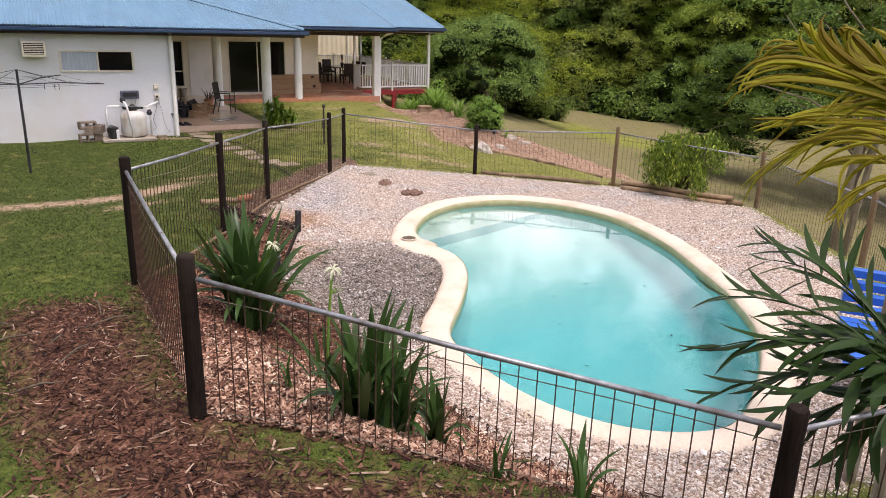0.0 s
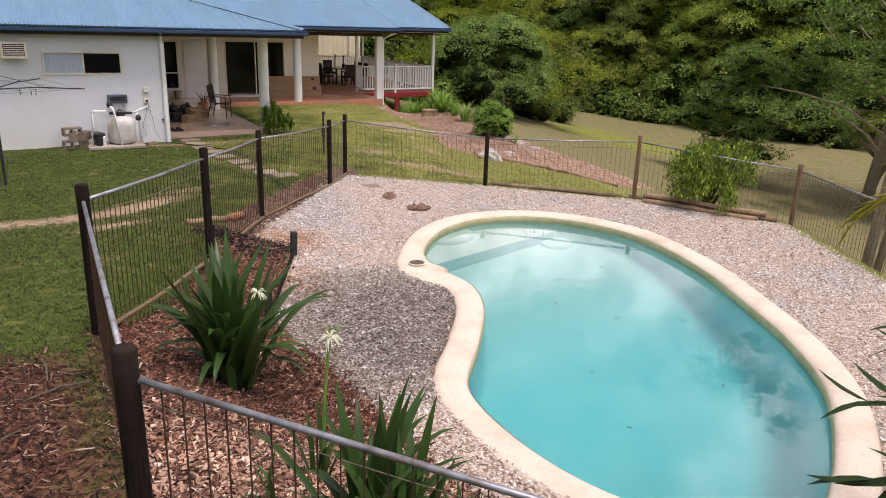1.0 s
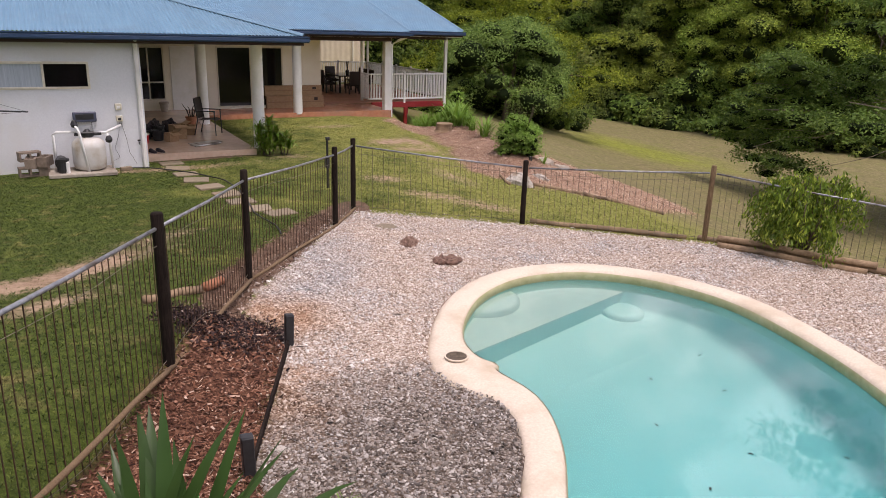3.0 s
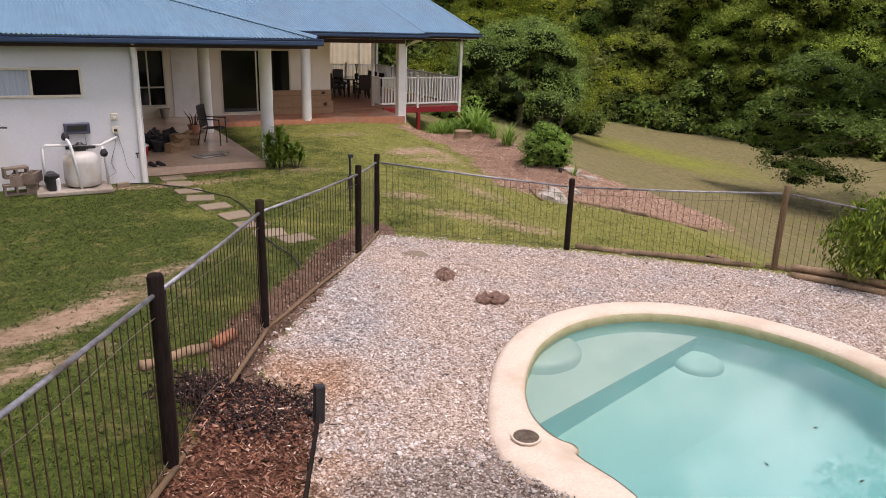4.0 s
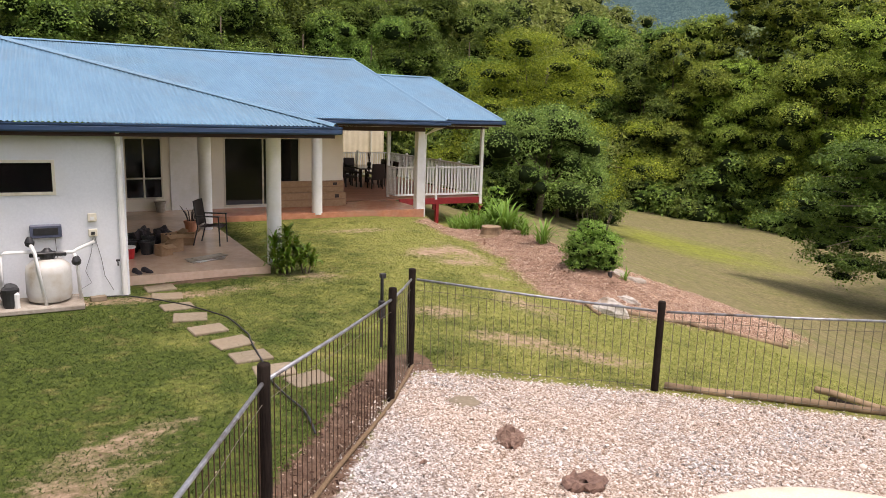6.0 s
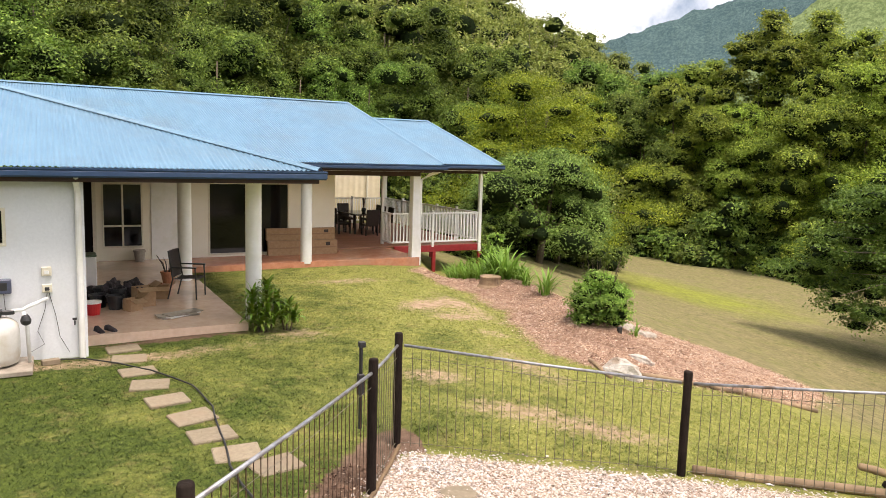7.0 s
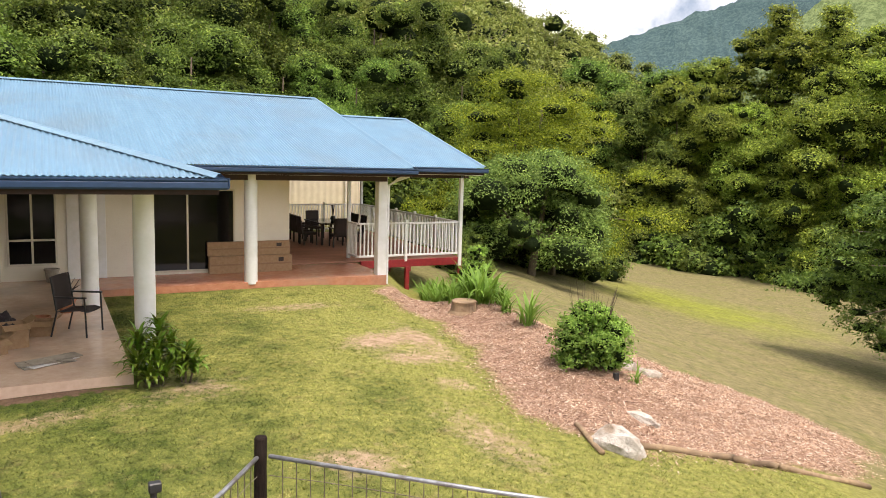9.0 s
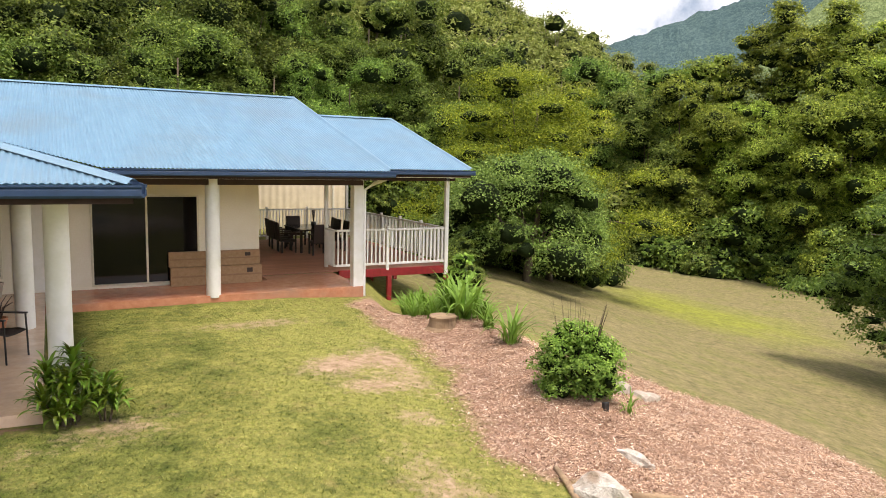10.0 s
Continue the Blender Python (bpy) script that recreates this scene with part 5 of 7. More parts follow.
def gravel_material():
    m, n, l, b = material("gravel_stone", 0.8, 0, 0.3)
    r = n.new("ShaderNodeNewGeometry").outputs["Random Per Island"]
    warm = ramp(n, l, r, [(0.0, (0.25, 0.18, 0.13)), (0.2, (0.46, 0.36, 0.285)), (0.5, (0.585, 0.49, 0.41)), (0.85, (0.68, 0.595, 0.52)), (1.0, (0.82, 0.77, 0.72))])
    grey = ramp(n, l, r, [(0.0, (0.20, 0.20, 0.20)), (0.4, (0.40, 0.405, 0.41)), (0.75, (0.54, 0.545, 0.545)), (1.0, (0.70, 0.71, 0.71))])
    dark = ramp(n, l, r, [(0.0, (0.035, 0.033, 0.032)), (0.35, (0.11, 0.105, 0.10)), (0.6, (0.20, 0.165, 0.135)), (0.85, (0.30, 0.28, 0.26)), (1.0, (0.54, 0.50, 0.45))])
    patch = ramp(n, l, noise_of(n, l, 0.75, 4, 0.65), [(0.44, (0, 0, 0)), (0.66, (0.7, 0.7, 0.7))])
    col = mix(n, l, patch, warm, grey)
    for spot in GREY_SPOTS:
        col = mix(n, l, patch_round(n, l, spot, 0.1, 1.0, 0.5), col, grey)
    # older grey stone beside the narrow waist of the pool
    d = n.new("ShaderNodeVectorMath")
    d.operation = "DISTANCE"
    l.new(where(n), d.inputs[0])
    d.inputs[1].default_value = (-2.3, -8.0, 0)
    near = ramp(n, l, sums(n, l, "MULTIPLY", sums(n, l, "ADD", d.outputs["Value"], sums(n, l, "MULTIPLY_ADD", noise_of(n, l, 1.5, 4), 1.6, -0.8)), 0.5), [(0.45, (0.82, 0.82, 0.82)), (0.95, (0.42, 0.42, 0.42)), (1.5, (0, 0, 0))])
    orange = ramp(n, l, r, [(0.0, (0.20, 0.10, 0.05)), (0.5, (0.46, 0.28, 0.17)), (1.0, (0.68, 0.50, 0.36))])
    for spot in ((-2.65, -4.50, 0), (-3.30, -6.40, 0)):
        col = mix(n, l, patch_round(n, l, spot, 0.25, 0.8), col, orange)
    col = mix(n, l, near, col, dark)
    l.new(col, b.inputs["Base Color"])
    return m


OCT = np.array([(1, 0, 0), (-1, 0, 0), (0, 1, 0), (0, -1, 0), (0, 0, 1), (0, 0, -1)], float) * np.array([1.0, 0.75, 0.6])
OCT_FACE = np.array([(0, 2, 4), (2, 1, 4), (1, 3, 4), (3, 0, 4), (2, 0, 5), (3, 1, 5)])
sx, sy = scatter(290000, -4.2, 6.4, -13.6, 0.3)
d_pad = np.where(inside(sx, sy, PAD), 1.0, -1.0) * away(sx, sy, PAD)
ok = (d_pad > rng.normal(-0.02, 0.09, len(sx))) & ~inside(sx, sy, POOL)
sx, sy = sx[ok], sy[ok]
size = rng.lognormal(math.log(0.0118), 0.36, len(sx)).clip(0.007, 0.042)
sz = ground_height(sx, sy, False) + size * rng.uniform(0.0, 0.5, len(sx))
shape = np.stack([size * rng.uniform(0.85, 1.4, len(sx)), size * rng.uniform(0.8, 1.2, len(sx)), size * rng.uniform(0.6, 1.0, len(sx))], -1)
gravel = strewn("gravel", np.stack([sx, sy, sz], -1), shape, OCT, OCT_FACE, gravel_material(), 0.5)
tagged(gravel, "pale pink and grey crushed gravel round the pool", "gravel", kind="stuff")


def chip_material(name, stops):
    m, n, l, b = material(name, 0.85, 0, 0.25)
    r = n.new("ShaderNodeNewGeometry").outputs["Random Per Island"]
    patchy = ramp(n, l, noise_of(n, l, 3.0, 8, 0.78), [(0.34, (0.48, 0.42, 0.38)), (0.5, (1.0, 1.0, 1.0)), (0.66, (1.35, 1.33, 1.28))])
    l.new(mix(n, l, 1.0, ramp(n, l, r, stops), patchy, "MULTIPLY"), b.inputs["Base Color"])
    return m


CHIP = np.array([(-0.5, -0.5, 0), (0.5, -0.35, 0.12), (0.5, 0.45, 0), (-0.45, 0.5, 0.15)], float)
CHIP_FACE = np.array([(0, 1, 2), (0, 2, 3)])
BARK_CHIP = chip_material("bark_chip", [(0.0, (0.030, 0.012, 0.008)), (0.35, (0.12, 0.048, 0.027)), (0.7, (0.23, 0.105, 0.062)), (0.94, (0.36, 0.20, 0.135)), (1.0, (0.60, 0.47, 0.37))])
BED_CHIP = chip_material("pale_bark_chip", [(0.0, (0.11, 0.055, 0.036)), (0.2, (0.27, 0.155, 0.10)), (0.55, (0.46, 0.305, 0.205)), (0.85, (0.57, 0.42, 0.31)), (1.0, (0.76, 0.64, 0.52))])
DRY_CHIP = chip_material("dry_bark_chip", [(0.0, (0.12, 0.055, 0.034)), (0.3, (0.28, 0.15, 0.10)), (0.65, (0.44, 0.27, 0.185)), (0.92, (0.58, 0.41, 0.30)), (1.0, (0.76, 0.64, 0.52))])
SOIL_CRUMB = chip_material("soil_crumb", [(0.0, (0.035, 0.018, 0.012)), (0.5, (0.13, 0.075, 0.05)), (0.85, (0.24, 0.15, 0.10)), (1.0, (0.48, 0.38, 0.30))])
CHAR = chip_material("charred_chip", [(0.0, (0.006, 0.004, 0.005)), (0.6, (0.03, 0.018, 0.018)), (0.92, (0.10, 0.06, 0.05)), (1.0, (0.35, 0.28, 0.24))])
LITTER = chip_material("leaf_litter", [(0.0, (0.014, 0.006, 0.004)), (0.45, (0.058, 0.023, 0.014)), (0.8, (0.125, 0.055, 0.034)), (0.94, (0.22, 0.12, 0.08)), (1.0, (0.40, 0.30, 0.22))])


def chips(name, n, x0, x1, y0, y1, want, mat, long, wide, label, tilt=0.35):
    x, y = scatter(n, x0, x1, y0, y1)
    k = want(x, y)
    x, y = x[k], y[k]
    z = ground_height(x, y, False) + rng.uniform(0.002, 0.03, len(x))
    s = np.stack([rng.lognormal(math.log(long), 0.45, len(x)), rng.lognormal(math.log(wide), 0.35, len(x)), np.full(len(x), wide)], -1)
    tagged(strewn(name, np.stack([x, y, z], -1), s, CHIP, CHIP_FACE, mat, tilt), label, "mulch", kind="stuff")


def in_zone(index, least):
    def want(x, y):
        z = zones(x, y)[index]
        return (z > 0.12) & (z + rng.normal(0, 0.2, len(x)) > least) & ~inside(x, y, POOL)

    return want


chips("dry_mulch", 90000, -5.6, -2.0, -14.1, -9.6, lambda x, y: inside(x, y, BANK) & (y + rng.normal(0, 0.5, len(x)) < -10.6), DRY_CHIP, 0.034, 0.014, "paler dry bark mulch at the fence corner")
chips("bank_mulch", 110000, -5.6, -2.0, -14.1, -3.2, lambda x, y: inside(x, y, BANK) & (y + rng.normal(0, 0.5, len(x)) > -10.6), BARK_CHIP, 0.034, 0.013, "reddish brown bark mulch on the bank")
chips("bed_mulch", 230000, 3.8, 14.2, 0.8, 11.2, in_zone(1, 0.5), BED_CHIP, 0.032, 0.0095, "reddish brown bark mulch on the garden bed", 0.32)
chips("charred_debris", 15000, -4.1, -2.6, -6.0, -4.3, lambda x, y: blob(x, y, -3.35, -5.02, 0.62, 0.48, 20) + rng.normal(0, 0.15, len(x)) > 0.45, CHAR, 0.035, 0.014, "dark charred bark and ash beside the stake", 0.6)
chips("fence_soil", 26000, -3.9, 0.2, -5.2, -0.4, lambda x, y: (zones(x, y)[3] + rng.normal(0, 0.2, len(x)) > 0.5) & ~inside(x, y, PAD), SOIL_CRUMB, 0.022, 0.012, "crumbly brown soil and bark along the fence foot", 0.5)
chips("leaf_litter", 75000, -7.6, -2.2, -15.6, -8.2, in_zone(1, 0.46), LITTER, 0.052, 0.010, "dry brown leaves and twigs", 0.30)


def grass_material():
    m, n, l, b = material("grass_blade", 0.6, 0, 0.25)
    r = n.new("ShaderNodeNewGeometry").outputs["Random Per Island"]
    lush = ramp(n, l, r, [(0.0, (0.022, 0.038, 0.006)), (0.55, (0.055, 0.085, 0.014)), (1.0, (0.130, 0.168, 0.037))])
    dry = ramp(n, l, r, [(0.0, (0.17, 0.20, 0.042)), (0.6, (0.28, 0.305, 0.080)), (1.0, (0.42, 0.41, 0.15))])
    side = n.new("ShaderNodeSeparateXYZ")
    l.new(where(n), side.inputs[0])
    # Same shift with x for the blades, lush to dry
    dry_by_x = sums(n, l, "MULTIPLY", sums(n, l, "MINIMUM", sums(n, l, "MAXIMUM", side.outputs[0], -4.5), 4.0), 0.046)
    f = ramp(n, l, sums(n, l, "ADD", noise_of(n, l, 0.9, 5, 0.7), dry_by_x), [(0.38, (0, 0, 0)), (0.66, (1, 1, 1))])
    tufty = ramp(n, l, noise_of(n, l, 9, 8, 0.85), [(0.34, (0.40, 0.47, 0.36)), (0.66, (1.5, 1.45, 1.3))])
    thatch = ramp(n, l, r, [(0.0, (0.14, 0.10, 0.035)), (0.6, (0.30, 0.24, 0.09)), (1.0, (0.44, 0.37, 0.19))])
    worn = ramp(n, l, noise_of(n, l, 2.6, 7, 0.72), [(0.55, (0, 0, 0)), (0.72, (0.75, 0.75, 0.75))])
    l.new(mix(n, l, 1.0, mix(n, l, worn, mix(n, l, f, lush, dry), thatch), tufty, "MULTIPLY"), b.inputs["Base Color"])
    return m


TUFT = np.array([(-0.10, 0, 0), (0.10, 0, 0), (0.35, 0.25, 0.9), (0, -0.1, 0), (0, 0.12, 0), (-0.45, 0.3, 0.8), (-0.08, 0.05, 0), (0.1, -0.05, 0), (0.1, -0.5, 1.0)], float)
TUFT_FACE = np.array([(0, 1, 2), (3, 4, 5), (6, 7, 8)])
x, y = scatter(620000, -10.0, 7.5, -14.5, 12.0)
g_, m_, b_, s_, w_ = zones(x, y)
ok = (s_ < 0.25) & (g_ < 0.2) & (m_ < 0.45) & (b_ + rng.normal(0, 0.22, len(x)) < 0.5) & ~((y > 5.38) & (x < -0.3)) & ~((y > 4.7) & (x < -2.8)) & (rng.random(len(x)) < np.interp(np.hypot(x + 2, y + 3), [5, 12], [1.0, 0.6]))
x, y = x[ok], y[ok]
s = rng.lognormal(math.log(0.026), 0.30, len(x)).clip(0.014, 0.055)[:, None] * np.array([1.5, 1.5, 0.75])
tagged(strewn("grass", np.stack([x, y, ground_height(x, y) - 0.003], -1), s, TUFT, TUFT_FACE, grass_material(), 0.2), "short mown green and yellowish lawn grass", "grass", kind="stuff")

# ---- things by the house ----
aircon = thing("air_conditioner", pose(-6.06, 4.82, 2.12), "boxy window air conditioner set into the white wall", "air conditioner")
part("casing", box(bmesh.new(), -0.25, -0.30, 0.0, 0.25, 0.0, 0.36, 0.012), CREAM_PAINT, aircon)
part("grille", box(bmesh.new(), -0.21, -0.312, 0.06, 0.21, -0.300, 0.32, 0.004), BLACK_PLASTIC, aircon, "dark grille")
for k in range(6):
    part("fin", box(bmesh.new(), -0.20, -0.318, 0.08 + k * 0.04, 0.20, -0.310, 0.094 + k * 0.04), CREAM_PAINT, aircon)

# pool pump, filter and chlorinator
pad_z = at_ground(-4.2, 4.3)
part("slab", box(bmesh.new(), -0.62, -0.42, 0.0, 0.62, 0.36, 0.07, 0.01), CONCRETE, tagged(thing("equipment_slab", pose(-4.18, 4.36, pad_z), "thin concrete slab under the pool equipment", "slab")))
filt = thing("pool_filter", pose(-4.02, 4.40, pad_z + 0.07), "squat cream pool filter tank with black valve and white pipes", "pool filter")
part("tank", lathe(bmesh.new(), [(0.20, 0.0), (0.29, 0.04), (0.315, 0.14), (0.315, 0.46), (0.30, 0.56), (0.22, 0.63), (0.10, 0.66)], 28), TANK, filt, smooth=True)
bm = lathe(bmesh.new(), [(0.10, 0.66), (0.11, 0.69), (0.11, 0.75), (0.07, 0.78), (0.03, 0.82)], 16)
box(bm, -0.24, -0.035, 0.69, 0.26, 0.035, 0.75, 0.01)
box(bm, -0.14, -0.12, 0.74, 0.12, 0.02, 0.77, 0.01)
part("valve_head", bm, BLACK_PLASTIC, filt, "black multiport valve")
for pts in ([(-0.05, -0.30, 0.0), (-0.16, -0.28, 0.8), (-0.18, -0.2, 0.86), (-0.22, -0.05, 0.9)], [(-0.62, 0.05, 0.05), (-0.62, 0.05, 0.72), (-0.56, 0.05, 0.77), (-0.2, 0.0, 0.77)],
            [(0.22, 0.0, 0.74), (0.36, 0.0, 0.74), (0.40, 0.02, 0.77), (0.66, 0.3, 0.83)], [(0.42, -0.02, 0.0), (0.40, -0.02, 0.58), (0.36, -0.02, 0.72)]):
    part("pipe", tube(bmesh.new(), pts, 0.026, 8), PVC, filt, "white plastic pipe", smooth=True)
for x_, y_, z_ in ((-0.22, -0.05, 0.93), (0.39, -0.02, 0.60)):
    bm = lathe(bmesh.new(), [(0.03, -0.07), (0.06, -0.05), (0.07, 0.0), (0.05, 0.05), (0.03, 0.08)], 12, (x_, y_, z_))
    part("valve", bm, BLACK_PLASTIC, filt, "black valve")
pump = thing("pool_pump", pose(-4.55, 4.30, pad_z + 0.07), "black pool pump lying on the slab", "pump")
bm = bmesh.new()
tube(bm, [(0, 0.30, 0.17), (0, 0.24, 0.17), (0, 0.0, 0.17), (0, -0.05, 0.17)], [0.09, 0.12, 0.12, 0.08], 14)
part("motor", bm, BLACK_PLASTIC, pump, smooth=False)
part("strainer", lathe(bmesh.new(), [(0.09, 0.0), (0.11, 0.05), (0.11, 0.22), (0.12, 0.24), (0.12, 0.28), (0.05, 0.31)], 16, (0.02, -0.13, 0)), BLACK_PLASTIC, pump)
part("foot", box(bmesh.new(), -0.09, -0.05, 0, 0.09, 0.28, 0.05, 0.008), BLACK_PLASTIC, pump)
part("pipe", tube(bmesh.new(), [(0.10, -0.20, 0.0), (0.10, -0.20, 0.20), (0.08, -0.16, 0.24), (0.04, -0.10, 0.25)], 0.04, 10), PVC, pump, "white plastic elbow")
chlor = thing("chlorinator", pose(-4.02, 4.82, 1.08), "blue-grey pool chlorinator box on the white wall", "control box")
part("casing", box(bmesh.new(), -0.22, -0.12, 0.0, 0.22, 0.0, 0.20, 0.012), surface("blue_grey_plastic", (0.05, 0.06, 0.10), (0.09, 0.10, 0.15), 8, 0.4), chlor)
part("display", box(bmesh.new(), -0.17, -0.126, 0.05, 0.17, -0.121, 0.16, 0.003), BLACK_PLASTIC, chlor, "dark display panel")
for x_, z_, h_ in ((-3.36, 1.30, 0.13), (-3.36, 1.06, 0.12)):
    sb = thing("switch_box", pose(x_, 4.82, z_), "small cream weatherproof switch box on the white wall", "switch box", "switch boxes")
    part("casing", box(bmesh.new(), -0.065, -0.06, 0, 0.065, 0, h_, 0.008), CREAM_PAINT, sb)
    part("switch", box(bmesh.new(), -0.03, -0.072, 0.03, 0.03, -0.061, 0.08, 0.004), PVC if z_ > 1.2 else BLACK_PLASTIC, sb)
tap = thing("garden_tap", pose(-3.02, 4.80, 0.62), "small dark garden tap on the wall corner", "tap")
part("spout", tube(bmesh.new(), [(0, 0, 0), (0, -0.07, 0), (0, -0.10, -0.05)], 0.012, 8), BLACK_PLASTIC, tap)
part("handle", box(bmesh.new(), -0.03, -0.07, 0.015, 0.03, -0.055, 0.05, 0.005), BLACK_PLASTIC, tap)
for k, pts in enumerate(([(-3.36, 4.79, 1.06), (-3.40, 4.79, 0.8), (-3.50, 4.79, 0.5), (-3.42, 4.79, 0.3), (-3.62, 4.72, 0.2)], [(-3.34, 4.79, 1.06), (-3.26, 4.79, 0.7), (-3.22, 4.79, 0.4), (-3.10, 4.78, 0.15)], [(-3.9, 4.79, 1.08), (-3.88, 4.79, 0.7), (-3.8, 4.79, 0.45)])):
    part("cord", tube(bmesh.new(), pts, 0.004, 5), BLACK_PLASTIC, thing("cable", pose(0, 0, 0), "thin loose cable hanging on the white wall", "cable", "wall cables"))


def hollow_block(m, group="stack of blocks"):
    b = thing("concrete_block", m, "grey-brown hollow concrete block stacked by the wall", "block", group)
    bm = bmesh.new()
    xs, ys = (-0.20, -0.165, -0.018, 0.018, 0.165, 0.20), (-0.095, -0.06, 0.06, 0.095)
    grid = [[[bm.verts.new((x_, y_, z_)) for y_ in ys] for x_ in xs] for z_ in (0.0, 0.19)]
    solid = lambda i, j: 0 <= i < 5 and 0 <= j < 3 and not (j == 1 and i in (1, 3))
    for i in range(5):
        for j in range(3):
            if not solid(i, j):
                continue
            for g in grid:
                bm.faces.new((g[i][j], g[i + 1][j], g[i + 1][j + 1], g[i][j + 1]))
            for di, dj, p, q in ((-1, 0, (i, j), (i, j + 1)), (1, 0, (i + 1, j), (i + 1, j + 1)), (0, -1, (i, j), (i + 1, j)), (0, 1, (i, j + 1), (i + 1, j + 1))):
                if not solid(i + di, j + dj):
                    bm.faces.new((grid[0][p[0]][p[1]], grid[0][q[0]][q[1]], grid[1][q[0]][q[1]], grid[1][p[0]][p[1]]))
    part("body", bm, BLOCK, b)
    return b


bz = at_ground(-5.0, 4.4)
hb = hollow_block(pose(-5.12, 4.42, bz, 90, 0, 10) @ Matrix.Translation((0, 0.095, -0.1)))
for m in (pose(-5.08, 4.36, bz + 0.19, 0, 0, 84), pose(-4.86, 4.52, bz, 0, 0, 88), pose(-5.1, 4.5, bz + 0.39, 90, 0, 15) @ Matrix.Translation((0, 0.0, -0.1)), pose(-4.84, 4.48, bz + 0.19, 0, 0, 70)):
    copy_thing(hb, m)
br = thing("brick", pose(-3.35, 4.5, at_ground(-3.35, 4.5)), "loose sandy brick lying at the wall's foot", "brick")
part("body", box(bmesh.new(), -0.115, -0.055, 0, 0.115, 0.055, 0.076, 0.006, Matrix.Rotation(0.2, 4, "Z")), PAVER, br)


def outdoor_chair(name, m, label, group, seat_mat):
    """Armchair: frame of bent tubes, slung seat and back."""
    c = thing(name, m, label, "chair", group)
    for sx in (-1, 1):
        x_ = 0.27 * sx
        part("front_leg", tube(bmesh.new(), [(x_, -0.26, 0.0), (x_, -0.25, 0.40), (x_, -0.24, 0.62)], 0.014, 6), BLACK_PLASTIC, c)
        part("rear_leg", tube(bmesh.new(), [(x_, 0.30, 0.0), (x_, 0.20, 0.40), (x_, 0.28, 0.95)], 0.014, 6), BLACK_PLASTIC, c)
        part("armrest", box(bmesh.new(), x_ - 0.025, -0.27, 0.62, x_ + 0.025, 0.24, 0.645, 0.008), BLACK_PLASTIC, c)
    bm = bmesh.new()
    rows = []
    for v_, (y_, z_) in enumerate(((-0.27, 0.40), (-0.15, 0.425), (0.0, 0.41), (0.14, 0.40), (0.21, 0.41))):
        rows.append([bm.verts.new((x_, y_, z_ - 0.02 * math.cos(x_ * 5))) for x_ in np.linspace(-0.25, 0.25, 7)])
    fs = [bm.faces.new((a[k], a[k + 1], b[k + 1], b[k])) for a, b in zip(rows, rows[1:]) for k in range(6)]
    bmesh.ops.solidify(bm, geom=fs, thickness=0.018)
    part("seat", bm, seat_mat, c, smooth=True)
    bm = bmesh.new()
    rows = []
    for y_, z_ in ((0.205, 0.42), (0.22, 0.56), (0.235, 0.72), (0.26, 0.88), (0.285, 0.95)):
        rows.append([bm.verts.new((x_, y_ + 0.025 * math.cos(x_ * 5), z_)) for x_ in np.linspace(-0.25, 0.25, 7)])
    fs = [bm.faces.new((a[k], a[k + 1], b[k + 1], b[k])) for a, b in zip(rows, rows[1:]) for k in range(6)]
    bmesh.ops.solidify(bm, geom=fs, thickness=0.018)
    part("backrest", bm, seat_mat, c, smooth=True)
    return c


SLING = surface("dark_sling", (0.03, 0.022, 0.02), (0.07, 0.05, 0.045), 90, 0.7, relief=0.6, depth=0.002)
outdoor_chair("patio_chair", pose(-0.92, 8.05, FLOOR, 0, 0, 62), "dark outdoor armchair with slung seat on the patio", "", SLING)

dt = thing("dining_table", pose(6.85, 18.6, FLOOR), "dark outdoor dining table on the deck", "table")
part("tabletop", box(bmesh.new(), -0.5, -0.9, 0.70, 0.5, 0.9, 0.74, 0.01), DARK_WOOD, dt)
part("glass", box(bmesh.new(), -0.46, -0.86, 0.741, 0.46, 0.86, 0.748, 0.002), DARK_GLASS, dt, "dark glass top")
for x_ in (-0.44, 0.44):
    for y_ in (-0.84, 0.84):
        part("leg", box(bmesh.new(), x_ - 0.035, y_ - 0.035, 0, x_ + 0.035, y_ + 0.035, 0.70, 0.005), DARK_WOOD, dt)


def wicker_chair(m):
    c = thing("dining_chair", m, "dark woven wicker dining chair at the deck table", "chair", "chairs round the deck table")
    part("seat", box(bmesh.new(), -0.24, -0.25, 0.36, 0.24, 0.22, 0.44, 0.02), DARK_WOOD, c)
    part("backrest", box(bmesh.new(), -0.24, 0.18, 0.42, 0.24, 0.24, 1.0, 0.02, Matrix.Rotation(-0.12, 4, "X")), DARK_WOOD, c)
    for sx in (-1, 1):
        part("arm", box(bmesh.new(), 0.24 * sx - 0.03, -0.22, 0.62, 0.24 * sx + 0.03, 0.26, 0.66, 0.01), DARK_WOOD, c)
        for y_ in (-0.22, 0.2):
            part("leg", box(bmesh.new(), 0.22 * sx - 0.022, y_ - 0.022, 0, 0.22 * sx + 0.022, y_ + 0.022, 0.62 if y_ < 0 else 0.4, 0.004), DARK_WOOD, c)
    return c


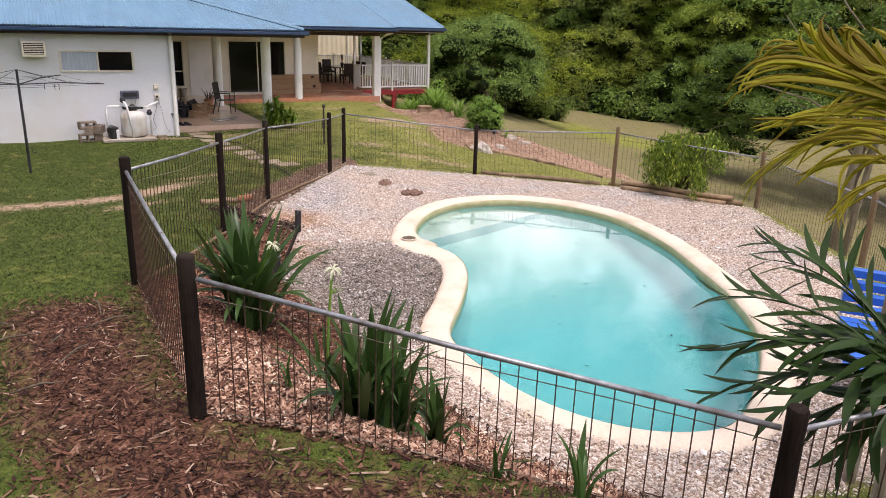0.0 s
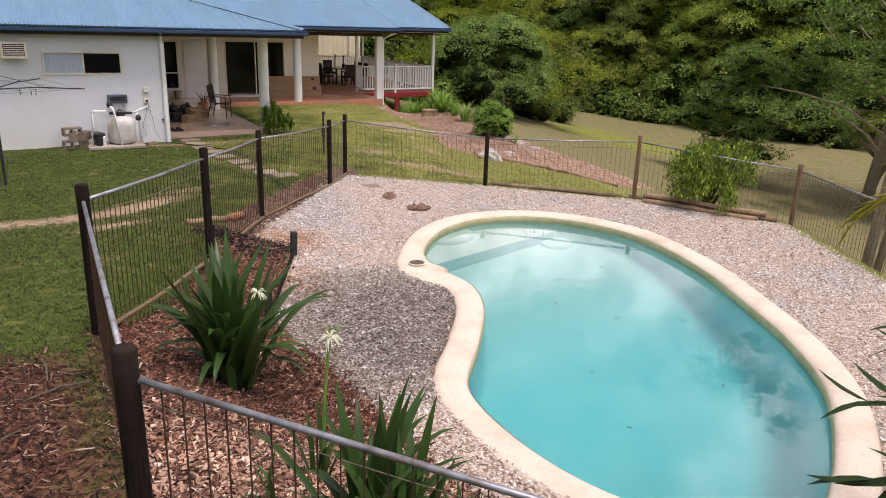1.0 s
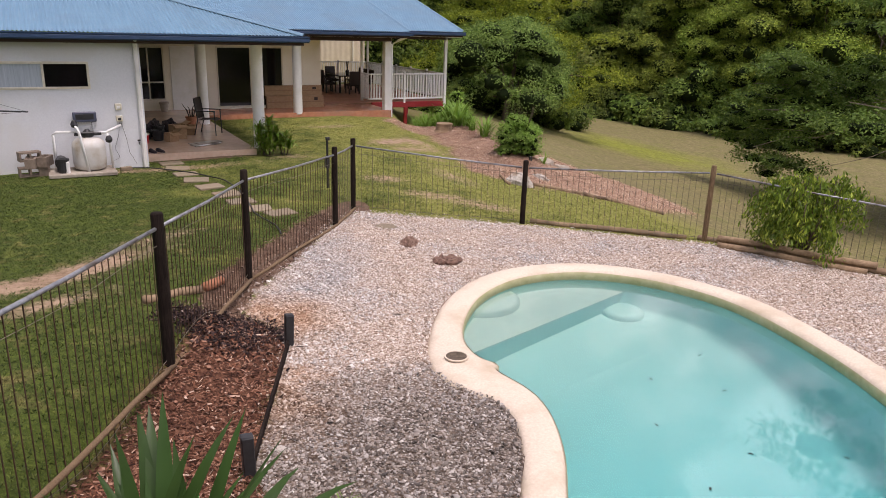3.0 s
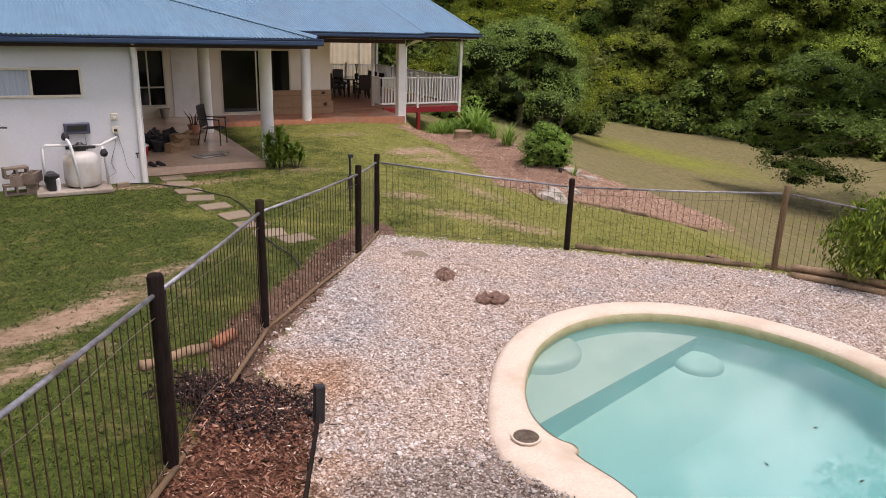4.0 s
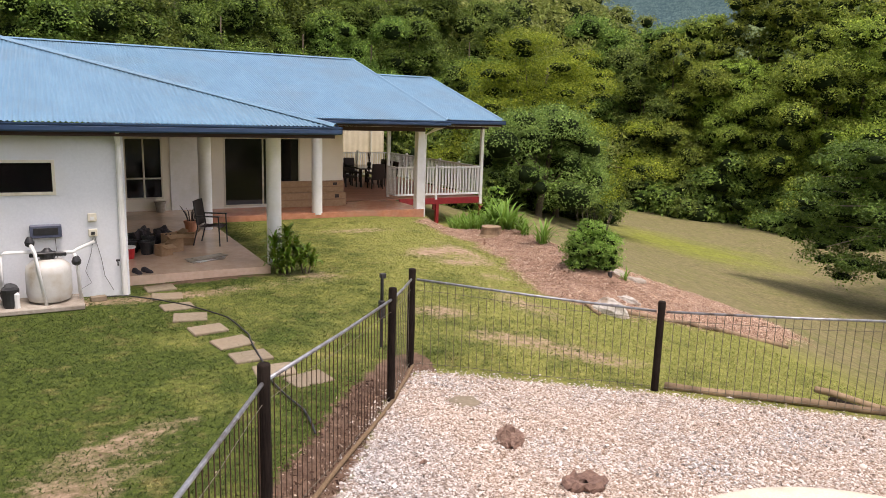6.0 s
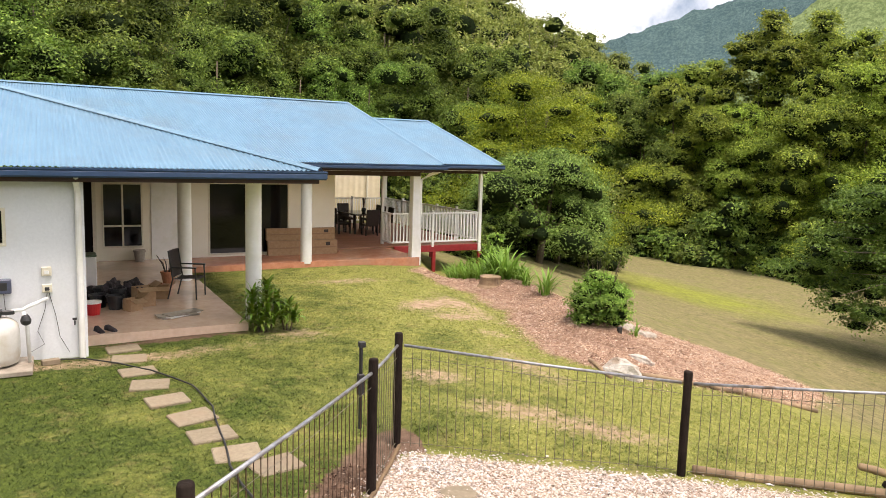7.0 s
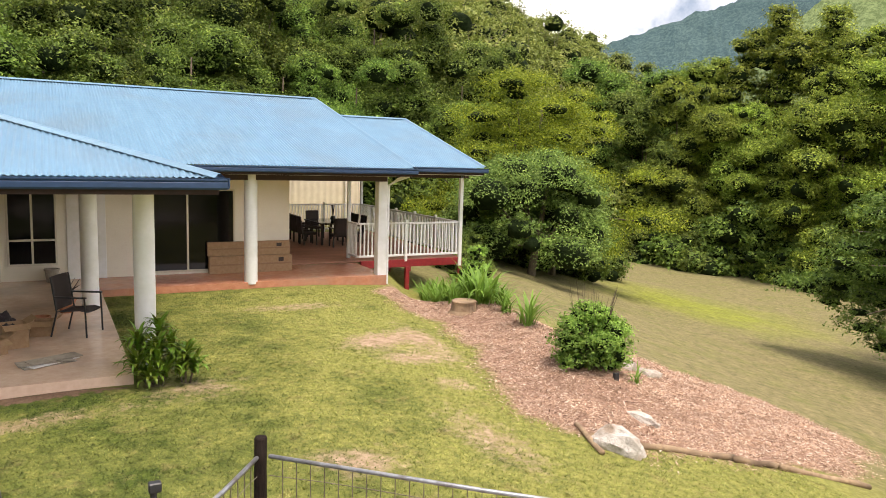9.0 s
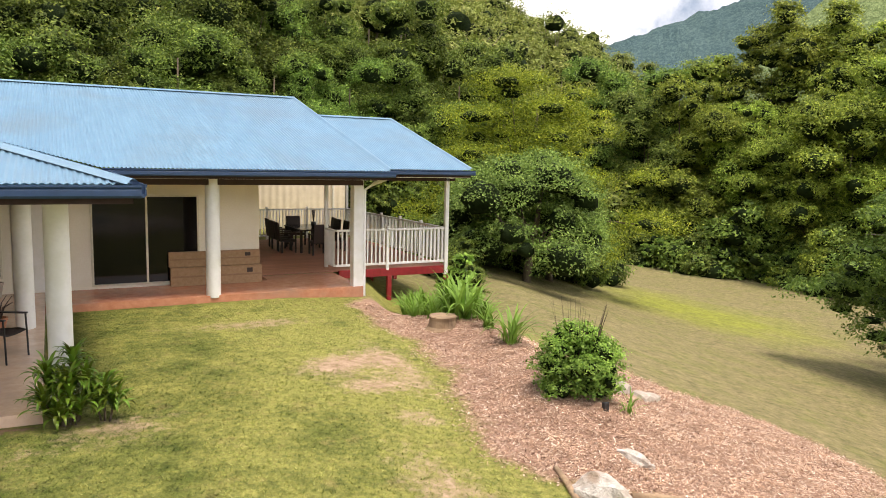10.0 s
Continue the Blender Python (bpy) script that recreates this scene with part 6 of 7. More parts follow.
wc = wicker_chair(pose(6.05, 18.1, FLOOR, 0, 0, 90))
for x_, y_, a_ in ((6.05, 18.75, 96), (6.1, 19.4, 88), (7.65, 18.05, -92), (7.6, 18.7, -85), (7.66, 19.3, -95), (6.8, 17.3, 178), (6.9, 19.95, 4)):
    copy_thing(wc, pose(x_, y_, FLOOR, 0, 0, a_))
vase = thing("table_plant", pose(7.0, 18.4, FLOOR + 0.748), "small dark pot with upright stems on the table", "potted plant")
part("pot", lathe(bmesh.new(), [(0.06, 0), (0.09, 0.1), (0.07, 0.18)], 14), BLACK_PLASTIC, vase)
for k in range(5):
    part("stem", tube(bmesh.new(), [(0, 0, 0.15), (0.05 * math.cos(k * 1.3), 0.05 * math.sin(k * 1.3), 0.55)], 0.012, 5), DARK_WOOD, vase)

# flat cartons leaning along the wall
for m, (w_, d_, h_) in ((pose(3.08, 13.36, FLOOR), (1.02, 0.12, 0.42)), (pose(3.06, 13.42, FLOOR + 0.42), (1.02, 0.06, 0.34))):
    c = thing("carton", m, "long flat brown cardboard carton against the wall", "carton", "long cartons")
    part("box", box(bmesh.new(), -w_, -d_, 0, w_, 0.05, h_, 0.006), CARDBOARD, c)
    part("tape", box(bmesh.new(), -w_ + 0.02, -d_ - 0.003, h_ * 0.45, w_ - 0.02, -d_, h_ * 0.55), surface("brown_tape", (0.24, 0.14, 0.07), (0.3, 0.18, 0.09), 9, 0.3), c)
    part("mark", box(bmesh.new(), w_ - 0.35, -d_ - 0.004, h_ * 0.6, w_ - 0.22, -d_ - 0.001, h_ * 0.85), DARK_WOOD, c, "small dark printed mark")


def open_carton(m, w_, d_, h_, label):
    c = thing("carton", m, label, "carton", "patio cartons")
    bm = bmesh.new()
    for b_ in ((-w_, -d_, 0, w_, d_, 0.012), (-w_, -d_, 0.012, -w_ + 0.01, d_, h_), (w_ - 0.01, -d_, 0.012, w_, d_, h_), (-w_ + 0.01, -d_, 0.012, w_ - 0.01, -d_ + 0.01, h_), (-w_ + 0.01, d_ - 0.01, 0.012, w_ - 0.01, d_, h_)):
        box(bm, *b_)
    part("box", bm, CARDBOARD, c)
    part("flap", box(bmesh.new(), -w_, 0, -0.004, w_, 0.16, 0.004, 0, Matrix.Translation((0, -d_, h_)) @ Matrix.Rotation(radians(200), 4, "X")), CARDBOARD, c)
    part("flap", box(bmesh.new(), 0, -d_, -0.004, 0.14, d_, 0.004, 0, Matrix.Translation((w_, 0, h_)) @ Matrix.Rotation(radians(-30), 4, "Y")), CARDBOARD, c)


open_carton(pose(-1.80, 7.50, FLOOR, 0, 0, 15), 0.17, 0.15, 0.36, "tall open brown cardboard carton on the patio")
open_carton(pose(-1.42, 8.15, FLOOR, 0, 0, -10), 0.16, 0.14, 0.24, "low open brown cardboard carton on the patio")
open_carton(pose(-2.02, 7.12, FLOOR, 0, 0, 30), 0.13, 0.11, 0.22, "small open brown cardboard carton on the patio")
GREY_POT = surface("grey_plastic", (0.16, 0.15, 0.14), (0.28, 0.26, 0.24), 9, 0.5)
CLAY = surface("terracotta_clay", (0.30, 0.12, 0.06), (0.44, 0.20, 0.11), 12, 0.85, relief=0.2)
for x_, y_, r_, h_, mt, lb in ((-2.30, 7.34, 0.15, 0.26, BLACK_PLASTIC, "black plastic plant pot"), (-2.56, 7.62, 0.16, 0.24, BLACK_PLASTIC, "black plastic plant pot"), (-2.22, 7.72, 0.14, 0.32, BLACK_PLASTIC, "tall black plastic plant pot"),
                               (-2.46, 8.06, 0.17, 0.30, BLACK_PLASTIC, "black plastic plant pot"), (-2.05, 8.05, 0.15, 0.28, GREY_POT, "grey plastic plant pot"), (-2.12, 7.34, 0.10, 0.17, GREY_POT, "small grey plastic plant pot"),
                               (-1.45, 8.62, 0.14, 0.20, CLAY, "terracotta plant pot"), (-1.3, 13.2, 0.15, 0.3, CONCRETE, "grey-green stone pot by the wall")):
    p = thing("plant_pot", pose(x_, y_, FLOOR), lb + " on the patio floor" if "wall" not in lb else lb, "pot", "patio pots")
    part("pot", lathe(bmesh.new(), [(r_ * 0.72, 0), (r_ * 0.95, h_ * 0.85), (r_ * 1.05, h_ * 0.86), (r_ * 1.05, h_), (r_ * 0.9, h_), (r_ * 0.85, h_ * 0.8), (0.02, h_ * 0.78)], 20), mt, p)
twigs = thing("potted_plant", pose(-1.06, 9.80, FLOOR), "withered dark potted plant beside the column", "potted plant")
part("pot", lathe(bmesh.new(), [(0.11, 0), (0.15, 0.22), (0.165, 0.22), (0.165, 0.26), (0.14, 0.26), (0.13, 0.22), (0.02, 0.21)], 20), CLAY, twigs)
for k in range(11):
    a_ = k * 2.4
    part("stem", tube(bmesh.new(), [(0.05 * math.cos(a_), 0.05 * math.sin(a_), 0.2), (0.12 * math.cos(a_), 0.12 * math.sin(a_), 0.42 + 0.02 * (k % 4)), (0.24 * math.cos(a_), 0.24 * math.sin(a_), 0.50 + 0.03 * (k % 5))], [0.010, 0.008, 0.004], 5), DARK_WOOD, twigs)
rb = thing("paint_bucket", pose(-2.68, 7.0, FLOOR), "red and white plastic bucket on the patio", "bucket")
RED = surface("red_plastic", (0.40, 0.012, 0.015), (0.52, 0.02, 0.02), 6, 0.4)
part("bucket", lathe(bmesh.new(), [(0.11, 0), (0.13, 0.2), (0.135, 0.205), (0.12, 0.205), (0.1, 0.02)], 18), RED, rb)
part("lid", lathe(bmesh.new(), [(0.14, 0.205), (0.14, 0.24), (0.02, 0.245)], 18), PVC, rb, "white lid")
DARK_RAG = surface("dark_cloth", (0.015, 0.013, 0.015), (0.06, 0.045, 0.05), 12, 0.9)
for x_, y_, sx_, sy_, h_, turn_ in ((-2.58, 8.34, 0.26, 0.2, 0.26, 10), (-2.30, 7.95, 0.24, 0.15, 0.42, 60), (-1.95, 7.78, 0.20, 0.14, 0.44, -30)):
    bag = thing("garden_bag", pose(x_, y_, FLOOR, 0, 0, turn_), "crumpled dark plastic bag among the pots on the patio", "bag", "patio bags")
    bm = bmesh.new()
    bmesh.ops.create_icosphere(bm, subdivisions=4, radius=1)
    for v in bm.verts:
        v.co *= 1 + 0.40 * noise.noise(v.co * 1.9 + Vector((x_, y_, 0))) + 0.22 * noise.noise(v.co * 5 + Vector((x_, 0, 0)))
        v.co = Vector((v.co.x * sx_, v.co.y * sy_, max(0.0, h_ * (0.5 + v.co.z * 0.55))))
    part("sack", bm, DARK_RAG, bag)
pl = thing("board_stack", pose(-1.35, 6.35, FLOOR, 0, 0, 20), "few thin grey boards stacked on the patio floor", "boards")
for k, (a_, dx, mt) in enumerate(((0, 0, CONCRETE), (14, 0.05, WHITE_PAINT), (-9, -0.04, CONCRETE), (5, 0.08, CONCRETE))):
    part("board", box(bmesh.new(), -0.34, -0.13, 0.018 * k, 0.34, 0.13, 0.018 * k + 0.014, 0.002, Matrix.Translation((dx, 0, 0)) @ Matrix.Rotation(radians(a_), 4, "Z")), mt, pl)
for dx in (0.0, 0.17):
    sh = thing("shoe", pose(-2.66 + dx, 5.62 + dx * 0.2, FLOOR, 0, 0, -70 + dx * 60), "dark worn shoe on the patio's front edge", "shoe", "pair of shoes")
    bm = bmesh.new()
    prof = [(-0.13, 0.035, 0.07), (-0.09, 0.042, 0.085), (-0.02, 0.04, 0.075), (0.05, 0.045, 0.055), (0.11, 0.042, 0.045), (0.14, 0.02, 0.035)]
    rows = [[bm.verts.new((x_, w_ * c_, h_ * s_)) for c_, s_ in ((-1, 0.02), (-0.95, 0.5), (-0.5, 1), (0.5, 1), (0.95, 0.5), (1, 0.02))] for x_, w_, h_ in prof]
    for a_, b_ in zip(rows, rows[1:]):
        for k in range(6):
            bm.faces.new((a_[k], a_[(k + 1) % 6], b_[(k + 1) % 6], b_[k]))
    bm.faces.new(rows[0]); bm.faces.new(rows[-1])
    part("upper", bm, DARK_RAG, sh, smooth=True)
    part("sole", box(bmesh.new(), -0.135, -0.042, 0, 0.13, 0.042, 0.014, 0.006), BLACK_PLASTIC, sh)
fr = thing("cool_box", pose(-2.64, 10.1, FLOOR), "white chest with a green top beside the door", "chest")
part("body", box(bmesh.new(), -0.17, -0.25, 0, 0.17, 0.25, 0.62, 0.02), WHITE_PAINT, fr)
part("lid", box(bmesh.new(), -0.18, -0.26, 0.62, 0.18, 0.26, 0.67, 0.02), surface("faded_green", (0.10, 0.16, 0.10), (0.16, 0.22, 0.14), 8, 0.5), fr)

# stepping pavers and hose
for x_, y_, a_ in ((-2.36, 5.02, 4), (-2.33, 4.40, -6), (-2.28, 3.62, 5), (-2.21, 2.90, -10), (-2.09, 2.20, 6), (-1.90, 1.52, 12), (-1.80, 0.92, 4), (-1.66, 0.32, -5), (-1.38, -0.15, 10)):
    p = thing("paver", pose(x_, y_, at_ground(x_, y_) + 0.004, rng.uniform(-1.5, 1.5), rng.uniform(-1.5, 1.5), a_), "sandy square concrete stepping paver sunk in the lawn", "paver", "stepping pavers")
    part("slab", box(bmesh.new(), -0.24, -0.20, -0.04, 0.24, 0.20, 0.025, 0.012), PAVER, p)
hose = thing("garden_hose", pose(0, 0, 0), "black garden hose lying across the pavers", "hose")
hp = [(-3.4, 4.62), (-2.95, 4.6), (-2.5, 4.15), (-2.1, 3.55), (-1.75, 2.6), (-1.62, 1.7), (-1.72, 0.9), (-1.80, 0.0), (-1.78, -1.2), (-1.9, -2.0)]
fine = [np.array(hp[i]) * (1 - s_) + np.array(hp[i + 1]) * s_ for i in range(len(hp) - 1) for s_ in np.arange(0, 1, 0.2)]
part("hose", tube(bmesh.new(), [(p[0] + 0.02 * math.sin(3 * p[1]), p[1], at_ground(*p) + 0.035) for p in fine], 0.012, 6), BLACK_PLASTIC, hose, smooth=True)

# rotary clothes line
line = thing("clothes_line", pose(-6.40, 0.65, at_ground(-6.4, 0.65)), "dark metal rotary clothes line standing on the lawn", "clothes line")
DARK_STEEL = surface("dark_steel", (0.02, 0.02, 0.022), (0.06, 0.06, 0.065), 9, 0.5, 0.4)
part("pole", tube(bmesh.new(), [(0, 0, -0.2), (0, 0, 1.2), (0.0, 0, 2.02)], [0.028, 0.026, 0.022], 10), DARK_STEEL, line)
part("crank", tube(bmesh.new(), [(0, 0, 0.55), (0.07, -0.03, 0.52), (0.09, -0.03, 0.42), (0.16, -0.05, 0.42)], 0.01, 6), DARK_STEEL, line)
tips = []
for k in range(4):
    a_ = radians(-28 + 90 * k)
    tip = Vector((1.65 * math.cos(a_), 1.65 * math.sin(a_), 1.80))
    tips.append(tip)
    part("arm", tube(bmesh.new(), [(0, 0, 1.74), (tip.x * 0.5, tip.y * 0.5, 1.80), tip], 0.011, 6), DARK_STEEL, line)
    part("stay", tube(bmesh.new(), [(0, 0, 2.02), (tip.x * 0.55, tip.y * 0.55, 1.82)], 0.005, 5), DARK_STEEL, line)
for f_ in (0.45, 0.72, 1.0):
    for k in range(4):
        a_, b_ = tips[k] * f_, tips[(k + 1) % 4] * f_
        a_.z = b_.z = 1.80
        part("wire", tube(bmesh.new(), [a_, a_.lerp(b_, 0.5) + Vector((0, 0, -0.02)), b_], 0.0025, 4, False), DARK_STEEL, line)
for k, f_ in enumerate((0.3, 0.42, 0.47)):
    p = tips[0] * f_
    part("peg", box(bmesh.new(), p.x - 0.006, p.y - 0.004, 1.66, p.x + 0.006, p.y + 0.004, 1.76, 0.002), DARK_STEEL, line)

# ---- plants and garden things ----
def strap_mesh(name, length, width, bend, mat):
    """One strap leaf, folded along its middle, rising and arching over along +x."""
    bm = bmesh.new()
    rows = []
    n = 9
    a = radians(78)
    x_, z_ = 0.0, 0.0
    for k in range(n + 1):
        s = k / n
        w = width * (0.80 + 0.25 * s if s < 0.55 else 0.94 * max(0.0, 1 - ((s - 0.55) / 0.45) ** 1.8) + 0.01)
        rows.append([bm.verts.new((x_, -w, z_ + w * 0.35)), bm.verts.new((x_, 0, z_)), bm.verts.new((x_, w, z_ + w * 0.35))])
        x_, z_ = x_ + length / n * math.cos(a), z_ + length / n * math.sin(a)
        a -= bend / n * (0.4 + 1.6 * s)
    for p, q in zip(rows, rows[1:]):
        for k in range(2):
            bm.faces.new((p[k], p[k + 1], q[k + 1], q[k]))
    me = bpy.data.meshes.new(name)
    bm.to_mesh(me)
    bm.free()
    me.shade_smooth()
    me.materials.append(mat)
    return me


STRAPS = [strap_mesh("leaf", L, w, b, STRAP_LEAF) for L, w, b in ((1.12, 0.040, 0.2), (1.08, 0.044, 0.45), (1.02, 0.041, 0.8), (0.96, 0.041, 1.2), (0.82, 0.038, 2.2))]
NARROW = [strap_mesh("leaf", L, w, b, BUSH_LEAF) for L, w, b in ((0.8, 0.022, 0.8), (0.75, 0.024, 1.5), (0.65, 0.02, 2.3))]


def strap_plant(name, x, y, count, size, meshes, label, lean=1.0, flower=None, z=None):
    t = thing(name, Matrix.Translation((x, y, (at_ground(x, y) if z is None else z) - 0.02)), label, "plant")
    for k in range(count):
        ob = new("leaf", meshes[k % len(meshes)])
        ob.parent = t
        s = size * rng.uniform(0.8, 1.15)
        ob.matrix_basis = Matrix.Translation(rng.normal(0, 0.07 * size, 3) * (1, 1, 0)) @ Matrix.Rotation(rng.uniform(0, 6.283), 4, "Z") @ Matrix.Rotation(rng.uniform(-0.15, 0.30) * lean, 4, "Y") @ Matrix.Diagonal((s, s, s, 1))
    if flower:
        FL = surface("white_petal", (0.55, 0.58, 0.38), (0.72, 0.73, 0.55), 9, 0.5)
        c = Vector(flower) - t.matrix_basis.translation
        part("flower_stem", tube(bmesh.new(), [(0.0, 0.0, 0.05), (c.x * 0.4, c.y * 0.4, c.z * 0.6), c], [0.012, 0.010, 0.008], 6), BUSH_LEAF, t)
        for k in range(22):
            a_, e_ = k * 2.4, rng.uniform(-0.7, 0.9)
            d = Vector((math.cos(a_) * math.cos(e_), math.sin(a_) * math.cos(e_), math.sin(e_)))
            part("petal", tube(bmesh.new(), [c, c + d * 0.04, c + d * 0.07 + Vector((0, 0, -0.03))], [0.002, 0.005, 0.0015], 4), FL, t)
    return t


strap_plant("crinum_lily", -4.50, -9.12, 84, 1.12, STRAPS, "large clump of broad dark green strap leaves in the mulch", flower=(-4.41, -9.74, 1.31))
strap_plant("crinum_lily", -4.50, -12.03, 46, 0.72, STRAPS, "large clump of strap leaves beside the pool fence")
strap_plant("crinum_lily", -4.36, -12.22, 26, 0.66, STRAPS, "clump of arching strap leaves beside the pool fence")
strap_plant("crinum_lily", -4.08, -12.28, 22, 0.50, STRAPS, "clump of upright dark green strap leaves by the pool", 0.7)
strap_plant("crinum_lily", -4.22, -13.18, 9, 0.27, STRAPS, "small clump of green strap leaves by the fence", 0.4)
strap_plant("crinum_lily", -3.90, -13.50, 9, 0.36, STRAPS, "small clump of green strap leaves by the fence", 0.3)
strap_plant("crinum_lily", -4.86, -11.62, 6, 0.26, STRAPS, "young strap-leaved seedling in the mulch", 0.4)
strap_plant("crinum_lily", -4.44, -11.20, 12, 0.5, STRAPS, "small strap-leaved lily with a white spider flower", flower=(-4.34, -11.09, 1.50))
strap_plant("lily_seedling", -3.22, -8.02, 14, 0.24, NARROW, "small pale green weed growing in the gravel", 1.4)
for x, y, n_, s_ in ((7.15, 10.9, 44, 0.95), (7.45, 11.3, 40, 0.85), (6.95, 10.2, 36, 0.95), (7.05, 9.2, 46, 1.3), (6.90, 8.5, 44, 1.25), (7.25, 9.7, 40, 1.2), (6.45, 9.8, 34, 0.7), (6.6, 9.2, 34, 0.75), (7.3, 8.4, 36, 0.9), (7.0, 7.7, 36, 0.75), (7.6, 9.2, 36, 1.0), (6.8, 10.7, 36, 0.85), (7.9, 10.4, 36, 1.0), (8.1, 11.9, 40, 1.0), (8.6, 12.7, 40, 1.0), (7.9, 12.8, 40, 0.9), (8.7, 11.2, 36, 0.9), (7.4, 12.2, 40, 0.9), (6.95, 6.75, 44, 1.0), (6.95, 3.7, 18, 0.55)):
    strap_plant("strap_clump", x, y, n_, s_, NARROW, "clump of arching bright green strap leaves on the bank", 1.2)


def dome(count, width, height, r):
    out = []
    while len(out) < count:
        u = rng.uniform(-1, 1, 3)
        if 0.25 < u @ u < 1:
            out.append((u[0] * width / 2, u[1] * width / 2, abs(u[2]) * height))
    return np.array(out), rng.uniform(0.7, 1.3, count) * r


def bush(name, x, y, width, height, count, r, tufts, each, leaf, mat, label, sprays=0):
    t = thing(name, Matrix.Translation((x, y, at_ground(x, y) - 0.03)), label, "bush")
    c, rad = dome(count, width, height - r, r)
    bm = bmesh.new()
    for k in range(0, len(c), 3):
        e = Vector(c[k])
        tube(bm, [(rng.normal(0, 0.05), rng.normal(0, 0.05), 0), e * 0.5 + Vector((0, 0, 0.08)), e], [0.018, 0.012, 0.004], 5)
    for k in range(sprays):
        a_ = rng.uniform(0, 6.28)
        tube(bm, [(0.3 * math.cos(a_), 0.3 * math.sin(a_), height * 0.7), (0.40 * math.cos(a_), 0.40 * math.sin(a_), height * rng.uniform(0.95, 1.14))], [0.005, 0.002], 4)
    part("stem", bm, BARK, t)
    shade_cores(c, rad, t, 0.85, 0.5)
    p, s, w = leaf_cloud(c, rad, tufts, each, leaf, 0.85)
    p[:, 2] = np.maximum(p[:, 2], 0.02)
    strewn("foliage", p, s, LEAF, LEAF_FACE, mat, 0.5, t, w)
    return t


bush("garden_bush", 6.4, 4.25, 1.06, 1.22, 80, 0.17, 620, 18, 0.043, BUSH_LEAF, "dense bright green rounded bush on the mulch bank", 24)
bush("garden_bush", 9.15, 12.75, 0.85, 2.05, 30, 0.24, 90, 12, 0.13, BUSH_LEAF, "broad-leaved green bush beside the deck", 0)

# drooping bush by the fence
bush2 = thing("weeping_bush", Matrix.Translation((5.85, -4.85, at_ground(5.85, -4.85))), "loose bush with drooping narrow yellow-green leaves", "bush")
bm = bmesh.new()
pl, sl = [], []
for k in range(90):
    a_, r_ = rng.uniform(0, 6.28), rng.uniform(0.2, 0.92)
    top = Vector((r_ * 0.55 * math.cos(a_), r_ * 0.55 * math.sin(a_), rng.uniform(0.75, 1.35)))
    end = Vector((r_ * math.cos(a_), r_ * math.sin(a_), max(0.1, top.z - rng.uniform(0.25, 0.85))))
    tube(bm, [(0.04 * math.cos(a_), 0.04 * math.sin(a_), 0), top, end], [0.012, 0.007, 0.002], 4)
    for s in np.linspace(0.0, 1, 110):
        p = top.lerp(end, s)
        pl.append(p + Vector(rng.normal(0, 0.065, 3)))
        sl.append(rng.uniform(0.07, 0.125))
part("stem", bm, BARK, bush2)
droop = LEAF[:, [0, 2, 1]] * np.array([0.55, 1, 1])
strewn("foliage", np.array([tuple(p) for p in pl]), np.array(sl)[:, None] * np.ones(3), droop, LEAF_FACE, leaves("weeping_leaf", (0.07, 0.13, 0.018), (0.20, 0.30, 0.035), (0.40, 0.48, 0.07), through=0.35, vary=0.0), 0.5, bush2)

# glossy plant by the patio column
CORDS = [strap_mesh("leaf", L, w, b, CORDY_LEAF) for L, w, b in ((0.34, 0.025, 0.9), (0.34, 0.027, 1.6), (0.32, 0.025, 2.3), (0.27, 0.022, 3.0))]


def dracaena(x0, y0, heads, label):
    """Short canes, each with a dense rosette of arching leaves."""
    t = thing("dracaena", Matrix.Translation((x0, y0, at_ground(x0, y0))), label, "plant", "patio corner plants")
    for x, y, h, n_ in heads:
        n_ = round(n_ * 1.5)
        part("stem", tube(bmesh.new(), [(x * 0.4, y * 0.4, -0.05), (x * 0.8, y * 0.8, h * 0.6), (x, y, h)], 0.014, 6), BARK, t)
        for j in range(n_):
            ob = new("leaf", CORDS[j % 4])
            ob.parent = t
            ob.matrix_basis = Matrix.Translation((x, y, h * (1 - 0.35 * rng.random() ** 2) - 0.04)) @ Matrix.Rotation(rng.uniform(0, 6.28), 4, "Z") @ Matrix.Rotation(rng.uniform(-0.2, 0.75), 4, "Y") @ Matrix.Diagonal((1, 1, 1, 1))
    return t


dracaena(-0.06, 5.34, ((-0.22, 0.05, 0.62, 34), (0.0, -0.12, 0.52, 34), (0.05, 0.12, 0.74, 36), (-0.08, 0.0, 0.36, 30), (-0.26, -0.12, 0.34, 30), (0.18, 0.0, 0.50, 32), (0.10, -0.16, 0.26, 26), (-0.12, -0.2, 0.18, 24)), "glossy dark green leafy plant in rosettes at the patio corner")
dracaena(0.30, 5.30, ((0.0, 0.0, 0.40, 34), (0.10, -0.08, 0.26, 28), (-0.08, 0.06, 0.22, 24)), "smaller yellow-green leafy plant beside the patio column")


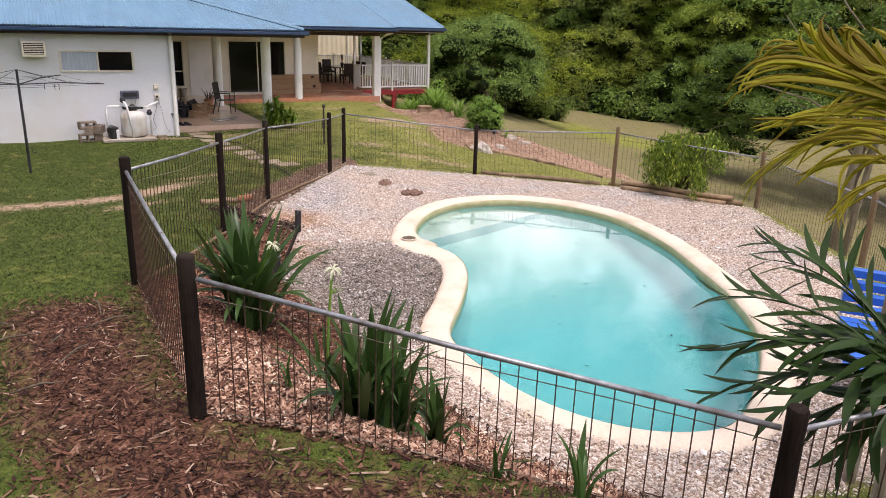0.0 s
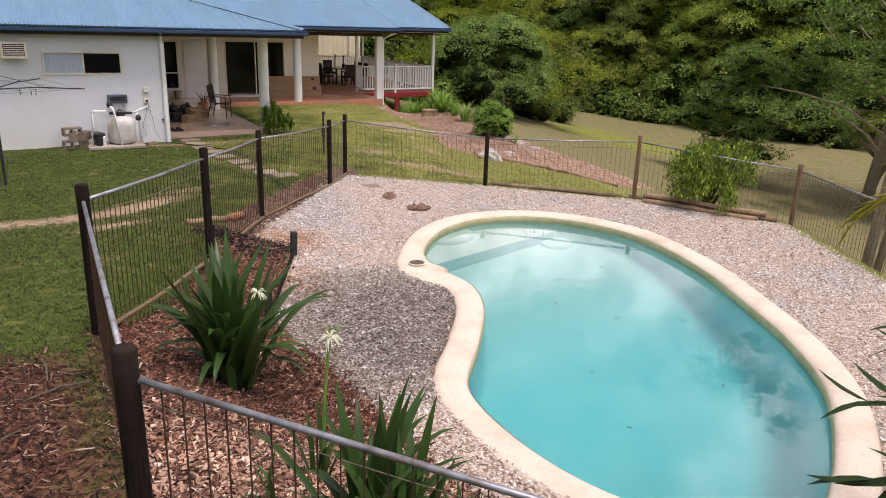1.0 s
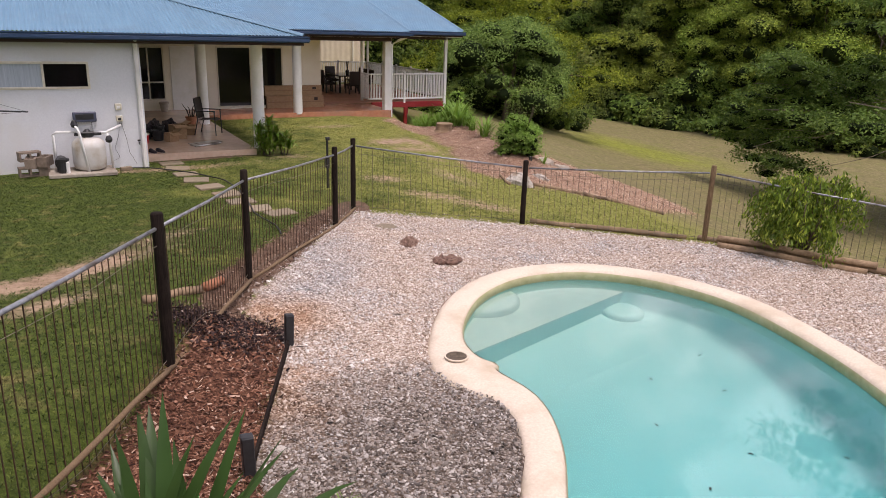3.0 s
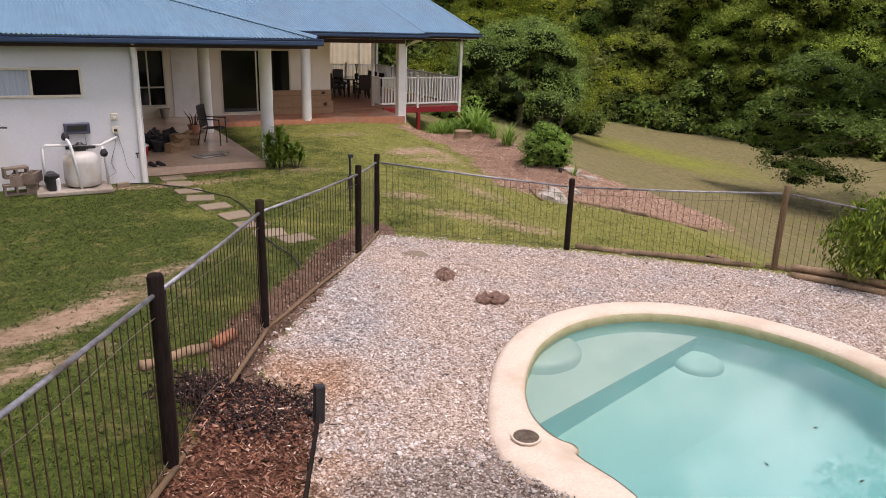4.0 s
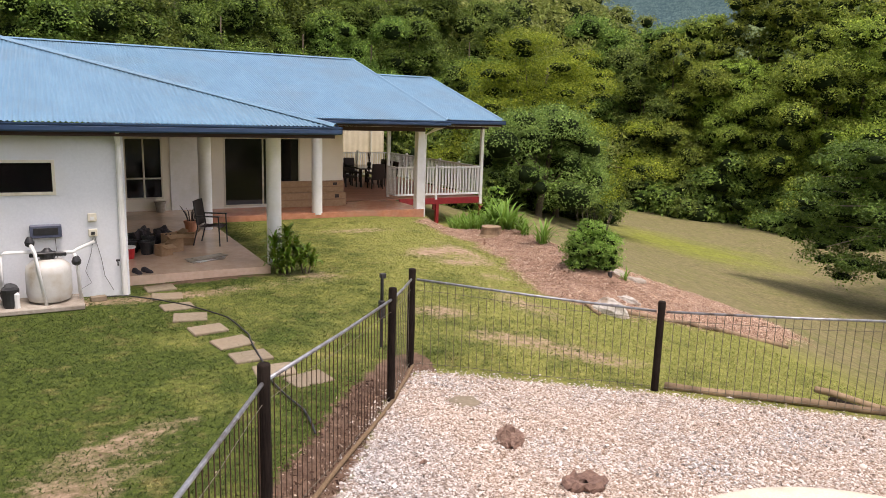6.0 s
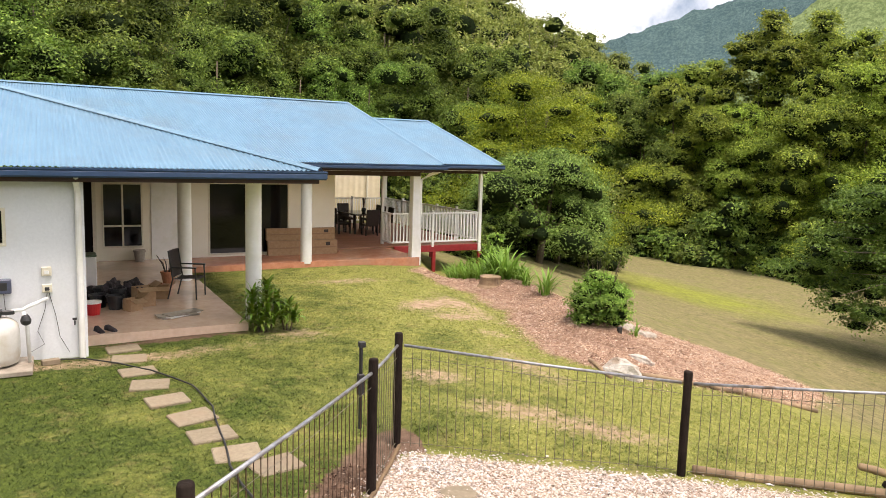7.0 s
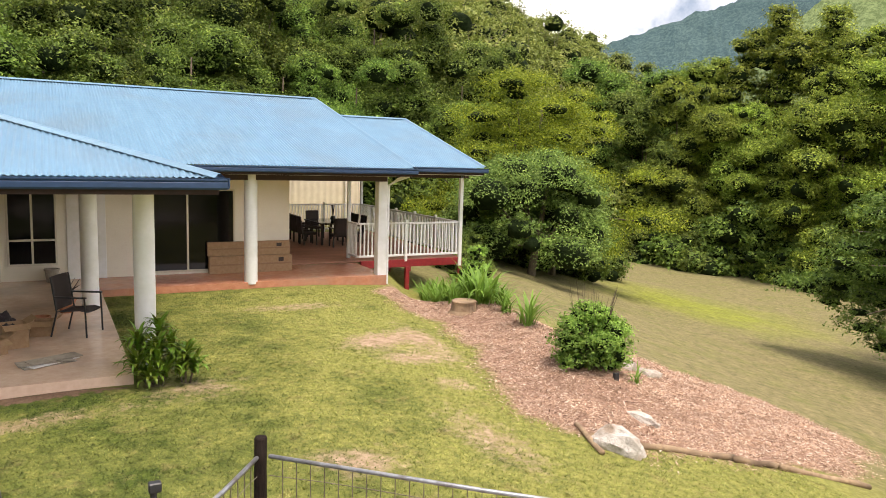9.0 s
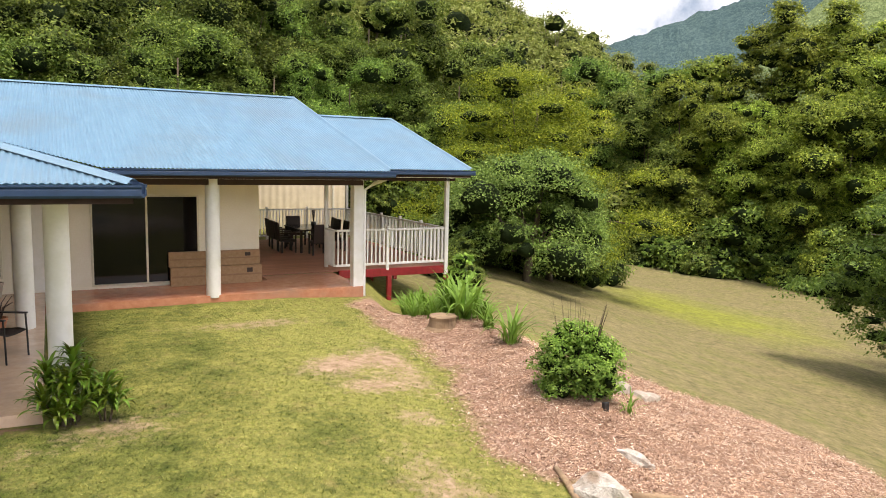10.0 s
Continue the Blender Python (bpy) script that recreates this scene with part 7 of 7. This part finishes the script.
def frond(parent, base, tip, rise, leaflet, count, mat, spread_=0.9, hang=0.35, loose=0.06):
    """A palm frond: an arching stalk with paired leaflets along it."""
    a, b = Vector(base), Vector(tip)
    mid = a.lerp(b, 0.5) + Vector((0, 0, rise))
    curve = [a * (1 - s) ** 2 + mid * 2 * s * (1 - s) + b * s * s for s in np.linspace(0, 1, 14)]
    st = part("stalk", tube(bmesh.new(), curve, list(np.linspace(0.014, 0.003, 14)), 6), mat, parent)
    for k in range(count):
        s = 0.18 + 0.82 * k / (count - 1)
        p = a * (1 - s) ** 2 + mid * 2 * s * (1 - s) + b * s * s
        d = ((mid - a) * (1 - s) + (b - mid) * s).normalized()
        side = d.cross(Vector((0, 0, 1))).normalized()
        for sg in (-1, 1):
            way = (d * (0.55 + 0.5 * s) + side * sg * spread_ * (1.05 - 0.6 * s) + Vector((0, 0, -hang + rng.normal(0, 0.1))) + Vector(rng.normal(0, loose, 3))).normalized()
            up = way.cross(side * sg).normalized()
            lx = way.cross(up).normalized()
            ob = new("leaflet", leaflet)
            ob.parent = st
            sc = (0.75 + 0.5 * math.sin(math.pi * min(1, s * 0.9 + 0.1))) * rng.uniform(0.9, 1.1)
            ob.matrix_basis = Matrix(((way.x, lx.x, up.x, p.x), (way.y, lx.y, up.y, p.y), (way.z, lx.z, up.z, p.z), (0, 0, 0, 1))) @ Matrix.Diagonal((sc, sc, sc, 1))


def leaflet_mesh(length, width, mat):
    bm = bmesh.new()
    rows = []
    for s, w in ((0, 0.15), (0.2, 0.8), (0.5, 1.0), (0.8, 0.6), (1.0, 0.05)):
        rows.append([bm.verts.new((length * s, -width * w, 0.25 * width * w - 0.18 * length * s * s)), bm.verts.new((length * s, 0, -0.18 * length * s * s)), bm.verts.new((length * s, width * w, 0.25 * width * w - 0.18 * length * s * s))])
    for p, q in zip(rows, rows[1:]):
        for k in range(2):
            bm.faces.new((p[k], p[k + 1], q[k + 1], q[k]))
    me = bpy.data.meshes.new("leaflet")
    bm.to_mesh(me)
    bm.free()
    me.shade_smooth()
    me.materials.append(mat)
    return me


DARK_LEAFLET = leaflet_mesh(0.31, 0.027, DARK_PALM)
GOLD_LEAFLET = leaflet_mesh(0.42, 0.024, PALM_LEAF)
palm = thing("cane_palm", pose(0, 0, 0), "clump of golden cane palms with broad arching fronds", "palm")
for k, (x, y, h) in enumerate(((-1.0, -13.2, 2.62), (-1.25, -13.55, 1.7), (-0.8, -13.5, 2.2))):
    g = at_ground(x, y)
    bm = bmesh.new()
    zs = np.linspace(g - 0.1, h, 14)
    tube(bm, [(x + 0.03 * math.sin(z_), y, z_) for z_ in zs], [0.045 + 0.004 * (i % 2) for i in range(14)], 10)
    part("cane", bm, PALE_BARK, palm, smooth=True)
crown = (-1.0, -13.2, 2.62)
for tip, rise in (((-0.3, -12.3, 3.1), 0.3), ((0.5, -13.4, 2.7), 0.4), ((-0.4, -14.4, 2.6), 0.4), ((-1.1, -12.1, 2.2), 0.4)):
    frond(palm, crown, tip, rise, GOLD_LEAFLET, 19, PALM_LEAF, 0.36, 0.10)
# broad undivided blades arching out of the crown
def blade_leaf(parent, a, b, c_, w_):
    p0, p1, p2 = Vector(a), Vector(b) * 2 - (Vector(a) + Vector(c_)) / 2, Vector(c_)
    bm = bmesh.new()
    side = (p2 - p0).cross(Vector((0.55, 0.8, -0.1))).normalized()
    rows = []
    for s in np.linspace(0, 1, 13):
        p = p0 * (1 - s) ** 2 + p1 * 2 * s * (1 - s) + p2 * s * s
        wide = w_ * (0.35 + 0.65 * math.sin(math.pi * min(1, 0.15 + s * 0.85)) ** 0.7) * (1.0 if w_ > 0.05 or s < 0.97 else 0.3)
        fold = side.cross(p2 - p0).normalized() * wide * 0.3
        rows.append([bm.verts.new(p + side * wide + fold), bm.verts.new(p + side * wide * 0.5 - fold * 0.2), bm.verts.new(p), bm.verts.new(p - side * wide * 0.5 - fold * 0.2), bm.verts.new(p - side * wide + fold)])
    for u_, v_ in zip(rows, rows[1:]):
        for k in range(4):
            bm.faces.new((u_[k], u_[k + 1], v_[k + 1], v_[k]))
    blade = part("blade", bm, PALM_LEAF, parent, smooth=True)
    part("midrib", tube(bmesh.new(), [p0 * (1 - s) ** 2 + p1 * 2 * s * (1 - s) + p2 * s * s for s in np.linspace(0, 1, 9)], list(np.linspace(0.008, 0.002, 9)), 5), PALM_LEAF, blade)


for row in (((-1.63, -13.35, 2.78), (-1.87, -13.02, 2.8), (-2.09, -12.8, 2.65), 0.032),
             ((-1.49, -13.3, 2.65), (-1.69, -13.03, 2.65), (-1.88, -12.85, 2.45), 0.032),
             ((-1.36, -13.25, 2.5), (-1.54, -13.01, 2.48), (-1.71, -12.84, 2.34), 0.032),
             ((-1.63, -13.43, 2.46), (-1.75, -13.31, 2.38), (-1.9, -13.23, 2.13), 0.032)):
    for k in range(6):
        slip = [Vector(rng.normal(0, 0.055, 3)) for _ in range(3)]
        blade_leaf(palm, *(tuple(Vector(p) + (o if k else o * 0)) for p, o in zip(row[:3], slip)), row[3] * (0.40 if k else 0.5))
overhang = thing("cane_palm", pose(0, 0, 0), "golden cane palm with broad yellow blades overhanging the fence", "palm")
ox, oy, oz = -4.05, -14.82, 3.07
og = at_ground(ox + 0.95, oy - 0.6)
part("cane", tube(bmesh.new(), [(ox + 0.95 * (1 - s_ ** 2) + 0.02 * math.sin(9 * s_), oy - 0.6 * (1 - s_ ** 2), og - 0.1 + (oz - og + 0.1) * s_) for s_ in np.linspace(0, 1, 12)], [0.035 + 0.003 * (i % 2) for i in range(12)], 10), PALE_BARK, overhang, smooth=True)
for row in (((-4.11, -14.86, 3.07), (-4.31, -14.58, 3.18), (-4.41, -14.5, 3.1), 0.015),
             ((-4.05, -14.82, 3.07), (-4.21, -14.6, 3.14), (-4.34, -14.47, 3.12), 0.015),
             ((-4.01, -14.74, 3.1), (-4.2, -14.49, 3.21), (-4.28, -14.43, 3.17), 0.014),
             ((-4.12, -14.83, 3.11), (-4.2, -14.74, 3.12), (-4.28, -14.69, 3.06), 0.016),
             ((-4.08, -14.76, 3.08), (-4.2, -14.62, 3.2), (-4.27, -14.56, 3.28), 0.034),
             ((-4.01, -14.75, 3.07), (-4.11, -14.62, 3.2), (-4.15, -14.61, 3.27), 0.036),
             ((-4.12, -14.83, 3.09), (-4.17, -14.78, 3.19), (-4.22, -14.76, 3.26), 0.034)):
    for k in range(6):
        slip = [Vector(rng.normal(0, 0.026, 3)) for _ in range(3)]
        blade_leaf(overhang, *(tuple(Vector(p) + (o if k else o * 0)) for p, o in zip(row[:3], slip)), row[3] * (0.34 if k else 0.42))
low = thing("palm_seedling", pose(0, 0, 0), "dark leafy young palm leaning over the fence", "palm")
lx0, ly0 = -1.95, -14.1
part("cane", tube(bmesh.new(), [(lx0, ly0, at_ground(lx0, ly0)), (lx0 - 0.1, ly0, 0.9), (lx0 - 0.2, ly0 + 0.02, 1.5)], [0.04, 0.035, 0.03], 8), BARK, low, smooth=True)
for tip, rise in (((-2.98, -13.45, 1.62), 0.26), ((-2.75, -13.25, 1.80), 0.26), ((-2.35, -13.2, 2.05), 0.25), ((-2.95, -13.85, 1.45), 0.24), ((-2.8, -13.35, 1.25), 0.22), ((-2.2, -13.1, 1.9), 0.3), ((-1.6, -13.6, 2.1), 0.3), ((-2.3, -14.8, 2.0), 0.3), ((-3.05, -14.4, 1.75), 0.3), ((-2.55, -13.5, 1.35), 0.2), ((-2.45, -13.7, 1.15), 0.15), ((-2.7, -13.75, 1.7), 0.25), ((-2.3, -13.45, 1.6), 0.2), ((-2.6, -14.0, 1.2), 0.12)):
    frond(low, (lx0 - 0.2, ly0 + 0.02, 1.5), tip, rise, DARK_LEAFLET, 6, DARK_PALM, 0.58, 0.05, 0.26)

# blue lounger by the pool
lounger = thing("sun_lounger", Matrix.Translation((1.05, -12.05, at_ground(1.05, -12.05))) @ Matrix.Rotation(radians(35), 4, "Z"), "blue striped folding lounger by the pool", "lounger")
BLUE = surface("blue_webbing", (0.01, 0.08, 0.42), (0.03, 0.16, 0.60), 20, 0.5, stretch=(1, 9, 1))
for k in range(9):
    part("strap", box(bmesh.new(), -0.75 + k * 0.165, -0.28, 0.30, -0.61 + k * 0.165, 0.28, 0.315, 0.003), BLUE, lounger)
for k in range(4):
    part("back_strap", box(bmesh.new(), 0.74 + k * 0.11, -0.28, 0.34 + k * 0.11, 0.86 + k * 0.11, 0.28, 0.43 + k * 0.11, 0.004), BLUE, lounger)
for sy_ in (-0.29, 0.29):
    part("side_rail", tube(bmesh.new(), [(-0.78, sy_, 0.30), (0.72, sy_, 0.30), (1.2, sy_, 0.80)], 0.014, 6), STEEL, lounger)
    for x_ in (-0.6, 0.6):
        part("leg", tube(bmesh.new(), [(x_, sy_, 0.0), (x_, sy_, 0.30)], 0.013, 6), STEEL, lounger)

# ---- rocks, logs, stakes ----
def rock(name, x, y, sx_, sy_, sz_, seed, label, turn=0, sink=0.3, mat=ROCK):
    t = thing(name, Matrix.Translation((x, y, at_ground(x, y) - sz_ * sink)) @ Matrix.Rotation(radians(turn), 4, "Z"), label, "rock")
    bm = bmesh.new()
    bmesh.ops.create_icosphere(bm, subdivisions=3, radius=1)
    for v in bm.verts:
        f = 1 + 0.30 * noise.noise(v.co * 1.3 + Vector((seed, 0, 0))) + 0.10 * noise.noise(v.co * 4 + Vector((0, seed, 0)))
        q = Vector((round(v.co.x * 2.2) / 2.2, round(v.co.y * 2.2) / 2.2, round(v.co.z * 2.2) / 2.2)).lerp(v.co, 0.6)
        v.co = Vector((q.x * sx_, q.y * sy_, q.z * sz_)) * f
    part("stone", bm, mat, t)


rock("boulder", 4.80, 1.72, 0.23, 0.36, 0.29, 3, "pale limestone boulder at the end of the log edging", 20, 0.1)
rock("boulder", 6.02, 2.62, 0.11, 0.30, 0.13, 5, "long pale stone in the mulch", 12)
rock("boulder", 8.25, 5.60, 0.34, 0.24, 0.18, 8, "grey stone behind the bush", 0, mat=CONCRETE)
rock("boulder", 8.75, 5.35, 0.30, 0.22, 0.16, 9, "grey stone behind the bush", 0, mat=CONCRETE)
rock("boulder", 7.35, -4.45, 0.50, 0.30, 0.26, 12, "pale rough boulder behind the fence", -40)
rock("boulder", 6.75, -5.2, 0.24, 0.2, 0.14, 14, "pale rough stone behind the fence", 0)
rock("pebble", -3.42, -7.15, 0.055, 0.05, 0.03, 2, "white pebble on the gravel", 0)
rock("stepping_stone", 0.10, -1.22, 0.20, 0.17, 0.03, 17, "flat round pinkish stepping stone sunk in the gravel", 0, 0.2, PAVER)


def log(name, a, b, r, label, group, mat=LOG, z=None):
    t = thing(name, pose(0, 0, 0), label, "log", group)
    za, zb = (at_ground(*a) + r * 0.7, at_ground(*b) + r * 0.7) if z is None else z
    n = 8
    pts = [Vector((a[0] + (b[0] - a[0]) * s, a[1] + (b[1] - a[1]) * s, za + (zb - za) * s + 0.01 * math.sin(s * 9 + a[0]))) for s in np.linspace(0, 1, n)]
    part("trunk", tube(bmesh.new(), pts, [r * (1 + 0.06 * math.sin(k * 2.3 + a[0])) for k in range(n)], 10), mat, t, smooth=True)


log("edging_log", (4.74, 2.46), (4.42, 1.56), 0.036, "short round timber log edging the mulch", "edging logs")
log("edging_log", (5.20, 1.72), (6.55, 1.45), 0.045, "round timber log edging the mulch", "edging logs")
log("edging_log", (6.50, 1.42), (7.15, 1.26), 0.045, "round timber log edging the mulch", "edging logs")
log("edging_log", (7.2, 1.22), (8.6, 0.85), 0.045, "round timber log edging the mulch", "edging logs")
for k, (a, b, r) in enumerate((((2.70, -1.72), (4.80, -3.42), 0.05), ((5.05, -3.45), (6.35, -5.6), 0.06), ((4.7, -2.6), (6.9, -4.4), 0.06), ((5.3, -2.9), (7.0, -5.0), 0.055), ((5.9, -1.6), (6.9, -2.5), 0.055), ((5.15, -3.75), (6.5, -6.0), 0.05))):
    log("fence_log", a, b, r, "old round timber pole lying along the fence foot", "poles along the fence", DARK_POST if k == 2 else LOG)
for a, b, h in (((5.02, -3.98), (6.22, -6.15), -0.10), ((4.90, -4.02), (5.95, -5.95), -0.12), ((4.96, -3.95), (6.1, -6.0), -0.02)):
    log("fence_log", a, b, 0.052, "old grey-brown timber pole lying inside the fence", "poles along the fence", LOG, (h, h - 0.03))
pipe = thing("clay_pipe", pose(0, 0, 0), "short length of orange clay pipe beside the fence", "pipe")
part("tube", tube(bmesh.new(), [(-3.36, -3.98, at_ground(-3.36, -3.98) + 0.05), (-3.13, -3.72, at_ground(-3.13, -3.72) + 0.05)], 0.055, 14), CLAY, pipe, smooth=True)
log("edging_log", (-4.05, -4.45), (-3.42, -4.02), 0.05, "short pale log beside the fence", "edging logs")
for (ax, ay), (bx, by) in ((FENCE[2], FENCE[3]), (FENCE[3], FENCE[4]), (FENCE[4], FENCE[5]), (FENCE[5], FENCE[6])):
    log("foot_rail", (ax + 0.03, ay - 0.02), (bx + 0.03, by - 0.02), 0.022, "thin timber rail along the fence foot", "fence foot rails", PALE_POST)

stump = thing("tree_stump", Matrix.Translation((6.38, 8.36, at_ground(6.38, 8.36) - 0.05)), "sawn tree stump on the bank", "stump")
bm = lathe(bmesh.new(), [(0.34, 0), (0.28, 0.08), (0.26, 0.2), (0.27, 0.27), (0.25, 0.285)], 20)
for v in bm.verts:
    v.co.x *= 1 + 0.12 * noise.noise(v.co * 4)
    v.co.y *= 1 + 0.12 * noise.noise(v.co * 4 + Vector((5, 0, 0)))
part("wood", bm, LOG, stump)


def stake(x, y, h, label, lean=0.0):
    t = thing("garden_stake", Matrix.Translation((x, y, at_ground(x, y) - 0.08)) @ Matrix.Rotation(lean, 4, "Y"), label, "stake", "edging stakes")
    bm = box(bmesh.new(), -0.045, -0.03, 0, 0.045, 0.03, h, 0.008)
    for v in bm.verts:
        v.co.z += 0.03 * noise.noise(v.co * 30) * (v.co.z > h * 0.8)
    part("post", bm, BLACK_PLASTIC, t)


stake(-2.80, -5.30, 0.43, "charred black stake at the gravel edge", 0.04)
stake(-3.72, -7.40, 0.42, "charred black stake at the gravel edge", -0.03)
stake(6.42, 3.62, 0.2, "short black peg in the mulch")
board = thing("edging_board", pose(0, 0, 0), "thin dark board edging between mulch and gravel", "edging")
for a, b in (((-2.82, -5.35), (-3.70, -7.36)),):
    d = (Vector(b) - Vector(a)).normalized()
    bm = bmesh.new()
    n_ = Vector((-d.y, d.x)) * 0.012
    lo = [(a[0] - n_.x, a[1] - n_.y), (b[0] - n_.x, b[1] - n_.y), (b[0] + n_.x, b[1] + n_.y), (a[0] + n_.x, a[1] + n_.y)]
    part("board", prism(bm, lo, -0.05, 0.14), DARK_POST, board)


HUSK = surface("dry_husk", (0.27, 0.165, 0.12), (0.50, 0.34, 0.26), 14, 0.9, relief=0.7, depth=0.008, stretch=(1, 5, 5))


def bark_piece(x, y, turn, s):
    t = thing("palm_bark", Matrix.Translation((x, y, at_ground(x, y) + 0.02)) @ Matrix.Rotation(radians(turn), 4, "Z"), "dry curled brown piece of palm bark on the gravel", "bark", "fallen bark")
    bm = bmesh.new()
    rows = []
    for u in np.linspace(-1, 1, 9):
        w = 0.12 * (1 - 0.75 * abs(u) ** 2.5 + 0.35 * noise.noise(Vector((u * 4, y, x)))) * s
        rows.append([bm.verts.new((u * 0.22 * s, v_ * w, 0.045 * s * (1 - v_ * v_ * 0.9) * (1 - 0.7 * u * u) + 0.06 * s * noise.noise(Vector((u * 5, v_ * 5, x))))) for v_ in np.linspace(-1, 1, 7)])
    fs = [bm.faces.new((p[k], p[k + 1], q[k + 1], q[k])) for p, q in zip(rows, rows[1:]) for k in range(6)]
    bmesh.ops.solidify(bm, geom=fs, thickness=0.012)
    part("husk", bm, HUSK, t)


bark_piece(0.05, -2.25, 60, 1.2)
ring = thing("palm_bark", Matrix.Translation((0.13, -3.34, at_ground(0.13, -3.34) + 0.005)) @ Matrix.Rotation(radians(-20), 4, "Z"), "broken hollow ring of dry brown bark on the gravel", "bark", "fallen bark")
bm = bmesh.new()
rings = [[bm.verts.new((1.45 * r_ * (1 + 0.22 * noise.noise(Vector((math.cos(a_) * 2, math.sin(a_) * 2, r_ * 3)))) * math.cos(a_), r_ * math.sin(a_) * (1 + 0.2 * noise.noise(Vector((a_, 3, 1)))), z_ * (1 + 0.6 * noise.noise(Vector((math.cos(a_) * 3, math.sin(a_) * 3, z_)))))) for a_ in np.linspace(0, 2 * math.pi, 24, endpoint=False)]
         for r_, z_ in ((0.13, 0.0), (0.145, 0.04), (0.12, 0.075), (0.07, 0.06), (0.045, 0.04), (0.05, 0.0))]
for u_, v_ in zip(rings, rings[1:]):
    for k in range(24):
        bm.faces.new((u_[k], u_[(k + 1) % 24], v_[(k + 1) % 24], v_[k]))
for v in bm.verts:
    v.co += Vector((0.03, 0.03, 0.035)) * noise.noise(v.co * 16)
part("husk", bm, surface("dark_bark_ring", (0.09, 0.05, 0.038), (0.27, 0.165, 0.12), 18, 0.9, relief=0.8, depth=0.01), ring)
# Near-black disc laid in the ring as its inner shade
part("hollow", lathe(bmesh.new(), [(0.07, 0.0), (0.06, 0.012)], 16), DARK_POST, ring, "dark disc painting the shade in the ring's hollow")
bark_piece(-1.02, -2.42, 30, 0.22)

# gate latch by the corner
latch = thing("gate_latch", Matrix.Translation((-0.78, -0.86, 0)), "tall black gate latch beside the post", "latch")
part("rod", tube(bmesh.new(), [(0, 0, 0.62), (0, 0, 1.42)], 0.018, 8), BLACK_PLASTIC, latch)
part("knob", box(bmesh.new(), -0.025, -0.025, 1.40, 0.04, 0.025, 1.455, 0.006), BLACK_PLASTIC, latch)
part("catch", box(bmesh.new(), -0.03, -0.03, 0.95, 0.03, 0.03, 1.15, 0.006), BLACK_PLASTIC, latch)

# fallen sticks in the leaf litter
for k in range(11):
    x, y, a_ = rng.uniform(-7.0, -5.7), rng.uniform(-13.2, -9.3), rng.uniform(0, 3.1)
    L = rng.uniform(0.15, 0.5)
    t = thing("stick", pose(0, 0, 0), "dry fallen stick in the leaf litter", "stick", "fallen sticks")
    p0, p1 = (x, y), (x + L * math.cos(a_), y + L * math.sin(a_))
    part("wood", tube(bmesh.new(), [(*p0, at_ground(*p0) + 0.02), ((p0[0] + p1[0]) / 2 + 0.02, (p0[1] + p1[1]) / 2, at_ground(*p0) + 0.05), (*p1, at_ground(*p1) + 0.03)], [0.006, 0.008, 0.004], 6), BARK, t)
# leaves on the water
for x, y in ((-0.2, -7.9), (0.4, -7.2), (0.9, -7.7), (-0.5, -8.8), (0.2, -8.6), (1.3, -7.0), (-1.0, -9.6), (0.9, -9.0), (-1.4, -10.6), (0.0, -10.4)):
    t = thing("floating_leaf", pose(x, y, WATER_Z + 0.004, 0, 0, rng.uniform(0, 180)), "small dead leaf floating on the pool water", "leaf", "floating leaves")
    part("blade", box(bmesh.new(), -0.022, -0.008, 0, 0.022, 0.008, 0.003, 0.001), DARK_POST, t)
